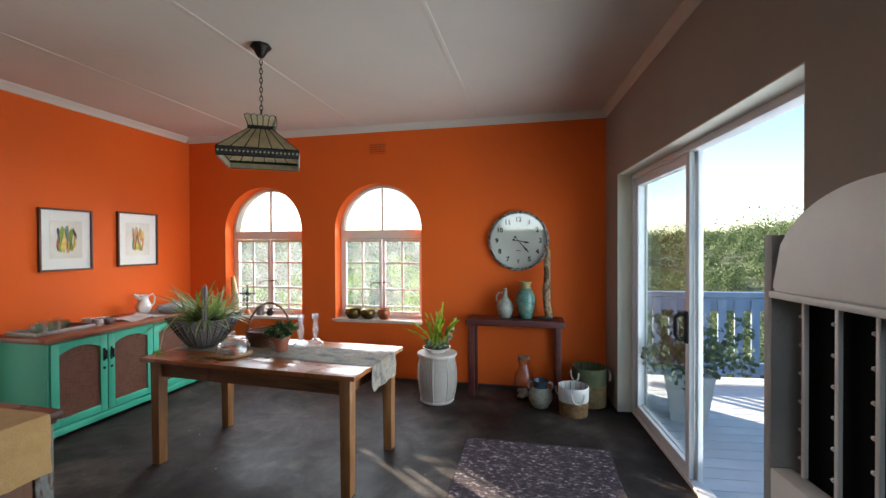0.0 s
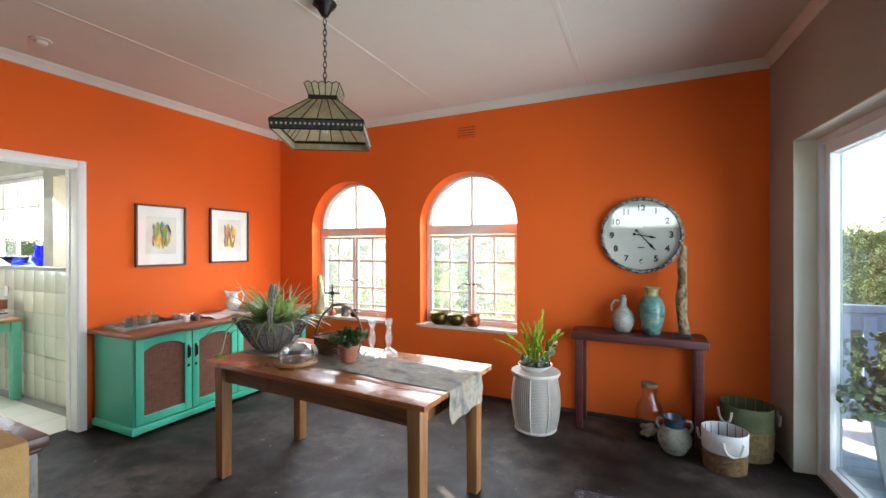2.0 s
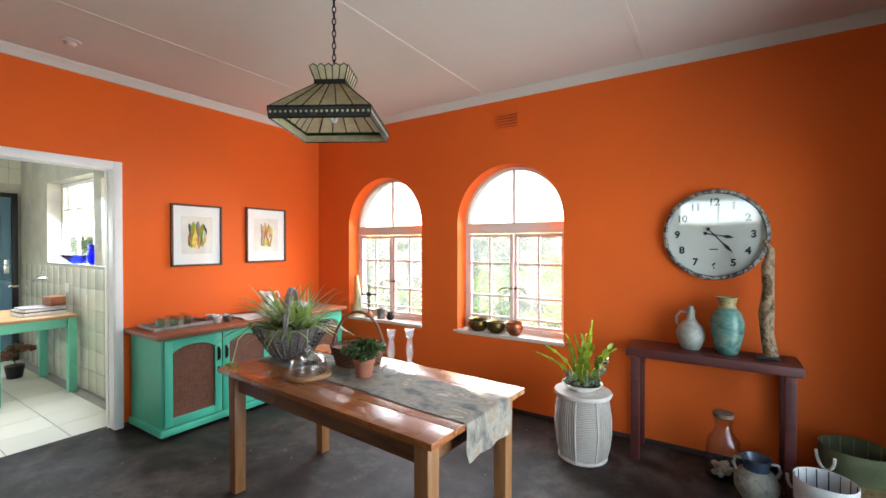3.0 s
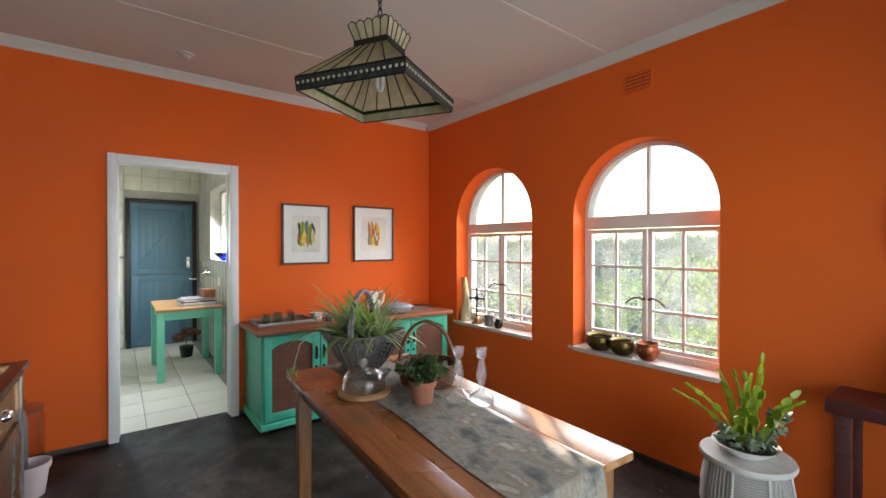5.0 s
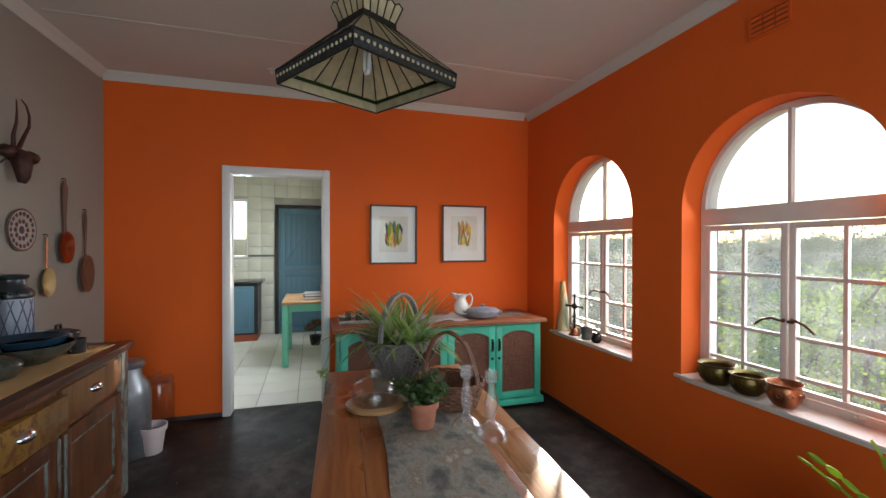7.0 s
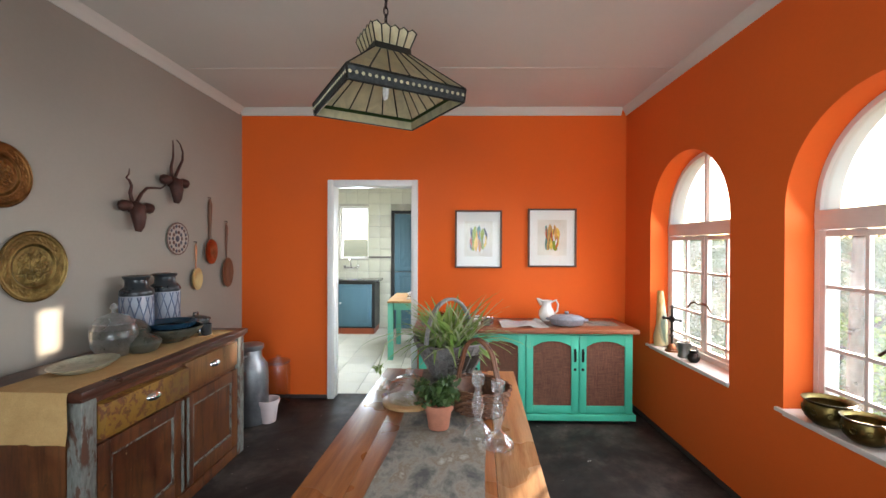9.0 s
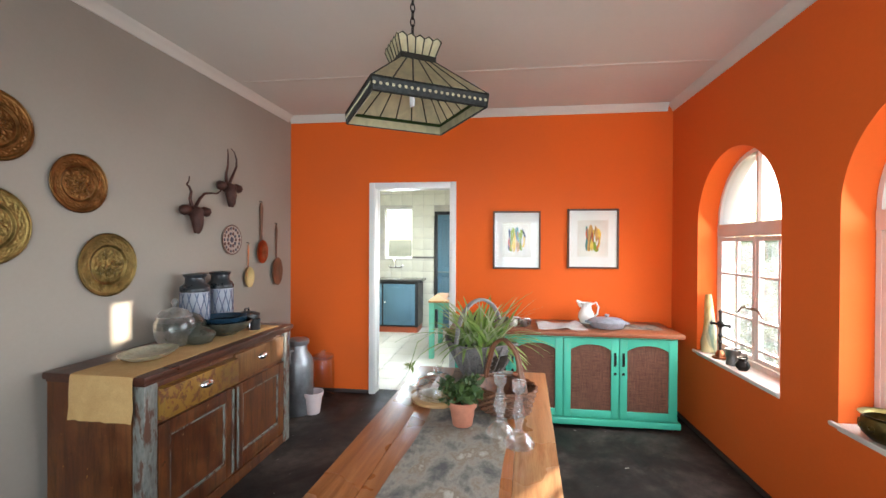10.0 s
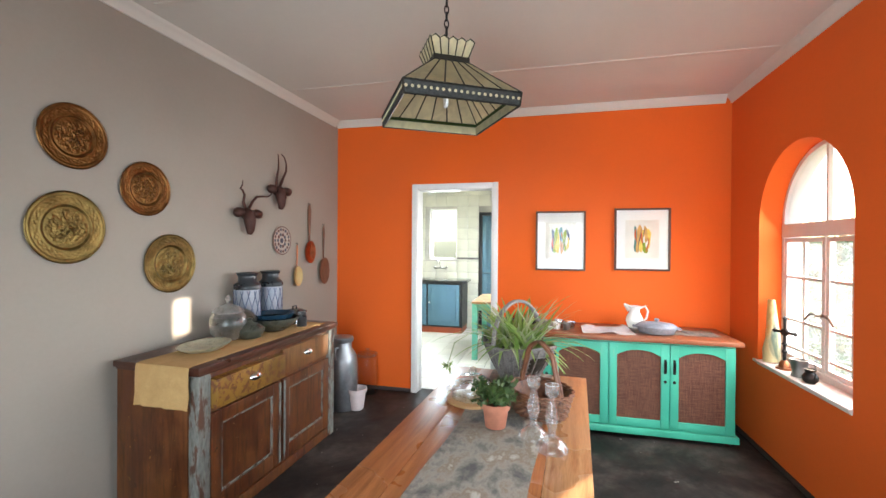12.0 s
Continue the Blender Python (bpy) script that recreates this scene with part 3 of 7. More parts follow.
# ---- kitchen doorway frame ----
bm = nb()
for s0, s1 in ((DY0 - 0.055, DY0), (DY1, DY1 + 0.055)):
    box(bm, WX - 0.145, WX + 0.022, s0 + (0.02 if s0 < 2 else -0.008), s1 + (0.008 if s0 < 2 else -0.02), 0, DH + 0.03, 0.004)
    box(bm, WX + 0.001, WX + 0.03, s0, s1, 0, DH + 0.05, 0.008)
box(bm, WX - 0.14, WX + 0.021, DY0, DY1, DH - 0.012, DH + 0.02, 0.004)
box(bm, WX + 0.001, WX + 0.029, DY0, DY1, DH - 0.006, DH + 0.049, 0.008)
box(bm, WX - 0.10, WX - 0.075, DY0, DY0 + 0.014, 0, DH - 0.012)
box(bm, WX - 0.10, WX - 0.075, DY1 - 0.014, DY1, 0, DH - 0.012)
struct("door_1", bm, WHITE, "white painted wooden door frame, open to the kitchen", "door frame")

# ---- sliding door ----
sd = tagged(new("door_2"), "white aluminium sliding glass door, half open to the deck", "sliding door", kind="structure")
sd.matrix_basis = EAST @ pose(EX + 0.12, 0, 0)
bm = nb()
box(bm, 0.0, 0.085, OY0, OY1, 0.0, 0.03, 0.003)
box(bm, 0.0, 0.085, OY0, OY1, OH - 0.05, OH - 0.006, 0.003)
box(bm, 0.0, 0.085, OY1 - 0.045, OY1 - 0.006, 0.03, OH - 0.05, 0.003)
box(bm, 0.0, 0.085, OY0 + 0.006, OY0 + 0.045, 0.03, OH - 0.05, 0.003)
part("frame", bm, ALU, sd)
MIDY = 2.84


def leaf_panel(y0, y1, x, name):
    bm = nb()
    box(bm, x, x + 0.03, y0, y0 + 0.055, 0.03, OH - 0.05, 0.003)
    box(bm, x, x + 0.03, y1 - 0.055, y1, 0.03, OH - 0.05, 0.003)
    box(bm, x, x + 0.03, y0 + 0.055, y1 - 0.055, 0.03, 0.11, 0.003)
    box(bm, x, x + 0.03, y0 + 0.055, y1 - 0.055, OH - 0.12, OH - 0.05, 0.003)
    ob = part(name, bm, ALU, sd)
    g = nb()
    g.faces.new([g.verts.new(c) for c in ((x + 0.015, y0 + 0.05, 0.1), (x + 0.015, y1 - 0.05, 0.1), (x + 0.015, y1 - 0.05, OH - 0.11), (x + 0.015, y0 + 0.05, OH - 0.11))])
    p = part("pane", g, PANE, ob)
    p.visible_shadow = False
    return ob


fixed = leaf_panel(MIDY - 0.05, OY1 - 0.045, 0.046, "fixed_panel")
slid = leaf_panel(MIDY - 0.02, OY1 - 0.09, 0.008, "sliding_panel")
bm = nb()
yy = MIDY + 0.008
tube(bm, [(0.005, yy + 0.02, 0.89), (-0.03, yy + 0.02, 0.885), (-0.048, yy + 0.03, 0.91), (-0.048, yy + 0.03, 1.02), (-0.03, yy + 0.02, 1.045), (0.005, yy + 0.02, 1.04)], 0.015, 8)
box(bm, -0.004, 0.009, yy - 0.02, yy + 0.03, 0.865, 1.065, 0.006)
part("handle", bm, BLACK, slid, "black pull handle")

# ---- dining table ----
table = thing("dining_table", pose(-1.612, 2.637, 0, 0, 0, -3.8), "varnished pine dining table with square legs", "table")
TZ = 0.732
for i, y in enumerate((-0.38, -0.228, -0.076, 0.076, 0.228)):
    part("plank", box(nb(), -0.80, 0.80, y, y + 0.1512, TZ - 0.028, TZ - 0.0004 * (i % 2), 0.0025), TABLE_PALE if i == 4 else TABLE_TOP, table)
for s in (-1, 1):
    part("apron", box(nb(), -0.685, 0.685, s * 0.305 - 0.011, s * 0.305 + 0.011, TZ - 0.135, TZ - 0.0285), TABLE_APRON, table)
    part("apron", box(nb(), s * 0.71 - 0.011, s * 0.71 + 0.011, -0.28, 0.28, TZ - 0.135, TZ - 0.0285), TABLE_APRON, table)
    for u in (-1, 1):
        bm = nb()
        x, y = s * 0.717, u * 0.305
        a = box(bm, x - 0.036, x + 0.036, y - 0.036, y + 0.036, 0.0, TZ - 0.0285, 0.005)
        for v in bm.verts:
            if v.co.z < 0.1:
                v.co.x, v.co.y = x + (v.co.x - x) * 0.88, y + (v.co.y - y) * 0.88
        part("leg", bm, TABLE_LEG, table)

# ---- green cabinet under the pictures ----
cab = thing("cabinet", pose(-3.95, 2.412, 0), "long turquoise painted cabinet with arched hessian door panels", "cabinet")
CL, CD = 1.82, 0.54
bm = nb()
box(bm, 0.03, CD, 0.02, CL - 0.02, 0.06, 0.748, 0.004)
part("body", bm, GREEN, cab)
part("plinth", box(nb(), 0.025, CD + 0.03, 0.0, CL, 0.03, 0.085, 0.012), GREEN, cab)
for x in (0.08, CD - 0.03):
    for y in (0.06, CL - 0.06):
        part("foot", lathe(nb(), [(0.018, 0), (0.026, 0.012), (0.026, 0.024), (0.016, 0.032)], 12, pose(x, y, 0)), DARK_RED, cab)
bm = nb()
box(bm, 0.012, CD + 0.05, -0.025, CL + 0.02, 0.752, 0.79, 0.012)
part("worktop", bm, CAB_TOP, cab, "reddish brown wooden top")
DW = (CL - 0.06) / 4
for i in range(4):
    y0 = 0.03 + i * DW + 0.004
    y1 = y0 + DW - 0.008
    z0, z1, st = 0.095, 0.738, 0.058
    bm = nb()
    box(bm, CD, CD + 0.02, y0, y0 + st, z0, z1, 0.004)
    box(bm, CD, CD + 0.02, y1 - st, y1, z0, z1, 0.004)
    box(bm, CD, CD + 0.02, y0 + st, y1 - st, z0, z0 + st, 0.004)
    ym, hw = (y0 + y1) / 2, (y1 - y0) / 2 - st
    low = [(ym - hw + 2 * hw * k / 12, z1 - 0.095 + 0.045 * (1 - abs(-1 + 2 * k / 12) ** 2.4)) for k in range(13)]
    prism(bm, low + [(y1 - st, z1), (y0 + st, z1)], CD + 0.001, CD + 0.019, "x")
    door = part("door", bm, GREEN, cab)
    part("panel", box(nb(), CD + 0.001, CD + 0.008, y0 + st - 0.004, y1 - st + 0.004, z0 + st - 0.004, z1 - 0.05), BURLAP, door, "brown woven hessian panel")
    hy = (y1 - 0.028) if i % 2 == 0 else (y0 + 0.028)
    bm = nb()
    tube(bm, [(CD + 0.018, hy, 0.53), (CD + 0.042, hy, 0.535), (CD + 0.042, hy, 0.605), (CD + 0.018, hy, 0.61)], 0.006, 8)
    box(bm, CD + 0.018, CD + 0.022, hy - 0.009, hy + 0.009, 0.515, 0.625)
    part("handle", bm, DARKMETAL, door, "small dark bow handle")
    bm = nb()
    lathe(bm, [(0.012, 0), (0.012, 0.004), (0.004, 0.005)], 12, pose(CD + 0.019, hy, 0.455, 0, 90))
    part("keyhole", bm, DARKMETAL, door)

# ---- old sideboard on the south wall ----
SX0, SX1, SYF = -2.93, -1.565, 1.233
side = thing("sideboard", pose(SX0, SY, 0, 0, 0, -1), "worn brown painted sideboard with two drawers, one ajar, and two doors", "sideboard")
SL, SD = SX1 - SX0, SYF - SY
part("body", box(nb(), 0.035, SL - 0.035, 0.012, SD - 0.045, 0.06, 0.833, 0.004), BROWN_PAINT, side)
part("side_panel", box(nb(), SL - 0.034, SL - 0.022, 0.01, SD - 0.09, 0.0, 0.836, 0.003), OCHRE_END, side, "scuffed brown end panel with worn flecks")
part("side_panel", box(nb(), 0.022, 0.034, 0.01, SD - 0.09, 0.0, 0.836, 0.003), OCHRE_END, side)
part("plinth", box(nb(), 0.03, SL - 0.03, 0.05, SD - 0.03, 0.0, 0.07, 0.006), BROWN_PAINT, side)
bm = nb()
box(bm, 0.0, SL, 0.005, SD, 0.840, 0.875, 0.01)
box(bm, 0.015, SL - 0.015, 0.008, SD - 0.014, 0.826, 0.8405, 0.005)
part("worktop", bm, SIDE_TOP, side, "dark mahogany-stained top with worn edges")
for x in (0.06, SL - 0.06):
    bm = nb()
    box(bm, x - 0.04, x + 0.04, SD - 0.085, SD - 0.02, 0.0, 0.825, 0.012)
    part("corner_post", bm, GREY_EDGE, side, "grey paint-worn rounded corner post")
XM = SL / 2
for i, (x0, x1) in enumerate(((0.105, XM - 0.012), (XM + 0.012, SL - 0.105))):
    ajar = 0.035 if i == 1 else 0.0
    yf = SD - 0.045
    dr = part("drawer", box(nb(), x0, x1, yf - 0.3, yf + 0.02 + ajar, 0.64, 0.803 - 0.012 * i, 0.005), OCHRE_DRAWER if i else BROWN_DRAWER, side, "scuffed ochre drawer front, slightly open" if i else "orange-brown drawer front")
    xc = (x0 + x1) / 2
    bm = nb()
    lathe(bm, [(0.048, 0.0), (0.046, 0.012), (0.034, 0.024), (0.012, 0.03)], 20, pose(xc, yf + 0.018 + ajar, 0.728, -90, 0, 0), 1.0, 0.5)
    part("handle", bm, CHROME, dr, "polished metal cup pull")
    z0, z1, st = 0.085, 0.613, 0.07
    bm = nb()
    box(bm, x0, x0 + st, yf, yf + 0.022, z0, z1, 0.004)
    box(bm, x1 - st, x1, yf, yf + 0.022, z0, z1, 0.004)
    box(bm, x0 + st, x1 - st, yf, yf + 0.022, z1 - st, z1, 0.004)
    box(bm, x0 + st, x1 - st, yf, yf + 0.022, z0, z0 + st + 0.02, 0.004)
    door = part("door", bm, BROWN_PAINT, side)
    bm = nb()
    for a0, a1, b0, b1 in ((x0 + st, x0 + st + 0.012, z0 + st + 0.02, z1 - st), (x1 - st - 0.012, x1 - st, z0 + st + 0.02, z1 - st),
                           (x0 + st + 0.012, x1 - st - 0.012, z0 + st + 0.02, z0 + st + 0.032), (x0 + st + 0.012, x1 - st - 0.012, z1 - st - 0.012, z1 - st)):
        box(bm, a0, a1, yf + 0.002, yf + 0.018, b0, b1, 0.004)
    part("moulding", bm, GREY_EDGE, door, "worn grey panel moulding")
    part("panel", box(nb(), x0 + st - 0.003, x1 - st + 0.003, yf + 0.001, yf + 0.008, z0 + st, z1 - st + 0.003), BROWN_PAINT, door)
    hx = x0 + 0.012 if i else x1 - 0.012
    part("bead", box(nb(), hx - 0.009, hx + 0.009, yf + 0.0225, yf + 0.03, z0 + 0.01, z1 - 0.01, 0.003), GREY_EDGE, door)

# mustard runner over the sideboard
RX0, RX1, RW0, RW1 = 0.10, SL + 0.012, 0.17, 0.50
prof = [(RX0, 0.8765), (SL - 0.7, 0.8765), (SL - 0.3, 0.8765), (SL - 0.02, 0.877), (SL + 0.004, 0.874), (SL + 0.009, 0.858), (SL + 0.013, 0.788), (SL + 0.009, 0.728), (SL + 0.015, 0.668)]
rows = []
for k, (x, z) in enumerate(prof):
    rows.append([(x + (0.004 * math.sin(3 * j + k) if z < 0.83 else 0), RW0 + (RW1 - RW0) * j / 10, z + (0.002 * math.sin(j * 1.7) if z < 0.83 else 0.0005 * (1 + math.sin(j * 2.1 + k)))) for j in range(11)])
bm = sheet(rows, 0.0014)
single("table_runner", bm, MUSTARD, pose(SX0, SY, 0, 0, 0, -1), "mustard cloth runner hanging over the sideboard end", "table runner")

# ---- console table ----
con = thing("console_table", pose(0, 0, 0), "dark red wooden console table against the orange wall", "console table")
KZ = 0.76
con.matrix_basis = pose(-0.03, 4.19, 0, 0, 0, 0)
hl, hd = 0.47, 0.155
part("tabletop", box(nb(), -hl, hl, -hd, hd, KZ - 0.06, KZ, 0.012), DARK_RED, con)
for s in (-1, 1):
    for u in (-1, 1):
        x, y = s * (hl - 0.06), u * (hd - 0.035)
        part("leg", box(nb(), x - 0.026, x + 0.026, y - 0.026, y + 0.026, 0, KZ - 0.0605, 0.004), DARK_RED, con)
    part("stretcher", box(nb(), s * (hl - 0.06) - 0.012, s * (hl - 0.06) + 0.012, -hd + 0.062, hd - 0.062, KZ - 0.11, KZ - 0.0605), DARK_RED, con)
part("stretcher", box(nb(), -hl + 0.09, hl - 0.09, hd - 0.045, hd - 0.02, KZ - 0.10, KZ - 0.0605), DARK_RED, con)


# ---- kitchen seen through the doorway ----
KX, KY0, KY1, KC = -7.42, 0.15, 2.56, 2.72
K_TILE = plain("cream_wall_tile", (0.60, 0.60, 0.50), 0.22, var=0.06, scale=4, coat=0.2)
K_FLOOR = plain("cream_floor_tile", (0.62, 0.60, 0.52), 0.5, var=0.03, scale=3, bump=0.05)
GROUT = plain("pale_grout", (0.42, 0.41, 0.36), 0.9, var=0.15)
GROUT_D = plain("dark_grout", (0.26, 0.25, 0.22), 0.9, var=0.15)
BLUE_DOOR = plain("slate_blue_paint", (0.075, 0.165, 0.225), 0.42, var=0.10, scale=4, stretch=(1, 1, 0.4))
MINT = chipped("mint_green_paint", (0.14, 0.50, 0.36), (0.36, 0.33, 0.25), 0.25, 0.45, 7, 0.1)
PINE = wood("pale_pine_top", (0.33, 0.16, 0.06), (0.55, 0.32, 0.14), 0.4, "y", 2.2)
COBALT = crystal("cobalt_glass", (0.03, 0.06, 0.75), 0.03)

struct("kitchen_floor", box(nb(), KX - 0.1, WX - 0.131, KY0 - 0.1, KY1 + 0.1, -0.12, -0.006), GROUT_D, "dark joints of the kitchen floor", "floor")
bm = nb()
box(bm, KX - 0.12, KX, KY0 - 0.1, 0.735, -0.1, KC)
box(bm, KX - 0.12, KX, 0.735, 1.255, -0.1, 1.24)
box(bm, KX - 0.12, KX, 0.735, 1.255, 2.18, KC)
box(bm, KX - 0.12, KX, 1.255, KY1 + 0.2, -0.1, KC)
struct("kitchen_wall_west", bm, GROUT, "cream tiled kitchen wall with a small window", "wall")
bm = nb()
KW0, KW1, KWM0, KWM1 = -6.42, -4.50, -5.05, -4.87
box(bm, KX, WX - 0.09, KY1, KY1 + 0.2, -0.1, 1.24)
box(bm, KX, WX - 0.09, KY1, KY1 + 0.2, 2.16, KC)
box(bm, KX, KW0, KY1, KY1 + 0.2, 1.24, 2.16)
box(bm, KWM0, KWM1, KY1, KY1 + 0.2, 1.24, 2.16)
box(bm, KW1, WX - 0.09, KY1, KY1 + 0.2, 1.24, 2.16)
# strip added over window_4 to cut the top of the south wall's sun patch
box(bm, KWM1, KW1, KY1, KY1 + 0.2, 2.086, 2.16)
struct("kitchen_wall_north", bm, GROUT, "cream tiled kitchen wall with a wide window", "wall")
struct("kitchen_wall_south", box(nb(), KX, WX - 0.09, KY0 - 0.1, KY0, -0.1, KC), K_TILE, "cream kitchen wall", "wall")
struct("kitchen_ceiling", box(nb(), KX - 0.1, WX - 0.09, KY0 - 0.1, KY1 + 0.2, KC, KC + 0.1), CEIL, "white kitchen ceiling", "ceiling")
bm = nb()
box(bm, WX - 0.14, WX - 0.091, KY0, DY0 - 0.036, -0.05, KC)
box(bm, WX - 0.14, WX - 0.091, DY1 + 0.036, KY1, -0.05, KC)
box(bm, WX - 0.14, WX - 0.091, DY0 - 0.036, DY1 + 0.036, DH + 0.03, KC)
struct("kitchen_wall_east", bm, CREAM, "cream painted kitchen side of the doorway wall", "wall")
struct("kitchen_sill", box(nb(), KW0 + 0.002, KW1 - 0.002, KY1 - 0.012, KY1 + 0.19, 1.241, 1.256, 0.004), K_TILE, "tiled kitchen window ledge", "window sill")


def small_window(name, m, w, h, cols, rows):
    win = tagged(new(name), "white painted kitchen window with small panes", "window", kind="structure")
    win.matrix_basis = m
    bm = nb()
    f = 0.035
    for a in ((-w / 2, -w / 2 + f, 0, h), (w / 2 - f, w / 2, 0, h), (-w / 2 + f, w / 2 - f, 0, f), (-w / 2 + f, w / 2 - f, h - f, h)):
        box(bm, a[0], a[1], -0.02, 0.02, a[2], a[3], 0.003)
    part("window_frame", bm, WHITE, win)
    for i in range(1, cols):
        x = -w / 2 + w * i / cols
        part("glazing_bar", box(nb(), x - 0.014, x + 0.014, -0.012, 0.012, f, h - f), WHITE, win)
    for j in range(1, rows):
        z = h * j / rows
        part("glazing_bar", box(nb(), -w / 2 + f, w / 2 - f, -0.011, 0.011, z - 0.009, z + 0.009), WHITE, win)
    for i in range(cols):
        for j in range(rows):
            x0, x1, z0, z1 = -w / 2 + w * i / cols, -w / 2 + w * (i + 1) / cols, h * j / rows, h * (j + 1) / rows
            g = nb()
            g.faces.new([g.verts.new(c) for c in ((x0 + 0.014, 0, z0 + 0.01), (x1 - 0.014, 0, z0 + 0.01), (x1 - 0.014, 0, z1 - 0.01), (x0 + 0.014, 0, z1 - 0.01))])
            part("pane", g, PANE, win).visible_shadow = False
    return win


small_window("window_3", pose((KW0 + KWM0) / 2, KY1 + 0.15, 1.256), KWM0 - KW0, 0.90, 3, 3)
small_window("window_4", pose((KWM1 + KW1) / 2, KY1 + 0.15, 1.256), KW1 - KWM1, 0.83, 1, 3)
small_window("window_5", pose(KX - 0.08, 0.995, 1.24, 0, 0, 90), 0.52, 0.94, 1, 1)

# stable door
kd = tagged(new("door_3"), "closed slate blue plank stable door in a black frame", "door", kind="structure")
kd.matrix_basis = pose(KX, 2.09, 0)
bm = nb()
for a in ((-0.43, -0.375, 0, 2.10), (0.375, 0.43, 0, 2.10), (-0.375, 0.375, 2.045, 2.10)):
    box(bm, 0.002, 0.05, a[0], a[1], a[2], a[3], 0.004)
part("frame", bm, BLACK, kd, "black painted frame")
for z0, z1, flip in ((0.01, 1.01, 1), (1.02, 2.04, 1)):
    lf = part("leaf", box(nb(), 0.005, 0.028, -0.372, 0.372, z0, z1, 0.003), BLUE_DOOR, kd)
    for i in range(7):
        y = -0.28 + i * 0.08
        part("plank", box(nb(), 0.0285, 0.032, y + 0.003, y + 0.077, z0 + 0.09, z1 - 0.09, 0.0015), BLUE_DOOR, lf)
    for a in ((-0.37, -0.285, z0, z1), (0.285, 0.37, z0, z1), (-0.285, 0.285, z0, z0 + 0.085), (-0.285, 0.285, z1 - 0.085, z1)):
        part("rail", box(nb(), 0.0285, 0.042, a[0], a[1], a[2] + 0.002, a[3] - 0.002, 0.003), BLUE_DOOR, lf)
    ln = math.hypot(0.56, z1 - z0 - 0.2)
    br = nb()
    box(br, 0.0325, 0.041, -ln / 2, ln / 2, -0.03, 0.03, 0.003, Matrix.Translation((0, 0, (z0 + z1) / 2)) @ Matrix.Rotation(math.atan2(z1 - z0 - 0.2, 0.56), 4, "X"))
    part("brace", br, BLUE_DOOR, lf)
bm = nb()
box(bm, 0.043, 0.05, 0.30, 0.345, 1.10, 1.27, 0.003)
tube(bm, [(0.05, 0.32, 1.21), (0.09, 0.32, 1.21), (0.095, 0.25, 1.21)], 0.009)
box(bm, 0.043, 0.065, 0.33, 0.43, 0.92, 0.95, 0.003)
part("door_handle", bm, CHROME, kd)

# sink unit
su = thing("sink_unit", pose(KX, 0.45, 0), "slate blue and black kitchen sink unit on a red plinth", "sink unit")
part("body", box(nb(), 0.01, 0.50, 0.0, 1.0, 0.10, 0.865), BLACK, su)
part("plinth", box(nb(), 0.01, 0.49, 0.0, 0.99, 0.0, 0.099), plain("red_tile", (0.30, 0.06, 0.02), 0.4), su, "red-brown plinth")
part("worktop", box(nb(), 0.005, 0.56, -0.01, 1.06, 0.866, 0.905, 0.006), plain("black_granite", (0.02, 0.02, 0.02), 0.15, var=0.4, scale=60), su)
for y0, y1 in ((0.02, 0.37), (0.40, 0.95)):
    dd = part("door", box(nb(), 0.501, 0.52, y0, y1, 0.13, 0.83, 0.003), BLUE_DOOR, su)
    part("panel", box(nb(), 0.5205, 0.528, y0 + 0.06, y1 - 0.06, 0.19, 0.77, 0.006), BLUE_DOOR, dd)
    part("knob", lathe(nb(), [(0.008, 0), (0.008, 0.012), (0.016, 0.016), (0.014, 0.028), (0.003, 0.03)], 12, pose(0.52, y0 + 0.03, 0.52, 0, 90)), WHITE, dd)
bm = nb()
lathe(bm, [(0.19, 0), (0.19, 0.006), (0.17, 0.006), (0.15, 0.0015)], 28, pose(0.28, 0.55, 0.9055))
part("basin", bm, CHROME, su, "steel basin rim")
tap = thing("wall_tap", pose(KX, 0.95, 1.09), "chrome mixer tap with a swan-neck spout on the tiles", "tap")
part("spout", tube(nb(), [(0.05, 0, 0), (0.08, 0, 0.08), (0.12, 0, 0.15), (0.18, 0, 0.15), (0.22, 0, 0.1)], 0.011), CHROME, tap)
bm = nb()
tube(bm, [(0.045, -0.12, 0), (0.045, 0.12, 0)], 0.014)
for y in (-0.1, 0.1):
    tube(bm, [(0.0, y, 0), (0.045, y, 0)], 0.012)
part("body", bm, CHROME, tap)
for y in (-0.12, 0.12):
    part("lever", lathe(nb(), [(0.018, 0), (0.024, 0.01), (0.018, 0.03), (0.004, 0.034)], 10, pose(0.045, y, 0.01)), CHROME, tap)
struct("trim_dado", box(nb(), KX + 0.0085, KX + 0.024, 1.255, 1.65, 1.255, 1.29, 0.004), plain("grey_border_tile", (0.14, 0.13, 0.12), 0.3, var=0.3, scale=20), "slim grey border tile", "trim")

# kitchen table with its load
kt = thing("kitchen_table", pose(-5.80, 2.20, 0), "mint green kitchen table with a pine top", "table")
part("tabletop", box(nb(), -0.49, 0.49, -0.31, 0.31, 0.735, 0.765, 0.006), PINE, kt)
for s in (-1, 1):
    part("apron", box(nb(), -0.40, 0.40, s * 0.27 - 0.01, s * 0.27 + 0.01, 0.645, 0.7345), MINT, kt)
    part("apron", box(nb(), s * 0.44 - 0.01, s * 0.44 + 0.01, -0.23, 0.23, 0.645, 0.7345), MINT, kt)
    for u in (-1, 1):
        part("leg", box(nb(), s * 0.44 - 0.035, s * 0.44 + 0.035, u * 0.27 - 0.035, u * 0.27 + 0.035, 0, 0.7345, 0.005), MINT, kt)
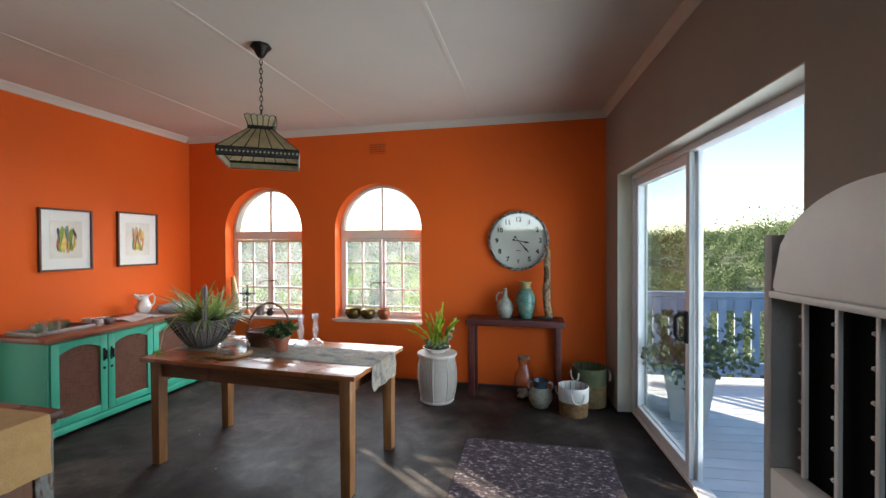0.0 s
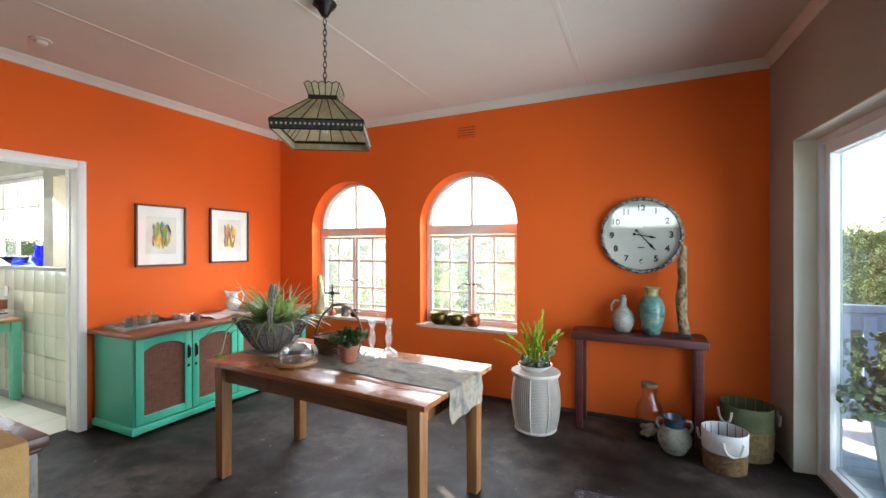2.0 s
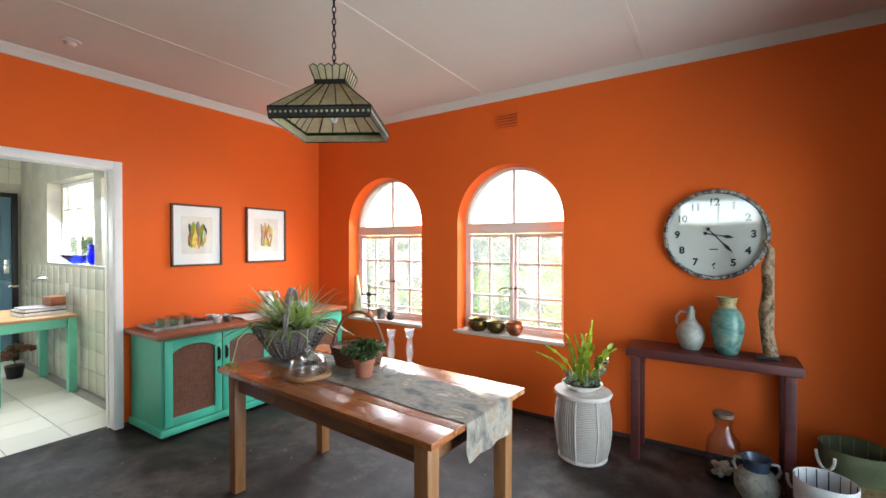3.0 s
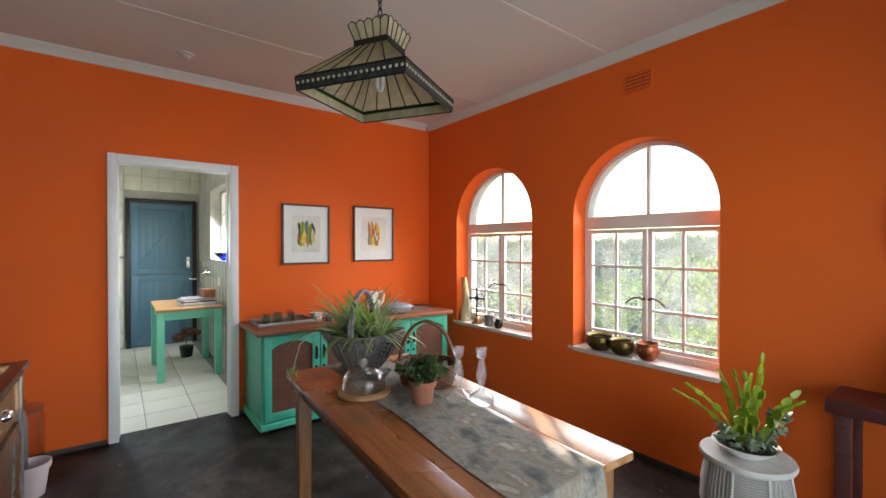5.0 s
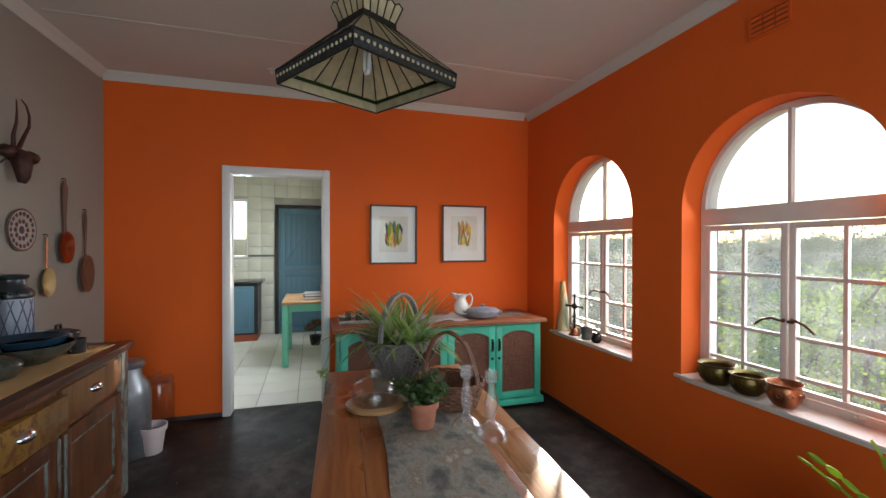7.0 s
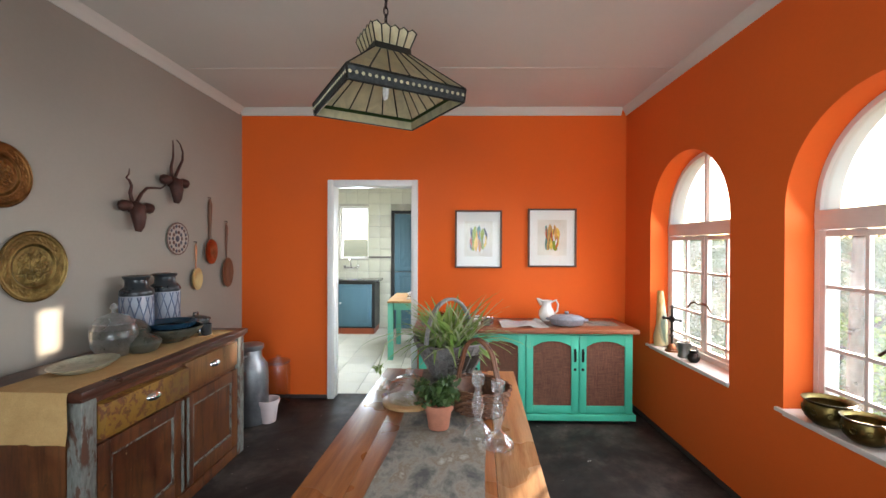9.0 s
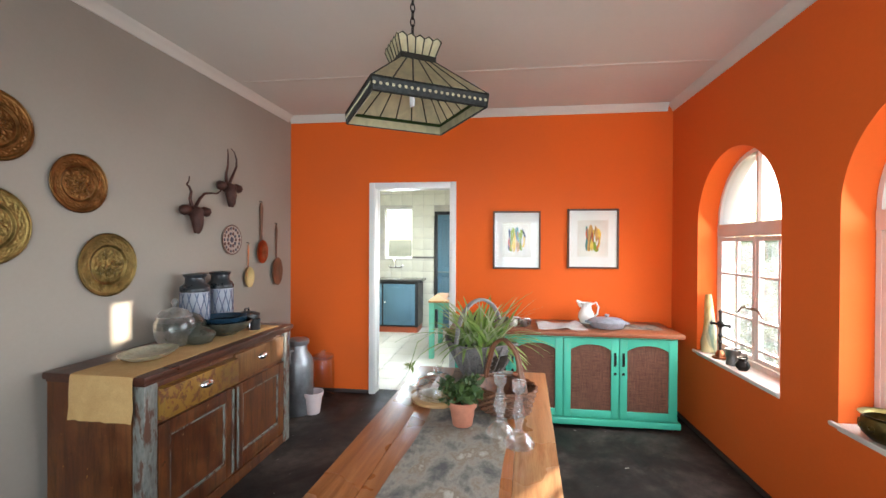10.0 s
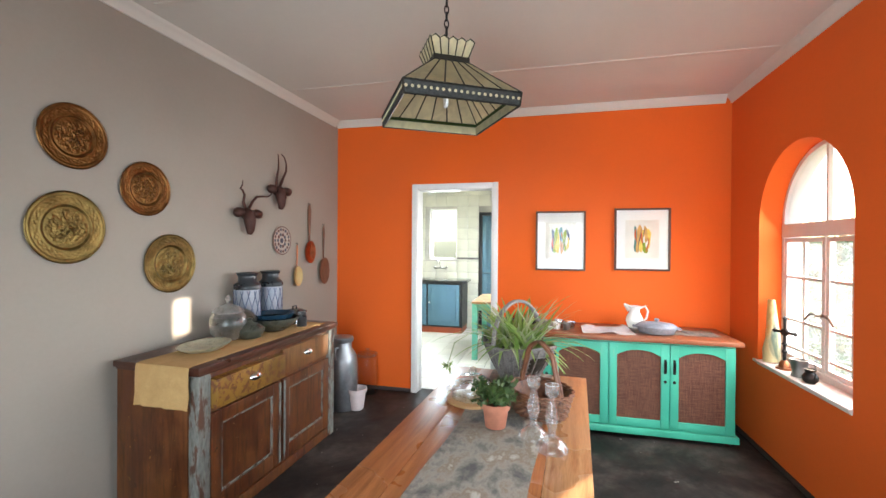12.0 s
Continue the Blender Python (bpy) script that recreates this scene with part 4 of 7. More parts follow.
mags = thing("magazine_stack", pose(-5.62, 2.29, 0.7655, 0, 0, 4), "low stack of white and grey magazines", "magazines")
for i, (w, d, h, c) in enumerate(((0.30, 0.34, 0.014, (0.5, 0.5, 0.5)), (0.29, 0.32, 0.02, (0.75, 0.74, 0.72)), (0.30, 0.33, 0.012, (0.10, 0.07, 0.07)), (0.27, 0.31, 0.016, (0.7, 0.7, 0.7)), (0.28, 0.3, 0.014, (0.28, 0.26, 0.27)))):
    z = (0, 0.0145, 0.035, 0.0475, 0.064)[i]
    part("magazine", box(nb(), -w / 2, w / 2, -d / 2, d / 2, z, z + h, 0.001, pose(0, 0, 0, 0, 0, (-3, 4, 0, 6, -5)[i])), plain("magazine_%s" % "abcde"[i], c, 0.4), mags)
bx = thing("wooden_box", pose(-5.60, 2.40, 0.846, 0, 0, 5), "reddish brown wooden box on the magazines", "box")
part("body", box(nb(), -0.10, 0.10, -0.06, 0.06, 0, 0.075, 0.003), CAB_TOP, bx)
part("lid", box(nb(), -0.103, 0.103, -0.063, 0.063, 0.0755, 0.09, 0.003), CAB_TOP, bx)
bowl = single("glass_bowl", lathe(nb(), [(0.05, 0), (0.055, 0.008), (0.10, 0.05), (0.15, 0.09), (0.145, 0.09), (0.095, 0.055), (0.03, 0.014)], 28), COBALT, pose(-5.75, KY1 + 0.07, 1.2565), "cobalt blue glass bowl on the window ledge", "bowl")
jg = thing("glass_jug", pose(-5.24, KY1 + 0.07, 1.2565), "cobalt blue glass jug on the window ledge", "jug")
part("body", lathe(nb(), [(0.05, 0), (0.075, 0.03), (0.08, 0.09), (0.06, 0.15), (0.065, 0.2), (0.06, 0.2), (0.055, 0.15), (0.07, 0.09), (0.03, 0.01)], 24), COBALT, jg)
part("handle", tube(nb(), [(0.06, 0, 0.18), (0.11, 0, 0.17), (0.12, 0, 0.11), (0.075, 0, 0.06)], 0.01), COBALT, jg)
single("light_switch", box(nb(), -0.035, 0.035, -0.012, 0.0, -0.05, 0.05, 0.004), WHITE, pose(-5.75, KY1 - 0.009, 1.0), "white wall socket on the kitchen tiles", "socket")
tp = thing("wall_tap", pose(-6.35, KY1 - 0.008, 1.08), "small chrome garden-style tap on the kitchen tiles", "tap")
part("spout", tube(nb(), [(0, 0, 0), (0, -0.08, 0), (0.0, -0.13, -0.03)], 0.014), CHROME, tp)
part("lever", tube(nb(), [(0, -0.06, 0.01), (0, -0.06, 0.06), (0.05, -0.06, 0.07)], 0.008), CHROME, tp)


HERB_STEM = plain("green_stem", (0.06, 0.10, 0.03), 0.6)
RED_LEAF = leaf("red_green_leaf", (0.05, 0.09, 0.02), (0.25, 0.04, 0.03), 20, 0.3)
kp = thing("potted_plant", pose(-6.42, 2.28, 0), "small red-leaved plant in a black pot on the kitchen floor", "potted plant")
part("pot", lathe(nb(), [(0.06, 0), (0.065, 0.004), (0.085, 0.14), (0.078, 0.14), (0.06, 0.12), (0.001, 0.12)], 20), BLACK, kp)
part("stem", tube(nb(), [(0, 0, 0.11), (0.01, 0.0, 0.22), (-0.02, 0.02, 0.32)], 0.005, 6), HERB_STEM, kp)


# ---- foliage ----
def leaf_cloud(name, centres, radii, per, size, material, squash=0.8, seed=1, parent=None, shape=0.45, lie=0.0):
    """Many small pointed leaves, gathered in uneven clumps; one mesh."""
    rng = np.random.default_rng(seed)
    c = np.repeat(np.asarray(centres, float), per, axis=0)
    rr = np.repeat(np.asarray(radii, float), per)
    k = len(c)
    d = rng.normal(size=(k, 3))
    d /= np.linalg.norm(d, axis=1)[:, None]
    c = c + d * (rr * rng.uniform(0.35, 1.0, k) ** 0.5)[:, None] * np.array([1, 1, squash])
    s = np.repeat(np.asarray(size if np.ndim(size) else [size] * len(centres), float), per) * rng.uniform(0.6, 1.3, k)
    u = rng.normal(size=(k, 3)) + d * 0.6
    u -= lie * d * np.sum(u * d, axis=1)[:, None]
    u /= np.linalg.norm(u, axis=1)[:, None]
    w = np.cross(u, rng.normal(size=(k, 3)) * (1 - 0.8 * lie) + 1.6 * lie * d)
    w /= np.linalg.norm(w, axis=1)[:, None]
    v = np.empty((k, 4, 3))
    v[:, 0], v[:, 2] = c - u * s[:, None] * 0.5, c + u * s[:, None] * 0.5
    v[:, 1], v[:, 3] = c + w * s[:, None] * shape, c - w * s[:, None] * shape
    me = bpy.data.meshes.new(name)
    me.vertices.add(k * 4)
    me.vertices.foreach_set("co", v.reshape(-1))
    me.loops.add(k * 4)
    me.loops.foreach_set("vertex_index", np.arange(k * 4, dtype=np.int32))
    me.polygons.add(k)
    me.polygons.foreach_set("loop_start", np.arange(0, k * 4, 4, dtype=np.int32))
    me.update(calc_edges=True)
    me.materials.append(material)
    ob = new(name, me)
    ob.parent = parent
    return ob


leaf_cloud("leaves", [(-0.02, 0.02, 0.33), (0.06, -0.05, 0.27), (-0.09, 0.0, 0.29), (0.05, 0.08, 0.31), (0.0, -0.1, 0.25)], [0.06] * 5, 16, 0.07, RED_LEAF, 0.7, 3, kp)
# base colour raised beyond plain foliage, so sunlight is partly in the leaf colour
LEAF_BRIGHT = leaf("sunlit_tree_leaf", (0.09, 0.17, 0.025), (0.24, 0.36, 0.06), 9.0, 0.5)
LEAF_GREY = leaf("grey_green_leaf", (0.07, 0.10, 0.055), (0.14, 0.18, 0.10), 9.0, 0.45)
LEAF_BUSH = leaf("coastal_bush_leaf", (0.055, 0.09, 0.035), (0.13, 0.18, 0.07), 0.16, 0.25, 0.8, 0.12)
BARK = blotch("tree_bark", [(0.05, 0.04, 0.03), (0.14, 0.11, 0.09)], 12, 0.9, bump=1.0, fine=60)


def height(x, y):
    d = math.hypot(x + 1.5, y - 2.5)
    base = -2.2 - 0.16 * min(max(0, d - 5), 26)
    rise = max(0.0, d - 34)
    az = math.atan2(x, y)
    top = 6.5 + 3.6 * math.exp(-((az - 0.98) / 0.32) ** 2) + 6.5 * math.exp(-((az - 0.75) / 0.28) ** 2) - 2.4 * math.exp(-((az - 0.30) / 0.3) ** 2) + 1.2 * math.sin(3 * az + 1)
    z = base + (top + 1.5) * (1 - math.exp(-(rise / 50.0) ** 1.5))
    far = max(0.0, d - 260)
    z += 0.030 * far * (0.6 + 0.4 * math.sin(2.2 * az + 0.6)) if far < 500 else 0.030 * 500 * (0.6 + 0.4 * math.sin(2.2 * az + 0.6)) - 0.02 * (far - 500)
    return z + 0.6 * noise.noise((x * 0.05, y * 0.05, 0.0)) * min(1, d / 20) + 3.5 * noise.noise((x * 0.014, y * 0.014, 3.0)) * min(1, rise / 60) + 1.8 * noise.noise((x * 0.05, y * 0.05, 7.0)) * min(1, rise / 40)


bm = nb()
RAD = [0.1, 3, 5, 7, 9, 12, 15, 19, 24, 30, 37, 45, 55, 67, 82, 100, 125, 160, 210, 280, 380, 520, 800, 1400, 3000]
rings = []
for r in RAD:
    rings.append([bm.verts.new((-1.5 + r * math.cos(a), 2.5 + r * math.sin(a), height(-1.5 + r * math.cos(a), 2.5 + r * math.sin(a)))) for a in [2 * math.pi * i / 96 for i in range(96)]])
for a, b in zip(rings, rings[1:]):
    for i in range(96):
        bm.faces.new((a[i], a[(i + 1) % 96], b[(i + 1) % 96], b[i])).smooth = True
struct("ground", bm, blotch("bush_ground", [(0.05, 0.07, 0.03), (0.09, 0.11, 0.045), (0.12, 0.13, 0.06)], 0.35, 0.95, bump=0.8, fine=3.0), "hillside covered in coastal bush", "ground")

rng = np.random.default_rng(5)
cen, rad, siz = [], [], []
for i in range(5200):
    az = rng.uniform(-1.45, 1.35)
    d = 13 * (230 / 13) ** (rng.uniform() ** 0.8)
    x, y = -1.5 + d * math.sin(az), 2.5 + d * math.cos(az)
    r = (0.6 + 0.020 * d) * rng.uniform(0.5, 1.0) * (2.5 if i % 8 == 0 else 1.0)
    cen.append((x, y, height(x, y) + r * (0.35 + 0.5 * (i % 5 == 0))))
    rad.append(r)
    siz.append(0.035 + 0.0030 * d)
ob = leaf_cloud("bushland", cen, rad, 150, siz, LEAF_BUSH, 0.75, 11, lie=1.0)
tagged(ob, "dense coastal bush covering the hills", "bushes", kind="stuff")


def garden_tree(x, y, z0, top, spread, material, n, seed, label, size=0.052):
    rng = np.random.default_rng(seed)
    tr = thing("tree", pose(x, y, z0), label, "tree")
    h = top - z0
    bm = nb()
    tube(bm, [(0, 0, -0.2), (0.04, 0.02, h * 0.25), (-0.03, 0.05, h * 0.5), (0.02, 0, h * 0.75)], 0.1, 8, [0.11, 0.09, 0.07, 0.04])
    tips = []
    for i in range(9):
        a = rng.uniform(0, 6.28)
        b = h * rng.uniform(0.3, 0.65)
        e = Vector((math.cos(a) * spread * rng.uniform(0.5, 0.9), math.sin(a) * spread * rng.uniform(0.5, 0.9), b + h * rng.uniform(0.1, 0.35)))
        mid = Vector((e.x * 0.5, e.y * 0.5, (b + e.z) / 2 - 0.05))
        tube(bm, [(0, 0, b), mid, e], 0.04, 6, [0.045, 0.03, 0.012])
        tips.append(e)
    part("trunk", bm, BARK, tr)
    cs, rs = [], []
    for i in range(n):
        t = tips[i % len(tips)]
        cs.append((t.x + rng.normal() * spread * 0.28, t.y + rng.normal() * spread * 0.28, h - abs(h - t.z - rng.normal() * h * 0.10)))
        rs.append(spread * rng.uniform(0.14, 0.30))
    leaf_cloud("crown", cs, rs, 170, size, material, 0.8, seed, tr)
    return tr


garden_tree(-3.75, 8.0, -2.8, 1.2, 1.35, LEAF_BRIGHT, 75, 3, "young tree with bright sunlit leaves outside the window")
garden_tree(-1.7, 8.6, -2.8, 0.75, 1.3, LEAF_BRIGHT, 50, 4, "leafy green tree below the window")
garden_tree(-6.2, 8.3, -2.8, 1.35, 1.5, LEAF_GREY, 60, 6, "grey-green tree beyond the window")
garden_tree(-8.2, 6.6, -2.8, 1.2, 1.3, LEAF_GREY, 50, 7, "grey-green tree by the kitchen side")
# added tree: its dense crown keeps low sun out of window_3
garden_tree(-10.9, 6.3, -3.0, 4.3, 0.85, LEAF_GREY, 170, 17, "tall grey-green tree added to shade the kitchen window")
garden_tree(-4.9, 11.5, -3.2, 0.4, 1.8, LEAF_GREY, 60, 8, "rounded grey-green tree on the slope")
garden_tree(0.4, 10.5, -3.2, -0.1, 1.7, LEAF_BUSH, 60, 9, "dense dark green tree on the slope")
garden_tree(4.6, 9.6, -3.2, -0.25, 1.9, LEAF_BUSH, 70, 10, "dense green bush beyond the deck rail")
garden_tree(2.6, 11.8, -3.4, -0.5, 1.9, LEAF_BUSH, 70, 12, "dense green bush beyond the deck rail")

# thorny trunk just outside the windows
eu = thing("thorn_tree", pose(-2.62, 5.30, -2.3), "grey thorny trunk standing close outside the window", "tree")
bm = nb()
tube(bm, [(0, 0, -0.2), (0.02, 0, 1.5), (-0.02, 0.01, 3.0), (0.01, 0, 4.0)], 0.05, 9, [0.07, 0.06, 0.05, 0.035])
part("trunk", bm, BARK, eu)
rng = np.random.default_rng(3)
for i in range(46):
    bm = nb()
    a, z = rng.uniform(0, 6.28), rng.uniform(2.2, 4.0)
    p = Vector((0.045 * math.cos(a), 0.045 * math.sin(a), z))
    tube(bm, [p, p + Vector((math.cos(a), math.sin(a), 0.3)) * 0.055], 0.008, 5, [0.012, 0.001])
    part("thorn", bm, BARK, eu)

# ---- deck ----
DECK = chipped("white_washed_boards", (0.55, 0.57, 0.60), (0.38, 0.38, 0.37), 0.30, 0.6, 5, 0.08)
RAILBLUE = plain("blue_grey_rail_paint", (0.16, 0.24, 0.36), 0.5, var=0.1, scale=4)
deck = tagged(new("deck"), "whitewashed timber deck boards outside the sliding door", "deck", kind="structure")
deck.matrix_basis = EAST
board = mesh_of("board", box(nb(), 0, 2.55, 0, 0.136, -0.03, 0.0, 0.004), DECK)
for i in range(44):
    ob = new("board", board)
    ob.parent = deck
    ob.matrix_basis = pose(EX + 0.245, -1.0 + i * 0.142, -0.035)
part("joist", box(nb(), EX + 0.3, EX + 2.7, -0.9, 5.15, -0.25, -0.068), BARK, deck)
rail = thing("deck_railing", EAST @ pose(EX + 0.25, 5.12, -0.035), "blue-grey painted timber deck railing", "railing")
part("top_rail", box(nb(), 0.0, 2.6, -0.05, 0.05, 0.93, 0.985, 0.006), RAILBLUE, rail)
part("lower_rail", box(nb(), 0.0, 2.6, -0.03, 0.03, 0.78, 0.92, 0.004), RAILBLUE, rail)
part("lower_rail", box(nb(), 0.0, 2.6, -0.03, 0.03, 0.08, 0.20, 0.004), RAILBLUE, rail)
for i in range(15):
    part("picket", box(nb(), 0.08 + i * 0.17, 0.165 + i * 0.17, -0.05, -0.0305, 0.05, 0.90, 0.003), RAILBLUE, rail)
part("post", box(nb(), 2.5, 2.6, -0.02, 0.08, -0.3, 0.925, 0.004), RAILBLUE, rail)
r2 = thing("deck_railing", EAST @ pose(EX + 2.80, 5.1, -0.035, 0, 0, -90), "blue-grey painted timber deck railing along the side", "railing")
part("top_rail", box(nb(), 0.0, 6.0, -0.05, 0.05, 0.93, 0.985, 0.006), RAILBLUE, r2)
part("lower_rail", box(nb(), 0.0, 6.0, -0.03, 0.03, 0.08, 0.20, 0.004), RAILBLUE, r2)
for i in range(34):
    part("picket", box(nb(), 0.1 + i * 0.17, 0.185 + i * 0.17, -0.05, -0.0305, 0.05, 0.92, 0.003), RAILBLUE, r2)
part("post", box(nb(), 5.9, 6.0, -0.08, 0.02, -0.3, 0.925, 0.004), RAILBLUE, r2)
single("porch_post", box(nb(), -0.075, 0.075, -0.075, 0.075, -0.1, 2.75, 0.006), WHITE, EAST @ pose(EX + 0.34, 4.53, 0), "white painted porch post beside the sliding door", "post")
pot = thing("potted_shrub", pose(1.47, 4.02, -0.035) @ Matrix.Scale(1.22, 4), "white tapered pot with a leafy shrub on the deck", "potted plant")
bm = nb()
lathe(bm, [(0.15, 0), (0.155, 0.01), (0.21, 0.30), (0.22, 0.34), (0.20, 0.34), (0.19, 0.30), (0.05, 0.29)], 4, pose(0, 0, 0, 0, 0, 30))
part("pot", bm, plain("pale_pot_glaze", (0.55, 0.57, 0.55), 0.5), pot)
rng = np.random.default_rng(8)
leaf_cloud("leaves", [(rng.normal() * 0.16, rng.normal() * 0.16, rng.uniform(0.36, 0.72)) for i in range(26)], [0.1] * 26, 40, 0.042, LEAF_GREY, 1.0, 9, pot)

# pieces of the kitchen surfaces
tile = mesh_of("tile", box(nb(), 0, 0.196, -0.008, 0.0, 0, 0.196, 0.003), K_TILE)
for wall, spots in (("kitchen_wall_west", [(pose(KX, 0.45 + i * 0.2, 0.02 + j * 0.2, 0, 0, 90)) for i in range(11) for j in range(13)
                                          if not (i * 0.2 + 0.65 > 1.62 and j < 11) and not (0.45 < 0.45 + i * 0.2 < 1.2 and 0.65 + i * 0.2 > 0.67 and 5 < j < 11)]),
                    ("kitchen_wall_north", [(pose(-7.42 + i * 0.2, KY1, 0.02 + j * 0.2)) for i in range(16) for j in range(6)])):
    for m in spots:
        ob = new("tile", tile)
        ob.parent = bpy.data.objects[wall]
        ob.matrix_basis = m
cut = mesh_of("cut_tile", box(nb(), 0, 0.196, -0.008, 0.0, 0, 0.196, 0.003), K_TILE)
for j in range(11):
    ob = new("tile", cut)
    ob.parent = bpy.data.objects["kitchen_wall_west"]
    ob.matrix_basis = pose(KX, 1.45, 0.02 + j * 0.2, 0, 0, 90)
ftile = mesh_of("floor_tile", box(nb(), 0.003, 0.3485, 0.003, 0.3485, -0.006, 0.0, 0.002), K_FLOOR)
for i in range(10):
    for j in range(8):
        if j * 0.3515 < KY1 - 0.35:
            ob = new("floor_tile", ftile)
            ob.parent = bpy.data.objects["kitchen_floor"]
            ob.matrix_basis = pose(-7.596 + i * 0.3515, -0.005 + j * 0.3515, 0)


# ---- pendant lamp ----

def opal(name, col, rough=0.3):
    m, n, l, p = tree(name)
    v = coords(n, l)
    c = ramp(n, l, noise_tex(n, l, v, 14, 4, 0.6, 1.0), [(0.3, shade(col, 0.8)), (0.7, shade(col, 1.1))])
    l.new(c, p.inputs["Base Color"])
    p.inputs["Roughness"].default_value = rough
    tl, mx = n.new("ShaderNodeBsdfTranslucent"), n.new("ShaderNodeMixShader")
    l.new(c, tl.inputs[0])
    mx.inputs[0].default_value = 0.55
    l.new(p.outputs[0], mx.inputs[1])
    l.new(tl.outputs[0], mx.inputs[2])
    l.new(mx.outputs[0], n["Material Output"].inputs["Surface"])
    return m


OPAL = opal("cream_opal_glass", (0.74, 0.68, 0.47))
OPAL_GREEN = opal("green_opal_glass", (0.06, 0.10, 0.03))
BAND = blotch("leaded_band", [(0.03, 0.035, 0.035), (0.10, 0.11, 0.11)], 60, 0.45, bump=0.6)
LEAD = plain("dark_lead", (0.03, 0.028, 0.022), 0.5, 0.6, var=0.2, scale=30)
LX, LY = -1.578, 2.428
lamp = thing("pendant_lamp", pose(LX, LY, 2.02, 0, 0, 30.8), "leaded cream glass pendant lamp hung from a dark chain", "pendant lamp")
HB, HN, HC = 0.232, 0.072, 0.092         # half sides: band, neck, crown
ZB0, ZB1, ZN0, ZN1, ZC = 0.0, 0.05, 0.208, 0.226, 0.296


def quad_part(name, c, material, parent, th=0.002):
    bm = nb()
    bm.faces.new([bm.verts.new(v) for v in c])
    bmesh.ops.solidify(bm, geom=bm.faces[:], thickness=th)
    return part(name, bm, material, parent)


for k in range(4):
    rot = Matrix.Rotation(k * math.pi / 2, 4, "Z")
    P = lambda x, h, z: rot @ Vector((x, -h, z))
    nP = 6
    for i in range(nP):
        a0, a1 = -1 + 2 * i / nP, -1 + 2 * (i + 1) / nP
        quad_part("glass_panel", [P(a0 * HB, HB, ZB1), P(a1 * HB, HB, ZB1), P(a1 * HN, HN, ZN0), P(a0 * HN, HN, ZN0)], OPAL, lamp)
        part("lead_came", tube(nb(), [P(a0 * HB, HB, ZB1), P(a0 * HN, HN, ZN0)], 0.0032, 5), LEAD, lamp)
        b = 0.965
        quad_part("rim_panel", [P(a0 * HB * b, HB * b - 0.004, ZB0), P(a1 * HB * b, HB * b - 0.004, ZB0), P(a1 * HB * b, HB * b - 0.006, ZB1 - 0.016), P(a0 * HB * b, HB * b - 0.006, ZB1 - 0.016)], OPAL, lamp)
        quad_part("green_strip", [P(a0 * HB * b, HB * b - 0.006, ZB1 - 0.016), P(a1 * HB * b, HB * b - 0.006, ZB1 - 0.016), P(a1 * HB * b, HB * b - 0.007, ZB1 - 0.002), P(a0 * HB * b, HB * b - 0.007, ZB1 - 0.002)], OPAL_GREEN, lamp)
    quad_part("band", [P(-HB * 0.98, HB * 0.98, ZB0 + 0.002), P(HB * 0.98, HB * 0.98, ZB0 + 0.002), P(HB, HB, ZB1), P(-HB, HB, ZB1)], BAND, lamp)
    for i in range(20):
        x = (-1 + 2 * (i + 0.5) / 20) * HB
        cb = nb()
        lathe(cb, [(0.0065, 0), (0.005, 0.003), (0.001, 0.004)], 8, rot @ pose(x, -HB * 0.992 - 0.001, 0.027, 90))
        part("bead", cb, OPAL, lamp)
    nc = 5
    for i in range(nc):
        a0, a1 = -1 + 2 * i / nc, -1 + 2 * (i + 1) / nc
        am = (a0 + a1) / 2
        bm = nb()
        bm.faces.new([bm.verts.new(v) for v in (P(a0 * HN, HN, ZN1), P(a1 * HN, HN, ZN1), P(a1 * HC, HC, ZC - 0.012), P((a1 * 0.8 + am * 0.2) * HC, HC, ZC - 0.003), P(am * HC, HC, ZC), P((a0 * 0.8 + am * 0.2) * HC, HC, ZC - 0.003), P(a0 * HC, HC, ZC - 0.012))])
        bmesh.ops.solidify(bm, geom=bm.faces[:], thickness=0.002)
        part("crown_panel", bm, OPAL, lamp)
        part("lead_came", tube(nb(), [P(a0 * HN, HN, ZN1), P(a0 * HC, HC, ZC - 0.012), P(am * HC, HC, ZC), P(a1 * HC, HC, ZC - 0.012)], 0.003, 5), LEAD, lamp)
    part("lead_came", tube(nb(), [P(-HB, HB, ZB1), P(HB, HB, ZB1)], 0.004, 5), LEAD, lamp)
    part("lead_came", tube(nb(), [P(-HB * 0.98, HB * 0.98, ZB0), P(HB * 0.98, HB * 0.98, ZB0)], 0.0035, 5), LEAD, lamp)
    part("lead_came", tube(nb(), [P(-HB * 0.98, HB * 0.98, ZB0), P(-HB, HB, ZB1)], 0.004, 5), LEAD, lamp)
bm = nb()
for z0, z1 in ((ZN0 - 0.004, ZN1 + 0.002),):
    for k in range(4):
        box(bm, -HN - 0.004, HN + 0.004, -HN - 0.004, -HN + 0.002, z0, z1, 0.0, Matrix.Rotation(k * math.pi / 2, 4, "Z"))
part("neck", bm, LEAD, lamp)
bulb = part("bulb", tube(nb(), [(-0.012, 0, 0.14), (-0.012, 0, 0.06), (-0.006, 0, 0.045), (0.006, 0, 0.045), (0.012, 0, 0.06), (0.012, 0, 0.14)], 0.008, 8), plain("white_bulb_glass", (0.75, 0.75, 0.72), 0.25), lamp, "white unlit energy-saving bulb")
part("lamp_holder", lathe(nb(), [(0.02, 0.14), (0.024, 0.15), (0.024, 0.19), (0.015, 0.235)], 14), BLACK, lamp)
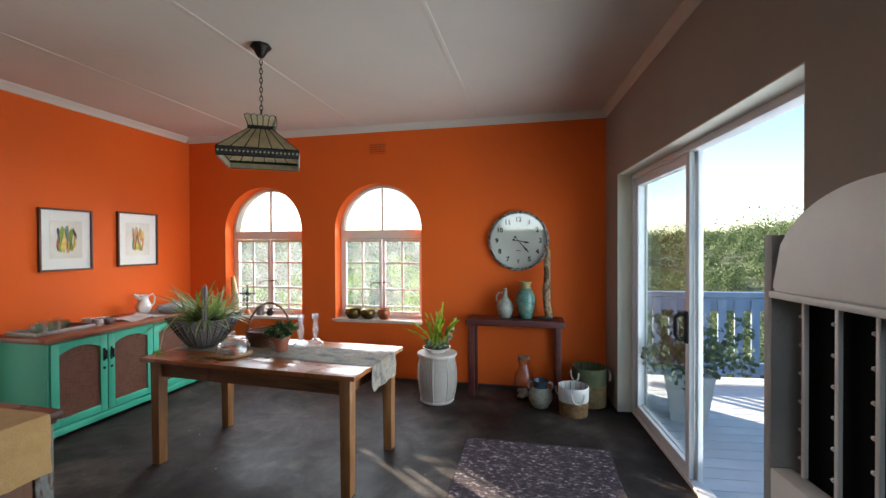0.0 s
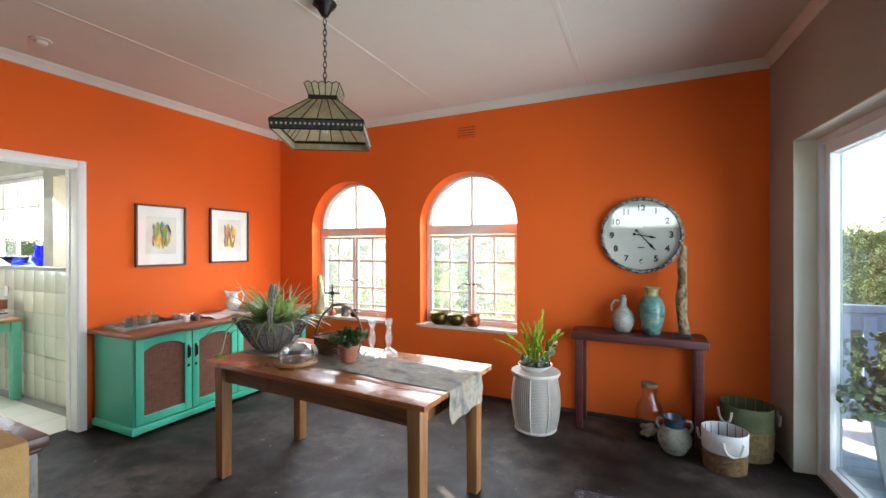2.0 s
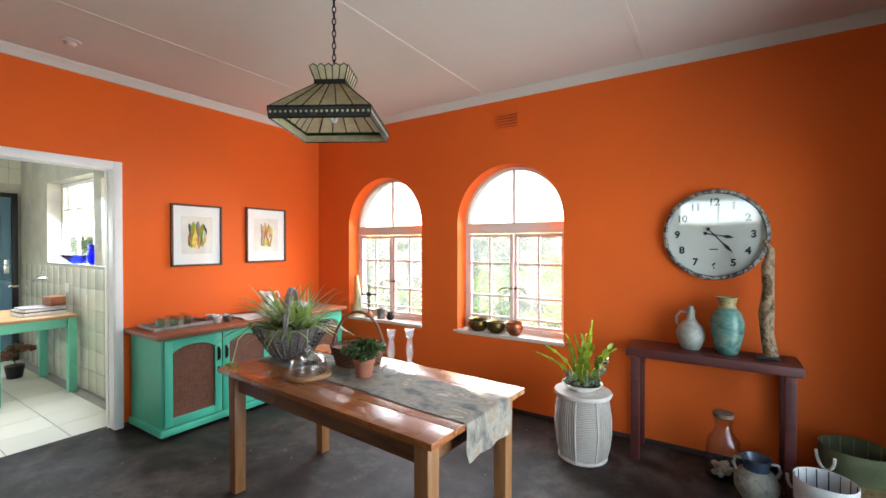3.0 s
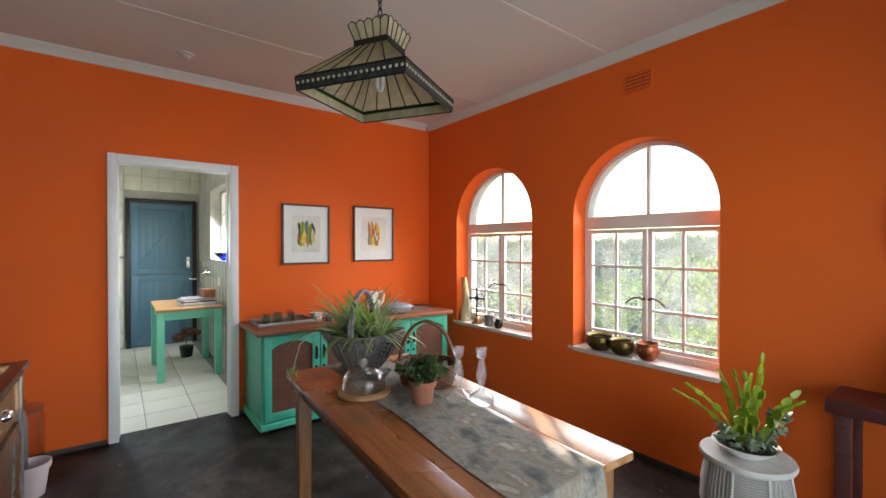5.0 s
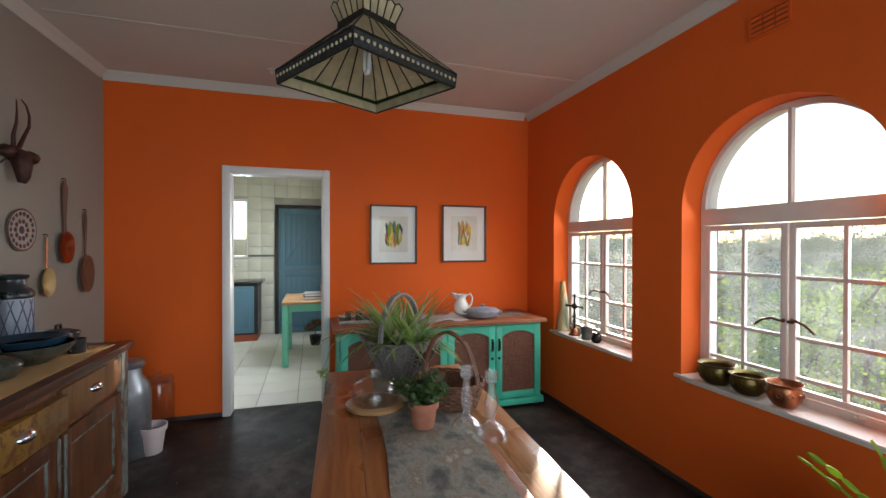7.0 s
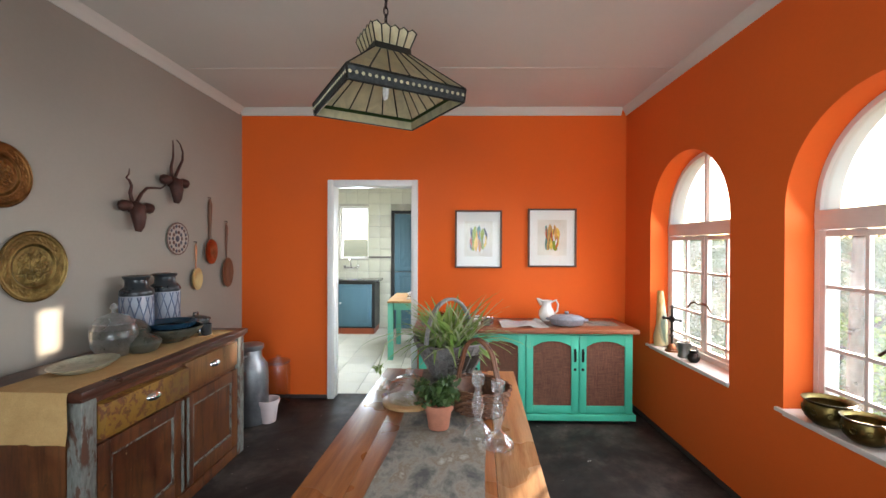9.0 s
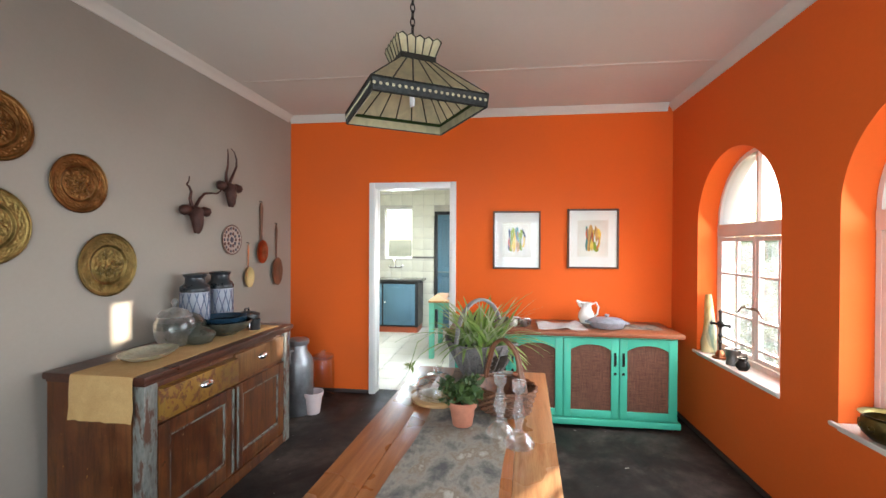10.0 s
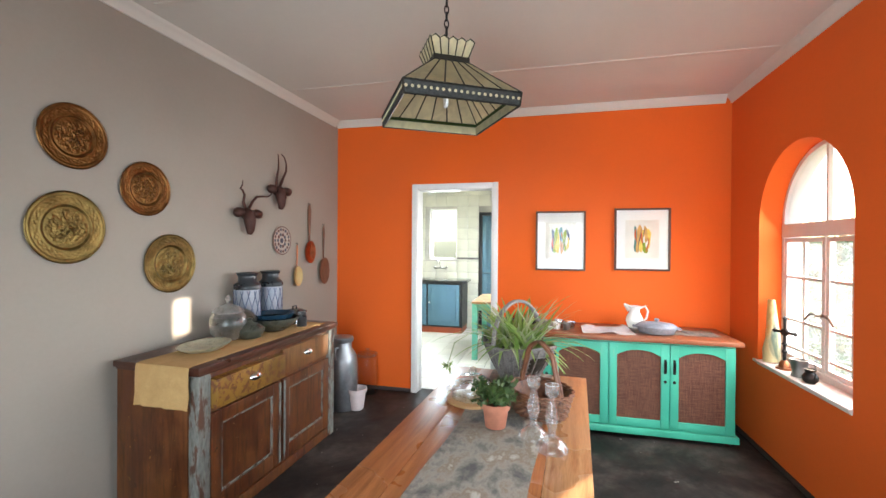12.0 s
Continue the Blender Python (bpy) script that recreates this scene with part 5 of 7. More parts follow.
part("stem", tube(nb(), [(0, 0, 0.23), (0, 0, 0.352)], 0.006), DARKMETAL, lamp)
for i in range(11):
    z = 0.362 + i * 0.0298
    pts = [(0.009 * math.cos(a), 0, z + 0.019 * math.sin(a)) for a in [2 * math.pi * j / 12 for j in range(12)]]
    bm = nb()
    tube(bm, pts, 0.0028, 6, closed=True)
    bmesh.ops.rotate(bm, verts=bm.verts[:], cent=(0, 0, z), matrix=Matrix.Rotation(i * math.pi / 2, 3, "Z"))
    part("chain_link", bm, DARKMETAL, lamp)
part("ceiling_rose", lathe(nb(), [(0.006, 0.685), (0.018, 0.69), (0.03, 0.71), (0.042, 0.735), (0.06, 0.748), (0.064, 0.758), (0.058, 0.7695)], 24, None, 1, 1, 0.05, 8), DARKMETAL, lamp, "dark fluted ceiling rose")

single("smoke_detector", lathe(nb(), [(0.012, -0.035), (0.03, -0.03), (0.035, -0.012), (0.055, -0.008), (0.058, 0.0)], 20), CEIL, pose(-3.54, 1.96, CZ - 0.001), "small white ceiling fitting", "ceiling fitting")

# ---- pictures ----
MAT_BOARD = plain("white_mat_board", (0.80, 0.79, 0.76), 0.7, var=0.03)
ART = [plain("art_%s" % n, c, 0.8, var=0.3, scale=30) for n, c in (("green", (0.25, 0.33, 0.03)), ("yellow", (0.75, 0.52, 0.10)), ("red", (0.55, 0.10, 0.03)), ("dark", (0.04, 0.06, 0.08)), ("ochre", (0.60, 0.33, 0.10)), ("teal", (0.10, 0.25, 0.22)))]


def picture(y0, y1, z0, z1, strokes, label):
    pc = thing("framed_picture", pose(WX, (y0 + y1) / 2, (z0 + z1) / 2, 0, 0, 90), label, "picture", "pair of framed pictures")
    w, h, f = (y1 - y0) / 2, (z1 - z0) / 2, 0.017
    bm = nb()
    for a in ((-w, -w + f, -h, h), (w - f, w, -h, h), (-w + f, w - f, -h, -h + f), (-w + f, w - f, h - f, h)):
        box(bm, a[0], a[1], -0.028, -0.002, a[2], a[3], 0.003)
    part("frame", bm, wood("dark_frame_wood", (0.06, 0.02, 0.01), (0.13, 0.05, 0.025), 0.4, "z"), pc)
    part("mat", box(nb(), -w + f, w - f, -0.010, -0.004, -h + f, h - f), MAT_BOARD, pc)
    part("paper", box(nb(), -w * 0.60, w * 0.60, -0.0115, -0.0101, -h * 0.60, h * 0.62), plain("art_paper", (0.72, 0.69, 0.62), 0.8), pc)
    for i, (mi, cx, z0, z1, wide, bend) in enumerate(strokes):
        bm = nb()
        k = 10
        left, right = [], []
        for q in range(k + 1):
            t = q / k
            x = cx + bend * math.sin(t * 3.6 + i * 1.3)
            z = z0 + (z1 - z0) * t
            ww = wide * (0.75 + 0.25 * math.sin(t * 7 + i * 2.1)) * min(1.0, 0.35 + 4 * t, 0.35 + 4 * (1 - t))
            left.append(((x - ww) * w, z * h))
            right.append(((x + ww) * w, z * h))
        prism(bm, left + right[::-1], -0.0116 - 0.0004 * (i + 1), -0.0112, "y")
        part("brush_stroke", bm, ART[mi], pc)
    g = nb()
    g.faces.new([g.verts.new(c) for c in ((-w + f, -0.02, -h + f), (w - f, -0.02, -h + f), (w - f, -0.02, h - f), (-w + f, -0.02, h - f))])
    part("glass", g, FRONT_GLASS, pc)
    return pc


picture(2.741, 3.189, 1.263, 1.816, [(3, -0.30, -0.36, 0.38, 0.09, 0.03), (0, -0.19, -0.40, 0.44, 0.10, -0.04), (2, -0.28, -0.30, 0.10, 0.035, 0.05), (1, -0.07, -0.42, 0.40, 0.09, 0.05), (5, 0.06, -0.20, 0.46, 0.08, -0.05), (4, 0.03, -0.44, 0.02, 0.09, 0.04), (2, 0.10, -0.10, 0.30, 0.03, 0.06), (0, 0.19, -0.36, 0.36, 0.09, 0.04), (3, 0.30, 0.0, 0.40, 0.05, -0.05), (1, 0.29, -0.28, 0.12, 0.05, 0.03), (3, -0.02, -0.30, 0.28, 0.016, 0.05), (3, 0.13, -0.38, 0.10, 0.014, -0.04)], "abstract green and yellow picture in a dark wooden frame")
picture(3.436, 3.898, 1.275, 1.833, [(5, -0.24, -0.40, 0.42, 0.08, 0.03), (4, -0.12, -0.42, 0.46, 0.10, -0.04), (2, -0.20, -0.10, 0.36, 0.035, 0.05), (1, 0.0, -0.40, 0.30, 0.09, 0.05), (2, 0.03, -0.30, 0.22, 0.04, -0.06), (4, 0.12, -0.10, 0.44, 0.09, 0.04), (0, 0.10, -0.44, -0.10, 0.10, 0.04), (1, 0.22, -0.30, 0.34, 0.07, -0.04), (3, -0.08, -0.36, 0.30, 0.014, 0.05), (2, 0.18, -0.38, 0.05, 0.03, 0.05), (3, 0.07, -0.20, 0.38, 0.013, -0.04)], "abstract ochre and red picture in a dark wooden frame")

# ---- clock ----
ck = thing("wall_clock", pose(0.003, NY - 0.001, 1.523), "large round wall clock with a worn grey rim", "clock")
part("case", lathe(nb(), [(0.285, 0.0), (0.305, 0.004), (0.306, 0.035), (0.298, 0.048), (0.285, 0.05), (0.280, 0.04), (0.279, 0.012)], 56, pose(0, 0, 0, 90), ends=(True, False)), chipped("worn_clock_rim", (0.34, 0.34, 0.32), (0.05, 0.05, 0.05), 0.5, 0.5, 40), ck, "chipped grey and black rim")
part("face", lathe(nb(), [(0.284, 0.012), (0.001, 0.0135)], 56, pose(0, 0, 0, 90), ends=(False, False)), plain("clock_face", (0.62, 0.62, 0.58), 0.6, var=0.06), ck)
NUM_INK = plain("black_ink", (0.01, 0.01, 0.01), 0.6, var=0.1)


def text_part(body, size, m, parent, name="numeral"):
    cu = bpy.data.curves.new(name, "FONT")
    cu.body, cu.size, cu.align_x, cu.align_y, cu.extrude, cu.offset = body, size, "CENTER", "CENTER", 0.0006, 0.0022
    tmp = new(name, cu)
    bpy.context.view_layer.update()
    me = bpy.data.meshes.new_from_object(tmp.evaluated_get(bpy.context.evaluated_depsgraph_get()))
    bpy.data.objects.remove(tmp)
    me.materials.append(NUM_INK)
    ob = new(name, me)
    ob.parent = parent
    ob.matrix_basis = m
    return ob


for k in range(1, 13):
    a = radians(90 - 30 * k)
    text_part(str(k), 0.066, pose(0.218 * math.cos(a), -0.0150, 0.218 * math.sin(a), 90), ck)
part("maker_mark", box(nb(), -0.025, 0.025, -0.0152, -0.0138, -0.102, -0.096), NUM_INK, ck)


def clock_pointer(name, ln, w, deg):
    bm = nb()
    o = [(-w * 0.4, -0.05), (w * 0.4, -0.05), (w * 0.45, ln * 0.45), (w * 1.5, ln * 0.68), (0.0, ln), (-w * 1.5, ln * 0.68), (-w * 0.45, ln * 0.45)]
    prism(bm, o, -0.0215, -0.0195, "y", Matrix.Rotation(radians(deg), 4, "Y"))
    lathe(bm, [(0.012, 0), (0.012, 0.003), (0.002, 0.0035)], 14, Matrix.Rotation(radians(deg), 4, "Y") @ pose(0, -0.0195, -0.05, 90))
    part(name, bm, NUM_INK, ck)


clock_pointer("hour_pointer", 0.115, 0.008, 101)
clock_pointer("minute_pointer", 0.165, 0.0075, 139)
part("glass", lathe(nb(), [(0.284, 0.034), (0.2, 0.0355), (0.001, 0.036)], 48, pose(0, 0, 0, 90), ends=(False, False)), CLOCK_GLASS, ck).visible_shadow = False

# ---- on and under the console table ----
STONEWARE = blotch("speckled_stoneware", [(0.24, 0.25, 0.22), (0.40, 0.40, 0.35)], 25, 0.4, bump=0.3)
TEAL = blotch("teal_glaze", [(0.05, 0.10, 0.085), (0.085, 0.22, 0.19), (0.24, 0.27, 0.20)], 9, 0.25, 8, (1, 1, 1.6), 0.2)
j = thing("ceramic_jug", pose(-0.125, 4.23, KZ, 0, 0, 0), "grey-green ceramic jug with a looped handle", "jug")
part("body", lathe(nb(), [(0.05, 0), (0.055, 0.004), (0.083, 0.07), (0.086, 0.11), (0.065, 0.16), (0.028, 0.195), (0.022, 0.23), (0.027, 0.262), (0.022, 0.262), (0.016, 0.22)], 28), STONEWARE, j)
part("handle", tube(nb(), [(-0.02, 0, 0.24), (-0.06, 0, 0.245), (-0.085, 0, 0.21), (-0.085, 0, 0.165), (-0.06, 0, 0.14)], 0.0075, 8), STONEWARE, j)
part("stopper", lathe(nb(), [(0.014, 0.26), (0.018, 0.27), (0.018, 0.285), (0.006, 0.29)], 14), STONEWARE, j)
v = thing("ceramic_vase", pose(0.078, 4.20, KZ), "tall teal glazed vase with a patterned collar", "vase")
part("body", lathe(nb(), [(0.055, 0), (0.06, 0.005), (0.075, 0.06), (0.093, 0.15), (0.093, 0.21), (0.075, 0.265), (0.05, 0.295)], 32), TEAL, v)
part("collar", lathe(nb(), [(0.05, 0.295), (0.046, 0.31), (0.05, 0.34), (0.062, 0.36), (0.054, 0.362), (0.042, 0.33)], 28), blotch("ochre_glaze", [(0.20, 0.13, 0.04), (0.38, 0.30, 0.12), (0.10, 0.16, 0.10)], 30, 0.35), v)
st = thing("driftwood_ornament", pose(0.28, 4.18, KZ), "upright piece of pale driftwood on a dark base", "ornament")
part("base", box(nb(), -0.06, 0.06, -0.05, 0.05, 0, 0.022, 0.004), BLACK, st)
part("driftwood", tube(nb(), [(0.02, 0, 0.02), (0.0, 0.005, 0.15), (-0.005, 0, 0.28), (0.005, 0.01, 0.42), (0.0, 0, 0.56), (0.015, 0.0, 0.66), (-0.02, -0.02, 0.72)], 0.04, 10, [0.04, 0.034, 0.042, 0.03, 0.034, 0.02, 0.008]), blotch("driftwood_grain", [(0.05, 0.028, 0.014), (0.20, 0.12, 0.06), (0.40, 0.28, 0.17), (0.07, 0.04, 0.02), (0.22, 0.14, 0.08)], 12, 0.85, 6, (1, 1, 0.6), 0.9, 80), st)
dj = thing("glass_demijohn", pose(0.06, 4.12, 0), "clear glass bottle with shells inside, standing on the floor", "bottle")
part("glass", lathe(nb(), [(0.08, 0), (0.092, 0.012), (0.095, 0.16), (0.085, 0.24), (0.05, 0.29), (0.045, 0.34), (0.055, 0.35), (0.055, 0.375)], 28), CLEAR, dj)
part("stopper", lathe(nb(), [(0.05, 0.376), (0.056, 0.38), (0.056, 0.405), (0.02, 0.41)], 18), blotch("cork", [(0.14, 0.08, 0.05), (0.25, 0.15, 0.09)], 30, 0.9), dj)
bm = nb()
rng = np.random.default_rng(2)
for i in range(26):
    a, r = rng.uniform(0, 6.28), rng.uniform(0, 0.062)
    lathe(bm, [(0.002, -0.014), (0.018, -0.006), (0.02, 0.004), (0.002, 0.016)], 8, pose(r * math.cos(a), r * math.sin(a), 0.025 + 0.03 * rng.uniform() * 2, *rng.uniform(0, 180, 3)))
tagged(part("shells", bm, blotch("shell", [(0.35, 0.27, 0.2), (0.55, 0.47, 0.38)], 20, 0.5), dj), kind="stuff")
ur = thing("pottery_jar", pose(0.215, 3.93, 0), "rough grey-green pottery jar with a dark glazed neck", "jar")
part("body", lathe(nb(), [(0.06, 0), (0.07, 0.006), (0.105, 0.07), (0.108, 0.11), (0.085, 0.165), (0.062, 0.18)], 28, None, 1, 1, 0.015, 7), blotch("rough_clay", [(0.12, 0.12, 0.095), (0.30, 0.29, 0.23), (0.20, 0.16, 0.11)], 16, 0.8, bump=1.0, fine=70), ur)
part("neck", lathe(nb(), [(0.062, 0.18), (0.058, 0.20), (0.072, 0.235), (0.078, 0.245), (0.068, 0.245), (0.05, 0.2)], 28), plain("dark_blue_glaze", (0.03, 0.05, 0.08), 0.2, var=0.3), ur)
for s in (-1, 1):
    part("handle", tube(nb(), [(s * 0.062, 0, 0.225), (s * 0.098, 0, 0.225), (s * 0.11, 0, 0.19), (s * 0.092, 0, 0.155)], 0.0085, 8), STONEWARE, ur)


def woven(prof, segs=40, rows=12, amp=0.004):
    """A basket side with over-and-under weave relief."""
    bm = nb()
    rings = []
    for k in range(rows * 2 + 1):
        t = k / (rows * 2)
        i = min(int(t * (len(prof) - 1)), len(prof) - 2)
        f = t * (len(prof) - 1) - i
        r, z = prof[i][0] * (1 - f) + prof[i + 1][0] * f, prof[i][1] * (1 - f) + prof[i + 1][1] * f
        rings.append([bm.verts.new(((r + amp * math.sin(j * math.pi / 2 + (k // 2) * math.pi) * (k % 2)) * math.cos(2 * math.pi * j / segs), (r + amp * math.sin(j * math.pi / 2 + (k // 2) * math.pi) * (k % 2)) * math.sin(2 * math.pi * j / segs), z)) for j in range(segs)])
    for a, b in zip(rings, rings[1:]):
        for q in range(segs):
            bm.faces.new((a[q], a[(q + 1) % segs], b[(q + 1) % segs], b[q])).smooth = True
    bm.faces.new(rings[0][::-1])
    bmesh.ops.solidify(bm, geom=bm.faces[:], thickness=0.006)
    return bm


STRAW = blotch("seagrass_weave", [(0.26, 0.17, 0.07), (0.44, 0.31, 0.15)], 30, 0.9, bump=0.8, fine=120)
JUTE = blotch("brown_jute", [(0.22, 0.12, 0.05), (0.38, 0.22, 0.10)], 30, 0.9, bump=0.8, fine=120)
OLIVE = blotch("olive_cloth", [(0.07, 0.08, 0.035), (0.11, 0.12, 0.055)], 8, 0.9, bump=0.4)
WHITE_CLOTH = blotch("white_cloth", [(0.48, 0.47, 0.45), (0.62, 0.61, 0.58)], 8, 0.9, bump=0.4)
ROPE = blotch("cotton_rope", [(0.5, 0.47, 0.4), (0.65, 0.62, 0.55)], 40, 0.9, bump=0.8)


def storage_basket(m, r, h, split, low, high, inner, label):
    b = thing("storage_basket", m, label, "basket", "baskets beside the sliding door")
    part("woven_base", woven([(r * 0.93, 0), (r * 0.97, split * 0.5), (r, split)], 44, 9), low, b)
    bm = nb()
    lathe(bm, [(r, split), (r * 1.01, (split + h) / 2), (r * 1.02, h), (r * 1.0, h + 0.004), (r * 0.98, h), (r * 0.96, split), (r * 0.9, 0.012), (0.001, 0.011)], 44, None, 1, 1, 0.012, 5)
    part("cloth_top", bm, high, b)
    bm = nb()
    for k in range(16):
        a = 2 * math.pi * k / 16
        tube(bm, [(r * 0.975 * math.cos(a), r * 0.975 * math.sin(a), h), (r * 0.94 * math.cos(a), r * 0.94 * math.sin(a), split)], 0.0025, 4)
    tagged(part("seams", bm, inner, b), kind="stuff")
    for s in (0, 1):
        a = radians(200 + 100 * s) if s == 0 else radians(-20)
        c, sn = math.cos(a), math.sin(a)
        pts = []
        for i in range(9):
            u = math.pi * i / 8
            off = (math.cos(u)) * 0.055
            drop = -math.sin(u) * 0.085
            pts.append((c * (r * 1.05 + 0.012) - sn * off, sn * (r * 1.05 + 0.012) + c * off, h - 0.03 + drop))
        part("rope_handle", tube(nb(), pts, 0.008, 7), ROPE, b)
    return b


storage_basket(pose(0.665, 4.11, 0, 0, 0, 15), 0.155, 0.345, 0.20, STRAW, OLIVE, STRAW, "tall round olive cloth and seagrass basket with rope handles")
storage_basket(pose(0.495, 3.83, 0, 0, 0, -60), 0.128, 0.245, 0.125, JUTE, WHITE_CLOTH, BLACK, "round white cloth and brown jute basket with rope handles")

# ---- plant stool ----
STOOL_W = plain("white_washed_rope", (0.50, 0.46, 0.41), 0.75, var=0.12, scale=12, bump=0.6, fine=60)
so = thing("drum_stool", pose(-0.75, 3.91, 0), "white barrel-shaped rope stool", "stool")
SR = [(0.15, 0.0), (0.175, 0.10), (0.19, 0.22), (0.185, 0.32), (0.165, 0.43)]


def stool_r(z):
    for (r0, z0), (r1, z1) in zip(SR, SR[1:]):
        if z <= z1:
            return r0 + (r1 - r0) * (z - z0) / (z1 - z0)
    return SR[-1][0]


part("seat", lathe(nb(), [(0.150, 0.425), (0.185, 0.43), (0.192, 0.445), (0.186, 0.458), (0.12, 0.462), (0.001, 0.462)], 40), STOOL_W, so)
part("base_ring", tube(nb(), [(0.152 * math.cos(t), 0.152 * math.sin(t), 0.012) for t in [2 * math.pi * i / 32 for i in range(32)]], 0.012, 8, closed=True), STOOL_W, so)
part("lining", lathe(nb(), [(r - 0.016, max(z, 0.004)) for r, z in SR], 32), plain("stool_lining", (0.40, 0.36, 0.31), 0.9), so)
for k in range(8):
    a = 2 * math.pi * k / 8
    part("rib", tube(nb(), [(stool_r(z) * math.cos(a), stool_r(z) * math.sin(a), z) for z in (0.01, 0.1, 0.2, 0.3, 0.4, 0.43)], 0.007, 6), STOOL_W, so)
bm = nb()
for i in range(36):
    z = 0.025 + i * 0.0112
    r = stool_r(z) - 0.004
    for k in range(0, 8, 2):
        tube(bm, [(r * math.cos(t), r * math.sin(t), z) for t in [2 * math.pi * (k + q / 6) / 8 for q in range(7)]], 0.0034, 4)
tagged(part("cord_weave", bm, STOOL_W, so, "fine horizontal cords"), kind="stuff")
bm = nb()
for k in range(1, 8, 2):
    for q in range(8):
        t = 2 * math.pi * (k + q / 8) / 8
        tube(bm, [((stool_r(z) - 0.004) * math.cos(t), (stool_r(z) - 0.004) * math.sin(t), z) for z in (0.02, 0.1, 0.2, 0.3, 0.4, 0.43)], 0.0034, 4)
tagged(part("cord_weave", bm, STOOL_W, so, "fine upright cords"), kind="stuff")

SOIL = blotch("potting_soil", [(0.02, 0.014, 0.01), (0.06, 0.045, 0.03)], 40, 0.95, bump=1.0)
CACTUS = leaf("cactus_stem_green", (0.16, 0.27, 0.02), (0.46, 0.56, 0.06), 12, 0.5, 0.35)
SUCC = leaf("grey_succulent", (0.10, 0.14, 0.08), (0.22, 0.27, 0.16), 12, 0.2)
pl = thing("potted_cactus", pose(-0.75, 3.90, 0.4625), "leafy epiphyte cactus in a white dish on the stool", "potted plant")
part("dish", lathe(nb(), [(0.07, 0), (0.075, 0.004), (0.115, 0.03), (0.135, 0.05), (0.128, 0.05), (0.105, 0.032), (0.02, 0.02)], 36), WHITE, pl)
part("soil", lathe(nb(), [(0.116, 0.040), (0.06, 0.05), (0.001, 0.055)], 24), SOIL, pl)
rng = np.random.default_rng(12)


def pad(bm, base, tip, w, th=0.004, notch=4):
    """A flat jointed cactus pad with a scalloped edge."""
    base, tip = Vector(base), Vector(tip)
    d = tip - base
    side = d.cross(Vector((rng.normal(), rng.normal(), rng.normal()))).normalized()
    n = d.cross(side).normalized()
    ring = []
    K = 9
    for s, order in ((1, range(K + 1)), (-1, range(K - 1, 0, -1))):
        for i in order:
            t = i / K
            ww = w * (math.sin(math.pi * min(1, 0.08 + t * 0.95)) ** 0.6) * (1 + 0.10 * math.cos(notch * 2 * math.pi * t))
            if i in (0, K):
                ww = w * 0.12
            ring.append(base + d * t + side * s * ww)
    a = [bm.verts.new(p + n * th) for p in ring]
    b = [bm.verts.new(p - n * th) for p in ring]
    bm.faces.new(a)
    bm.faces.new(b[::-1])
    for i in range(len(a)):
        bm.faces.new((a[i], b[i], b[(i + 1) % len(a)], a[(i + 1) % len(a)]))
    return side


def cactus_branch(x, y, lean, hgt, width, segs):
    p = Vector((x, y, 0.05))
    d = Vector((lean[0], lean[1], 1.0)).normalized()
    for i in range(segs):
        q = p + d * hgt / segs
        bm = nb()
        pad(bm, p, q, width * (1 - 0.1 * i))
        part("stem_pad", bm, CACTUS, pl)
        d = (d + Vector((lean[0] * 0.35 + rng.normal() * 0.12, lean[1] * 0.35 + rng.normal() * 0.12, 0))).normalized()
        p = q - d * 0.004
    return p, d


for x, y, lean, h, w, s in ((0.0, 0.0, (0.02, 0.0), 0.38, 0.022, 6), (0.015, 0.015, (0.06, 0.05), 0.33, 0.020, 5), (-0.02, 0.01, (-0.12, -0.05), 0.30, 0.020, 5), (-0.04, -0.01, (-0.30, -0.1), 0.30, 0.018, 5), (-0.05, 0.0, (-0.75, 0.0), 0.30, 0.014, 5), (-0.02, -0.03, (-0.05, -0.12), 0.24, 0.024, 4), (0.03, -0.02, (0.10, -0.1), 0.26, 0.024, 4), (0.05, 0.0, (0.40, -0.05), 0.30, 0.027, 4), (0.0, 0.04, (-0.08, 0.2), 0.30, 0.02, 5), (0.04, 0.03, (0.22, 0.2), 0.28, 0.024, 4), (-0.04, 0.03, (-0.25, 0.15), 0.25, 0.02, 4), (0.01, -0.03, (0.02, -0.15), 0.34, 0.018, 6), (0.02, 0.0, (0.0, 0.05), 0.30, 0.022, 5)):
    cactus_branch(x, y, lean, h * 1.22, w * 1.12, s + 2)
leaf_cloud("succulent_mat", [(0.09 * math.cos(a), 0.09 * math.sin(a), 0.06 + 0.02 * (i % 3)) for i, a in enumerate([2 * math.pi * k / 16 for k in range(16)])] + [(0.11, 0.02, 0.18), (0.12, 0.03, 0.15), (0.10, 0.0, 0.13)], [0.035] * 19, 14, 0.04, SUCC, 0.6, 4, pl, 0.22)
bm = nb()
tube(bm, [(0.07, 0.0, 0.05), (0.10, 0.005, 0.12), (0.125, 0.01, 0.20)], 0.005, 6)
part("stalk", bm, SUCC, pl)
for q in range(11):
    a = 2 * math.pi * q / 11
    bm = nb()
    pad(bm, (0.125 + 0.008 * math.cos(a), 0.01 + 0.008 * math.sin(a), 0.20), (0.125 + 0.05 * math.cos(a), 0.01 + 0.05 * math.sin(a), 0.215 + 0.02 * (q % 2)), 0.011, 0.002, 1)
    part("rosette_leaf", bm, SUCC, pl)

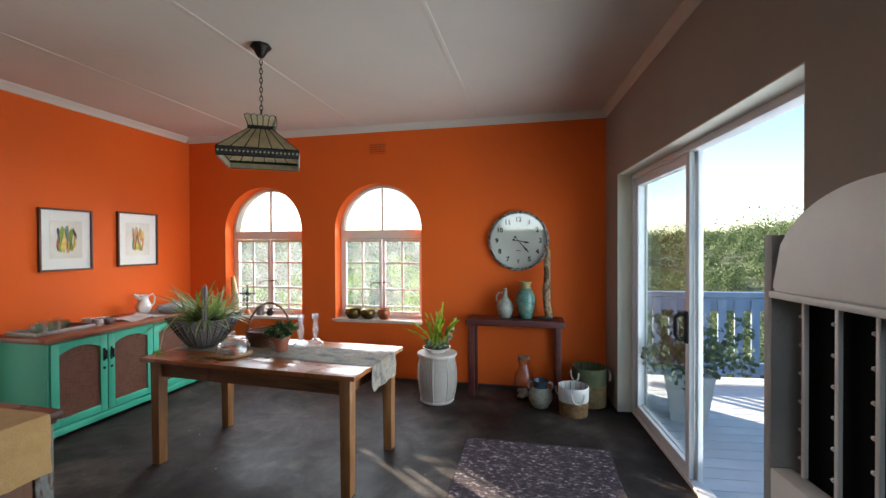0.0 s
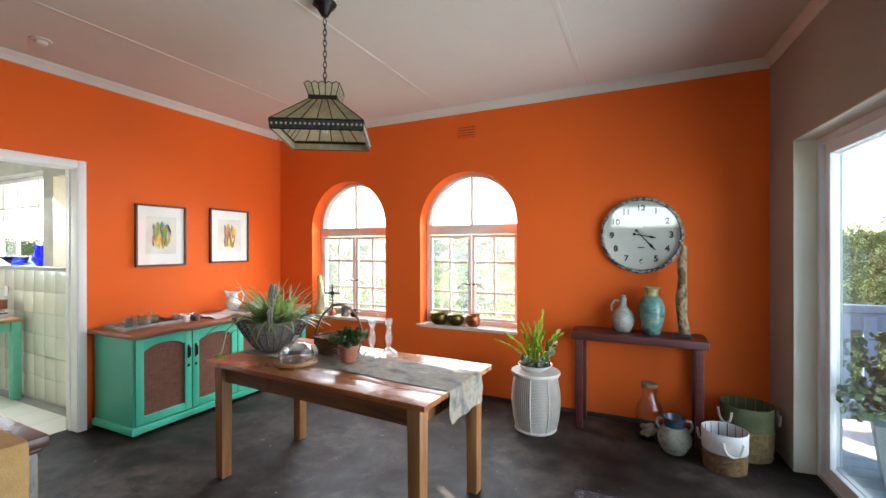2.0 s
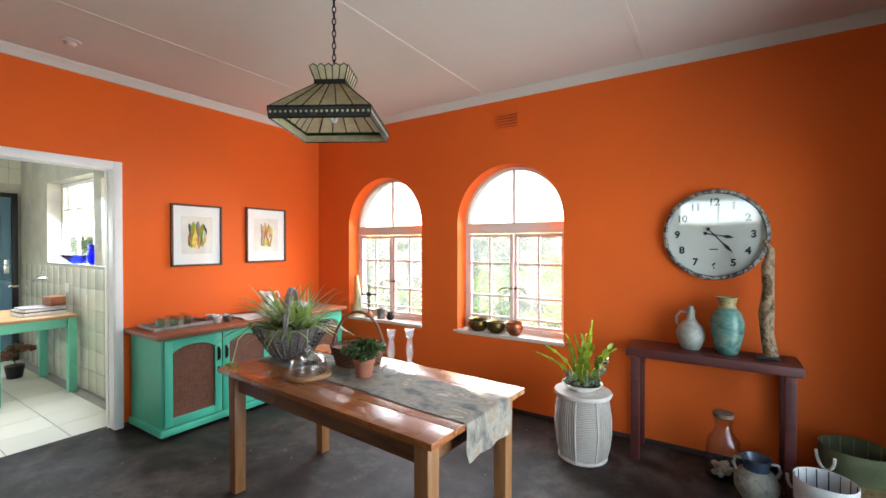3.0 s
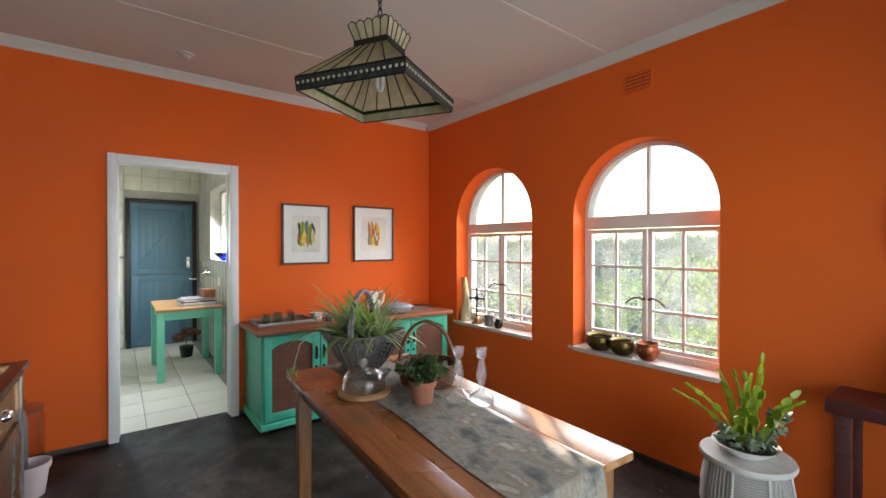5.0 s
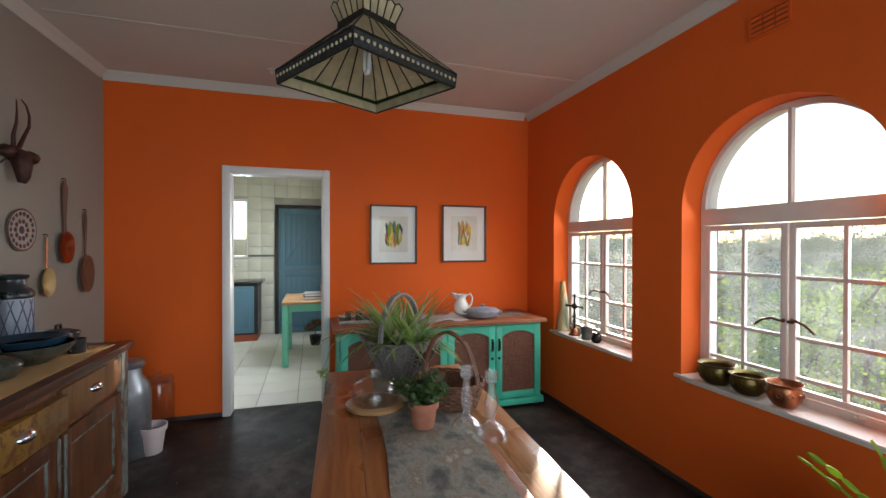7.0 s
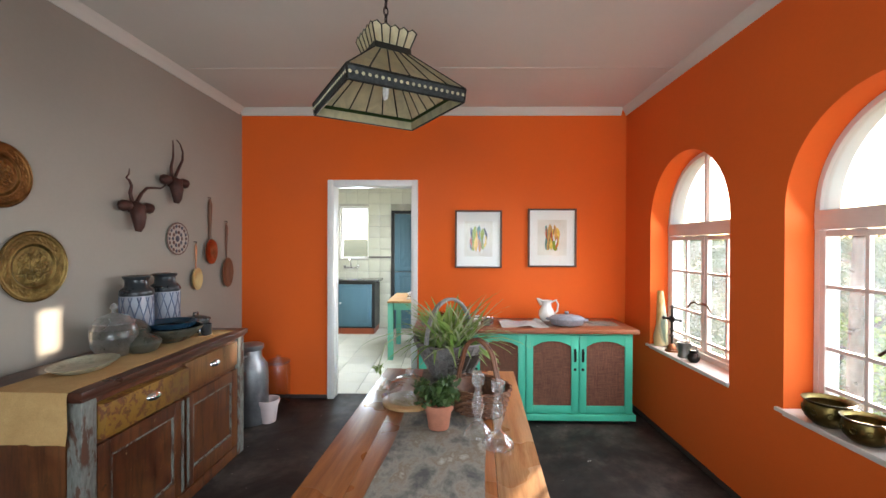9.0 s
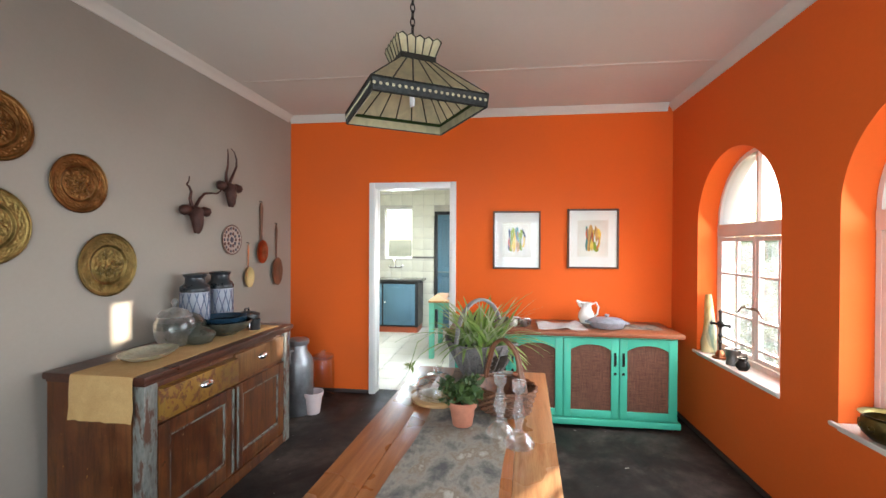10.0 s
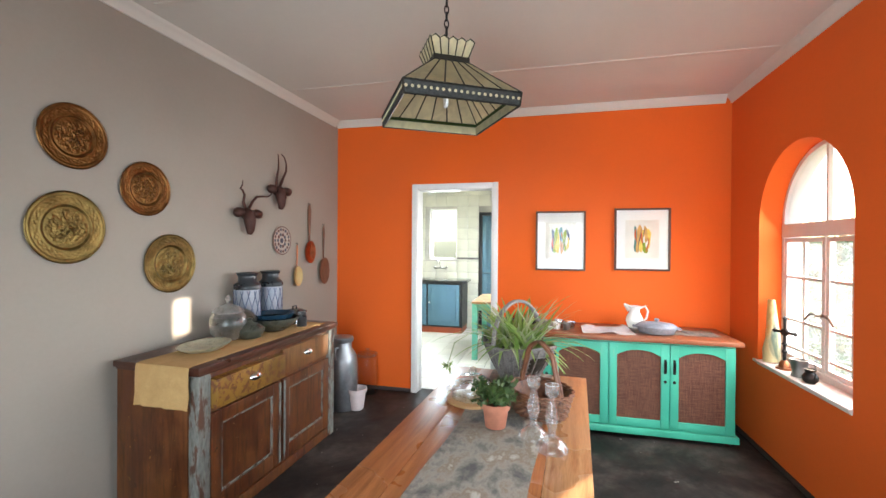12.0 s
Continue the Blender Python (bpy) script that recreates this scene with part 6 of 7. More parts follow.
# ---- rug ----
rug = thing("rug", pose(0.175, 2.39, 0), "faded plum and grey distressed rug on the cement floor", "rug")
bm = nb()
bmesh.ops.create_grid(bm, x_segments=40, y_segments=50, size=0.5)
for q in bm.verts:
    q.co = Vector((q.co.x * 1.03, q.co.y * 1.56, 0.007 + 0.0015 * noise.noise((q.co.x * 6, q.co.y * 6, 0))))
bmesh.ops.solidify(bm, geom=bm.faces[:], thickness=0.006)
part("woven_field", bm, RUG, rug)
bm = nb()
for a in ((-0.519, 0.519, -0.784, -0.775), (-0.519, 0.519, 0.775, 0.784), (-0.519, -0.511, -0.775, 0.775), (0.511, 0.519, -0.775, 0.775)):
    box(bm, a[0], a[1], a[2], a[3], 0.0, 0.009, 0.002)
part("border", bm, plain("dark_rug_edge", (0.02, 0.013, 0.016), 0.95), rug)


# ---- on the dining table ----
TT = TZ + 0.0005
TROT = -3.8


def on_table(x, y, rz=0.0, dz=0.0):
    return pose(x, y, TT + dz, 0, 0, rz)


rows = []                                          # runner, with a drop over the east end
prof = [(-0.79 + 0.0795 * i, 0.0) for i in range(20)] + [(0.755, 0.0), (0.79, 0.001), (0.803, -0.004), (0.808, -0.03), (0.811, -0.08), (0.808, -0.12), (0.815, -0.155)]
for k, (x, z) in enumerate(prof):
    row = []
    for q in range(15):
        y = -0.15 + (0.345 + 0.05 * max(0, x - 0.3)) * q / 14 - 0.02 * max(0, x) + 0.006 * math.sin(x * 9)
        lift = 0.0018 + 0.004 * max(0, noise.noise((x * 6, y * 9, 2.0))) if z > -0.002 else 0.0
        row.append((x + (0.006 * math.sin(q * 1.1 + k) if z < -0.05 else 0), y, z + lift))
    rows.append(row)
bm = sheet(rows, 0.0014)
single("table_runner", bm, RUNNER, pose(-1.612, 2.637, TT, 0, 0, TROT), "grey and beige leaf-print runner draped along the dining table", "table runner")
RUN = 0.0065

WICKER = blotch("grey_wicker", [(0.12, 0.105, 0.10), (0.26, 0.235, 0.22), (0.18, 0.155, 0.15)], 22, 0.85, bump=0.9, fine=90)
WICKER_B = blotch("brown_wicker", [(0.06, 0.02, 0.009), (0.17, 0.065, 0.026), (0.11, 0.038, 0.017)], 22, 0.6, bump=0.9, fine=90)
SPIDER = leaf("spider_plant_leaf", (0.14, 0.25, 0.04), (0.38, 0.50, 0.16), 14, 0.45, 0.4)
SPIDER_PALE = leaf("pale_leaf_stripe", (0.35, 0.40, 0.22), (0.5, 0.54, 0.34), 14, 0.4, 0.4)


def oval_basket(parent, material, base, top, h, rows, segs, flare=1.0, amp=0.004):
    """Stakes and weavers of an open oval basket."""
    for k in range(rows):
        t = k / (rows - 1)
        f = t ** flare
        ax, ay = base[0] + (top[0] - base[0]) * f, base[1] + (top[1] - base[1]) * f
        pts = []
        for q in range(segs):
            a = 2 * math.pi * q / segs
            w = amp * (1 if (q + k) % 2 else -1)
            pts.append(((ax + w) * math.cos(a), (ay + w) * math.sin(a), 0.006 + t * (h + 0.02 * top[2] * math.cos(a) ** 2)))
        part("weaver", tube(nb(), pts, h / rows * 0.62, 5, closed=True), material, parent)


sp = thing("spider_plant_basket", on_table(-2.255, 2.69, 40, RUN), "spider plant in a grey flared wicker basket with a tall handle", "potted plant")
oval_basket(sp, WICKER, (0.10, 0.08), (0.245, 0.165, 1.5), 0.185, 17, 44, 0.85)
for q in range(26):
    a = 2 * math.pi * q / 26
    pts = []
    for t in (0.0, 0.25, 0.5, 0.75, 1.0):
        g = t ** 0.85
        pts.append(((0.107 + 0.145 * g) * math.cos(a), (0.087 + 0.085 * g) * math.sin(a), 0.006 + t * (0.185 + 0.03 * math.cos(a) ** 2)))
    part("stake", tube(nb(), pts, 0.0055, 5), WICKER, sp)
part("lining", lathe(nb(), [(0.07, 0.004), (0.10, 0.01), (0.17, 0.09), (0.215, 0.165), (0.001, 0.17)], 32, None, 1.05, 0.7), SOIL, sp)
bm = nb()
for o in (-0.008, 0.008):
    tube(bm, [(o, 0.165 * math.cos(t), 0.15 + 0.285 * math.sin(t) ** 0.8) for t in [math.pi * i / 18 for i in range(19)]], 0.009, 7)
part("handle", bm, WICKER, sp, "tall arched wicker handle")
rng = np.random.default_rng(21)
for mat_, nn, w0, seed in ((SPIDER, 165, 0.0095, 0), (SPIDER_PALE, 75, 0.0065, 1)):
    bm = nb()
    for i in range(nn):
        a = rng.uniform(0, 2 * math.pi)
        ln = rng.uniform(0.20, 0.46)
        up = rng.uniform(0.5, 1.8)
        p = Vector((rng.normal() * 0.06, rng.normal() * 0.045, 0.16))
        d = Vector((math.cos(a) * 1.15, math.sin(a) * 0.9, up)).normalized()
        side = d.cross(Vector((0, 0, 1))).normalized()
        K = 8
        prev = None
        for k in range(K + 1):
            t = k / K
            w = w0 * (1 - t) ** 0.6 * (0.6 + 0.8 * min(1, t * 4))
            v1, v2 = bm.verts.new(p + side * w), bm.verts.new(p - side * w)
            if prev:
                bm.faces.new((prev[0], prev[1], v2, v1))
            prev = (v1, v2)
            p = p + d * ln / K
            d = (d + Vector((0, 0, -0.20 * (1.1 - up * 0.35)))).normalized()
            if p.z < 0.02 and math.hypot(p.x, p.y) < 0.3:
                p.z = 0.02
    tagged(part("leaves", bm, mat_, sp, "arching green and cream leaves"), kind="stuff")
bm = nb()
tube(bm, [(-0.08, -0.06, 0.2), (-0.17, -0.19, 0.25), (-0.23, -0.28, 0.18), (-0.25, -0.31, 0.06)], 0.003, 5)
part("runner_stem", bm, SPIDER_PALE, sp)
leaf_cloud("plantlet", [(-0.25, -0.31, 0.045)], [0.03], 16, 0.05, SPIDER, 0.8, 5, sp, 0.12)
gd = thing("glass_dish", on_table(-2.03, 2.66, 0, RUN), "low clear glass dish on the runner", "dish")
part("dish", lathe(nb(), [(0.05, 0), (0.055, 0.003), (0.075, 0.035), (0.072, 0.035), (0.05, 0.007), (0.001, 0.006)], 28), CLEAR, gd)

bb = thing("wicker_basket", on_table(-1.80, 2.82, 33, 0.001), "round brown wicker basket with a hooped handle", "basket")
oval_basket(bb, WICKER_B, (0.125, 0.105), (0.16, 0.13, 0), 0.105, 10, 40, 1.0, amp=0.005)
part("lining", lathe(nb(), [(0.112, 0.014), (0.12, 0.05), (0.148, 0.10), (0.142, 0.10), (0.112, 0.05), (0.10, 0.02), (0.001, 0.018)], 36, None, 1.0, 0.82, ends=(False, True)), WICKER_B, bb)
part("base", lathe(nb(), [(0.115, 0.0), (0.12, 0.004), (0.12, 0.012), (0.001, 0.013)], 32, None, 1.0, 0.85), WICKER_B, bb)
bm = nb()
for o in (-0.006, 0.006):
    tube(bm, [(0.155 * math.cos(t), o + 0.004 * math.sin(8 * t), 0.06 + 0.255 * math.sin(t)) for t in [math.pi * i / 24 for i in range(25)]], 0.0075, 7)
part("handle", bm, WICKER_B, bb, "hooped twisted handle")

TERRA = plain("terracotta", (0.36, 0.13, 0.075), 0.8, var=0.2, scale=14, bump=0.4)
HERB = leaf("small_dark_leaf", (0.02, 0.045, 0.012), (0.075, 0.12, 0.03), 20, 0.25)
hp = thing("potted_herb", on_table(-1.585, 2.645, 0, RUN), "small leafy plant in a terracotta pot", "potted plant")
part("pot", lathe(nb(), [(0.04, 0), (0.042, 0.003), (0.052, 0.075), (0.059, 0.076), (0.061, 0.10), (0.054, 0.10), (0.05, 0.08), (0.01, 0.078)], 28), TERRA, hp)
rng = np.random.default_rng(31)
bm = nb()
cs = []
for i in range(24):
    a, ln = rng.uniform(0, 6.28), rng.uniform(0.05, 0.12)
    e = Vector((math.cos(a) * ln * 0.8, math.sin(a) * ln * 0.8, 0.09 + rng.uniform(0.01, 0.09)))
    tube(bm, [(0, 0, 0.08), (e.x * 0.5, e.y * 0.5, e.z * 0.75 + 0.03), e], 0.0015, 4)
    cs += [tuple(e), (e.x * 0.6, e.y * 0.6, e.z * 0.8 + 0.02)]
part("stems", bm, HERB, hp)
leaf_cloud("leaves", cs, [0.028] * len(cs), 12, 0.026, HERB, 0.9, 6, hp)

cd = thing("cheese_dome", on_table(-1.865, 2.50, 0, 0.0), "clear glass dome on a round wooden board", "cheese dome")
part("board", lathe(nb(), [(0.115, 0), (0.125, 0.004), (0.125, 0.016), (0.118, 0.02), (0.001, 0.02)], 36), PINE, cd)
part("dome", lathe(nb(), [(0.10, 0.0215), (0.101, 0.06), (0.088, 0.10), (0.05, 0.122), (0.012, 0.126)], 32), CLEAR, cd)
part("knob", lathe(nb(), [(0.01, 0.126), (0.012, 0.134), (0.02, 0.146), (0.018, 0.16), (0.004, 0.166)], 16), CRYSTAL, cd)

cnd = thing("glass_candlestick", on_table(-1.525, 2.80, 0, 0.0), "tall clear cut-glass candlestick", "candlestick", "pair of glass candlesticks")
part("base", lathe(nb(), [(0.057, 0), (0.058, 0.008), (0.05, 0.024), (0.032, 0.042), (0.016, 0.052)], 32, None, 1, 1, 0.035, 16), CRYSTAL, cnd)
part("stem", lathe(nb(), [(0.016, 0.052), (0.013, 0.075), (0.021, 0.10), (0.026, 0.12), (0.018, 0.155), (0.012, 0.185), (0.014, 0.195)], 8), CRYSTAL, cnd)
part("cup", lathe(nb(), [(0.014, 0.195), (0.024, 0.205), (0.026, 0.24), (0.022, 0.24), (0.018, 0.21), (0.002, 0.206)], 16), CRYSTAL, cnd)
copy_thing(cnd, on_table(-1.445, 2.868, 20, 0.0))

# ---- on the green cabinet ----
CT = 0.7905
tray = thing("serving_tray", pose(-3.69, 2.67, CT), "dark wooden tray holding glasses and jars", "tray")
part("tray_bed", box(nb(), -0.15, 0.15, -0.22, 0.22, 0.0, 0.008, 0.002), SIDE_TOP, tray)
bm = nb()
for a in ((-0.155, -0.145, -0.225, 0.225), (0.145, 0.155, -0.225, 0.225), (-0.145, 0.145, -0.225, -0.215), (-0.145, 0.145, 0.215, 0.225)):
    box(bm, a[0], a[1], a[2], a[3], 0.0, 0.028, 0.003)
part("rim", bm, PEWTER, tray)


def tumbler(x, y, z, r, h, material, label, name="glass_tumbler"):
    single(name, lathe(nb(), [(r * 0.85, 0), (r * 0.9, 0.004), (r, h), (r * 0.93, h), (r * 0.82, 0.008), (0.001, 0.007)], 20), material, pose(x, y, z), label, "glass", "glassware on the tray")


G_GREEN = glass("greenish_glass", (0.80, 0.88, 0.80), 0.05, 1.3, 2.2)
for x, y, r, h, mt in ((-3.62, 2.57, 0.03, 0.08, G_GREEN), (-3.70, 2.60, 0.032, 0.07, CLEAR), (-3.60, 2.66, 0.034, 0.09, G_GREEN), (-3.74, 2.68, 0.03, 0.08, CLEAR), (-3.64, 2.78, 0.03, 0.075, G_GREEN), (-3.75, 2.80, 0.032, 0.085, CLEAR)):
    tumbler(x, y - 0.05, CT + 0.0085, r, h, mt, "small greenish glass tumbler on the tray" if mt is G_GREEN else "small clear glass tumbler on the tray")
for i, (x, y) in enumerate(((-3.55, 2.98), (-3.63, 3.02), (-3.53, 3.06), (-3.70, 3.0), (-3.62, 3.1))):
    cp = thing("cup", pose(x, y - 0.05, CT, 0, 0, 40 * i), "white and steel cup on the cabinet", "cup", "cups on the cabinet")
    part("body", lathe(nb(), [(0.026, 0), (0.028, 0.003), (0.034, 0.055), (0.031, 0.055), (0.025, 0.006), (0.001, 0.005)], 20), (WHITE, CHROME, PEWTER)[i % 3], cp)
    part("handle", tube(nb(), [(0.032, 0, 0.045), (0.05, 0, 0.042), (0.052, 0, 0.022), (0.03, 0, 0.014)], 0.004, 6), (WHITE, CHROME, PEWTER)[i % 3], cp)
rows = []
for k in range(19):
    rows.append([(-0.16 + 0.32 * q / 8 + 0.01 * math.sin(k), -0.2 + 0.4 * k / 18, 0.003 + 0.028 * max(0, 0.55 * math.sin(k * 0.5 + 0.4 * q) + 0.6 * noise.noise((k * 0.35, q * 0.4, 1)))) for q in range(9)])
bm = sheet(rows, 0.004)
single("folded_cloth", bm, WHITE_CLOTH, pose(-3.60, 3.33, CT), "rumpled white napkins lying on the cabinet", "cloth")
rows = []
for k in range(15):
    rows.append([(-0.13 + 0.26 * q / 6, -0.36 + 0.72 * k / 14, 0.0012 + 0.003 * max(0, noise.noise((k * 0.5, q * 0.6, 5)))) for q in range(7)])
bm = sheet(rows, 0.0013)
single("cabinet_runner", bm, RUNNER, pose(-3.66, 3.80, CT), "grey printed cloth runner on the cabinet top", "table runner")
cj = thing("cream_jug", pose(-3.78, 3.58, CT + 0.003, 0, 0, 70), "white china jug with a curled handle and spout", "jug")
part("body", lathe(nb(), [(0.045, 0), (0.05, 0.004), (0.07, 0.05), (0.068, 0.085), (0.045, 0.13), (0.042, 0.155), (0.055, 0.185), (0.05, 0.185), (0.036, 0.15), (0.04, 0.13)], 28, None, 1, 1, 0.02, 10), plain("white_china", (0.78, 0.76, 0.70), 0.2, coat=0.3), cj)
part("spout", tube(nb(), [(-0.035, 0, 0.15), (-0.06, 0, 0.178), (-0.085, 0, 0.20)], 0.02, 8, [0.03, 0.022, 0.008]), plain("white_china_spout", (0.78, 0.76, 0.70), 0.2), cj)
part("handle", tube(nb(), [(0.045, 0, 0.17), (0.085, 0, 0.19), (0.105, 0, 0.15), (0.095, 0, 0.09), (0.062, 0, 0.05)], 0.009, 8), plain("white_china_handle", (0.78, 0.76, 0.70), 0.2), cj)
BLUEGREY = blotch("blue_grey_stoneware", [(0.20, 0.21, 0.24), (0.33, 0.34, 0.37)], 18, 0.5, bump=0.3)
tu = thing("lidded_dish", pose(-3.54, 3.70, CT + 0.006, 0, 0, 80), "oval blue-grey stoneware dish with a lid", "dish")
part("body", lathe(nb(), [(0.09, 0), (0.11, 0.006), (0.125, 0.04), (0.13, 0.055)], 32, None, 1.15, 0.85), BLUEGREY, tu)
part("lid", lathe(nb(), [(0.133, 0.056), (0.132, 0.062), (0.10, 0.082), (0.04, 0.092), (0.001, 0.093)], 32, None, 1.15, 0.85), BLUEGREY, tu)
part("knob", lathe(nb(), [(0.012, 0.092), (0.012, 0.1), (0.02, 0.108), (0.015, 0.118), (0.002, 0.119)], 14), BLUEGREY, tu)
for s in (-1, 1):
    part("handle", tube(nb(), [(s * 0.14, -0.03, 0.045), (s * 0.17, -0.02, 0.05), (s * 0.17, 0.02, 0.05), (s * 0.14, 0.03, 0.045)], 0.008, 6), BLUEGREY, tu)

# ---- on the window sills ----
for x, r, h, c, lb in ((-1.835, 0.098, 0.115, BRASS_OLD, "round brass bowl with embossed rings on the sill"), (-1.655, 0.088, 0.105, BRASS_OLD, "round dark brass bowl on the sill"), (-1.475, 0.076, 0.115, COPPER_OLD, "reddish copper pot with a flared lip on the sill")):
    bo = thing("metal_bowl", pose(x, 4.42, SILL_Z + 0.0005), lb, "bowl", "metal bowls on the window sill")
    part("body", lathe(nb(), [(r * 0.5, 0), (r * 0.58, 0.004), (r * 0.86, h * 0.28), (r * 0.95, h * 0.55), (r * 0.88, h * 0.82), (r * 0.86, h * 0.88), (r, h), (r * 0.96, h), (r * 0.8, h * 0.86), (r * 0.85, h * 0.5), (r * 0.5, 0.012), (0.001, 0.01)], 32), c, bo)
    for k in range(10):
        a = 2 * math.pi * k / 10
        part("embossed_ring", tube(nb(), [(r * 0.955 * math.cos(a) - 0.011 * math.sin(a) * math.cos(t), r * 0.955 * math.sin(a) + 0.011 * math.cos(a) * math.cos(t), h * 0.56 + 0.011 * math.sin(t)) for t in [2 * math.pi * i / 10 for i in range(10)]], 0.0028, 5, closed=True), c, bo)
hn = single("striped_horn_vase", tube(nb(), [(0.0, 0, 0.0), (-0.01, 0, 0.08), (0.012, 0, 0.17), (0.0, 0, 0.27), (-0.012, 0, 0.37), (-0.02, 0, 0.45)], 0.05, 14, [0.055, 0.055, 0.046, 0.036, 0.03, 0.022]), blotch("swirled_glaze", [(0.08, 0.10, 0.06), (0.55, 0.33, 0.10), (0.65, 0.52, 0.28), (0.14, 0.18, 0.12)], 5, 0.35, 3, (1, 1, 0.5), 0.1), pose(-3.38, 4.43, SILL_Z + 0.0005), "tall wavy vase with swirled ochre and green stripes", "vase")
cr = thing("iron_cross", pose(-3.195, 4.42, SILL_Z + 0.0005, 0, 0, 20), "ornate dark iron cross on a stepped base", "cross ornament")
part("base", lathe(nb(), [(0.05, 0), (0.05, 0.014), (0.034, 0.016), (0.03, 0.04), (0.014, 0.06)], 16), COPPER_OLD, cr)
bm = nb()
tube(bm, [(0, 0, 0.05), (0, 0, 0.34)], 0.009, 8)
for z in (0.12, 0.17):
    lathe(bm, [(0.009, z - 0.012), (0.018, z), (0.009, z + 0.012)], 10)
tube(bm, [(-0.075, 0, 0.25), (0.075, 0, 0.25)], 0.009, 8)
for p in ((-0.078, 0, 0.25), (0.078, 0, 0.25), (0, 0, 0.345)):
    lathe(bm, [(0.002, -0.016), (0.016, 0), (0.002, 0.016)], 8, Matrix.Translation(p))
lathe(bm, [(0.026, -0.006), (0.026, 0.006)], 14, pose(0, 0, 0.25, 90))
part("crucifix", bm, DARKMETAL, cr)
mg = thing("pewter_mug", pose(-3.02, 4.42, SILL_Z + 0.0005, 0, 0, 60), "dull grey pewter mug on the sill", "mug")
part("body", lathe(nb(), [(0.042, 0), (0.045, 0.004), (0.04, 0.03), (0.046, 0.10), (0.05, 0.11), (0.046, 0.11), (0.04, 0.09), (0.03, 0.012), (0.001, 0.01)], 24), PEWTER, mg)
part("handle", tube(nb(), [(0.044, 0, 0.09), (0.075, 0, 0.088), (0.08, 0, 0.05), (0.042, 0, 0.03)], 0.006, 7), PEWTER, mg)
sj = thing("iron_jug", pose(-2.885, 4.41, SILL_Z + 0.0005), "small dark metal jug", "jug")
part("body", lathe(nb(), [(0.025, 0), (0.04, 0.02), (0.042, 0.04), (0.024, 0.065), (0.032, 0.085), (0.028, 0.085), (0.018, 0.065)], 20), DARKMETAL, sj)
part("handle", tube(nb(), [(0.03, 0, 0.075), (0.052, 0, 0.07), (0.045, 0, 0.03)], 0.004, 6), DARKMETAL, sj)

# ---- on the sideboard ----
ST = 0.8755
RT = 0.8805
ENAMEL = plain("dark_enamel", (0.022, 0.026, 0.03), 0.3, var=0.3, scale=12)
can = thing("milk_can", pose(-2.44, 0.775, ST), "small milk can with blue lattice print and dark collar", "canister", "pair of printed milk cans")
part("body", lathe(nb(), [(0.082, 0), (0.085, 0.004), (0.086, 0.285), (0.082, 0.30)], 36), plain("pale_blue_grey_enamel", (0.29, 0.31, 0.36), 0.4, var=0.08), can)
bm = nb()
for k in range(12):
    for s in (-1, 1):
        tube(bm, [(0.0858 * math.cos(2 * math.pi * k / 12 + s * 3.2 * z), 0.0858 * math.sin(2 * math.pi * k / 12 + s * 3.2 * z), z) for z in [0.012 + 0.27 * i / 18 for i in range(19)]], 0.0036, 4)
part("lattice_print", bm, plain("slate_blue_print", (0.10, 0.13, 0.21), 0.4), can, "blue crossing lines")
part("collar", lathe(nb(), [(0.089, 0.29), (0.092, 0.30), (0.088, 0.325), (0.062, 0.345), (0.06, 0.385)], 32), ENAMEL, can)
part("lid", lathe(nb(), [(0.064, 0.385), (0.072, 0.395), (0.074, 0.405), (0.066, 0.408), (0.05, 0.400), (0.001, 0.400)], 28), ENAMEL, can)
for s in (-1, 1):
    part("handle", tube(nb(), [(s * 0.088, -0.02, 0.315), (s * 0.112, -0.016, 0.325), (s * 0.112, 0.016, 0.325), (s * 0.088, 0.02, 0.315)], 0.006, 6), ENAMEL, can)
copy_thing(can, pose(-2.70, 0.775, ST, 0, 0, 14))
JAR_GLASS = dusty_glass("pressed_glass", 0.22, 0.42, glass("pressed_glass", (0.94, 0.95, 0.95), 0.06, 1.3, 1.6), 30)
gj = thing("glass_jar", pose(-2.12, 0.89, RT), "ribbed clear glass jar with a lid", "jar")
part("body", lathe(nb(), [(0.06, 0), (0.07, 0.006), (0.098, 0.05), (0.105, 0.10), (0.10, 0.15), (0.086, 0.17)], 40, None, 1, 1, 0.02, 20), JAR_GLASS, gj)
part("band", lathe(nb(), [(0.1005, 0.10), (0.1065, 0.105), (0.105, 0.14), (0.0995, 0.145)], 40), glass("frosted_glass", (0.72, 0.74, 0.72), 0.3), gj)
part("lid", lathe(nb(), [(0.092, 0.171), (0.094, 0.178), (0.07, 0.205), (0.03, 0.22), (0.012, 0.228)], 36), JAR_GLASS, gj)
part("knob", lathe(nb(), [(0.012, 0.228), (0.01, 0.24), (0.02, 0.255), (0.012, 0.272), (0.002, 0.28)], 16), JAR_GLASS, gj)
dsh = single("oval_dish", lathe(nb(), [(0.10, 0), (0.11, 0.004), (0.14, 0.02), (0.155, 0.03), (0.15, 0.032), (0.125, 0.018), (0.10, 0.010), (0.001, 0.009)], 40, None, 1.12, 0.8), blotch("cream_glaze_dish", [(0.32, 0.29, 0.19), (0.50, 0.46, 0.33), (0.25, 0.26, 0.17)], 12, 0.3, bump=0.2), pose(-1.875, 0.945, RT, 0, 0, 10), "oval cream and green glazed dish on the mustard runner", "dish")
OLIVE_GLAZE = plain("dark_olive_glaze", (0.06, 0.06, 0.045), 0.3, var=0.35, scale=14)
ld = thing("lidded_bowl", pose(-2.20, 0.985, RT), "small dark olive lidded stoneware bowl", "bowl")
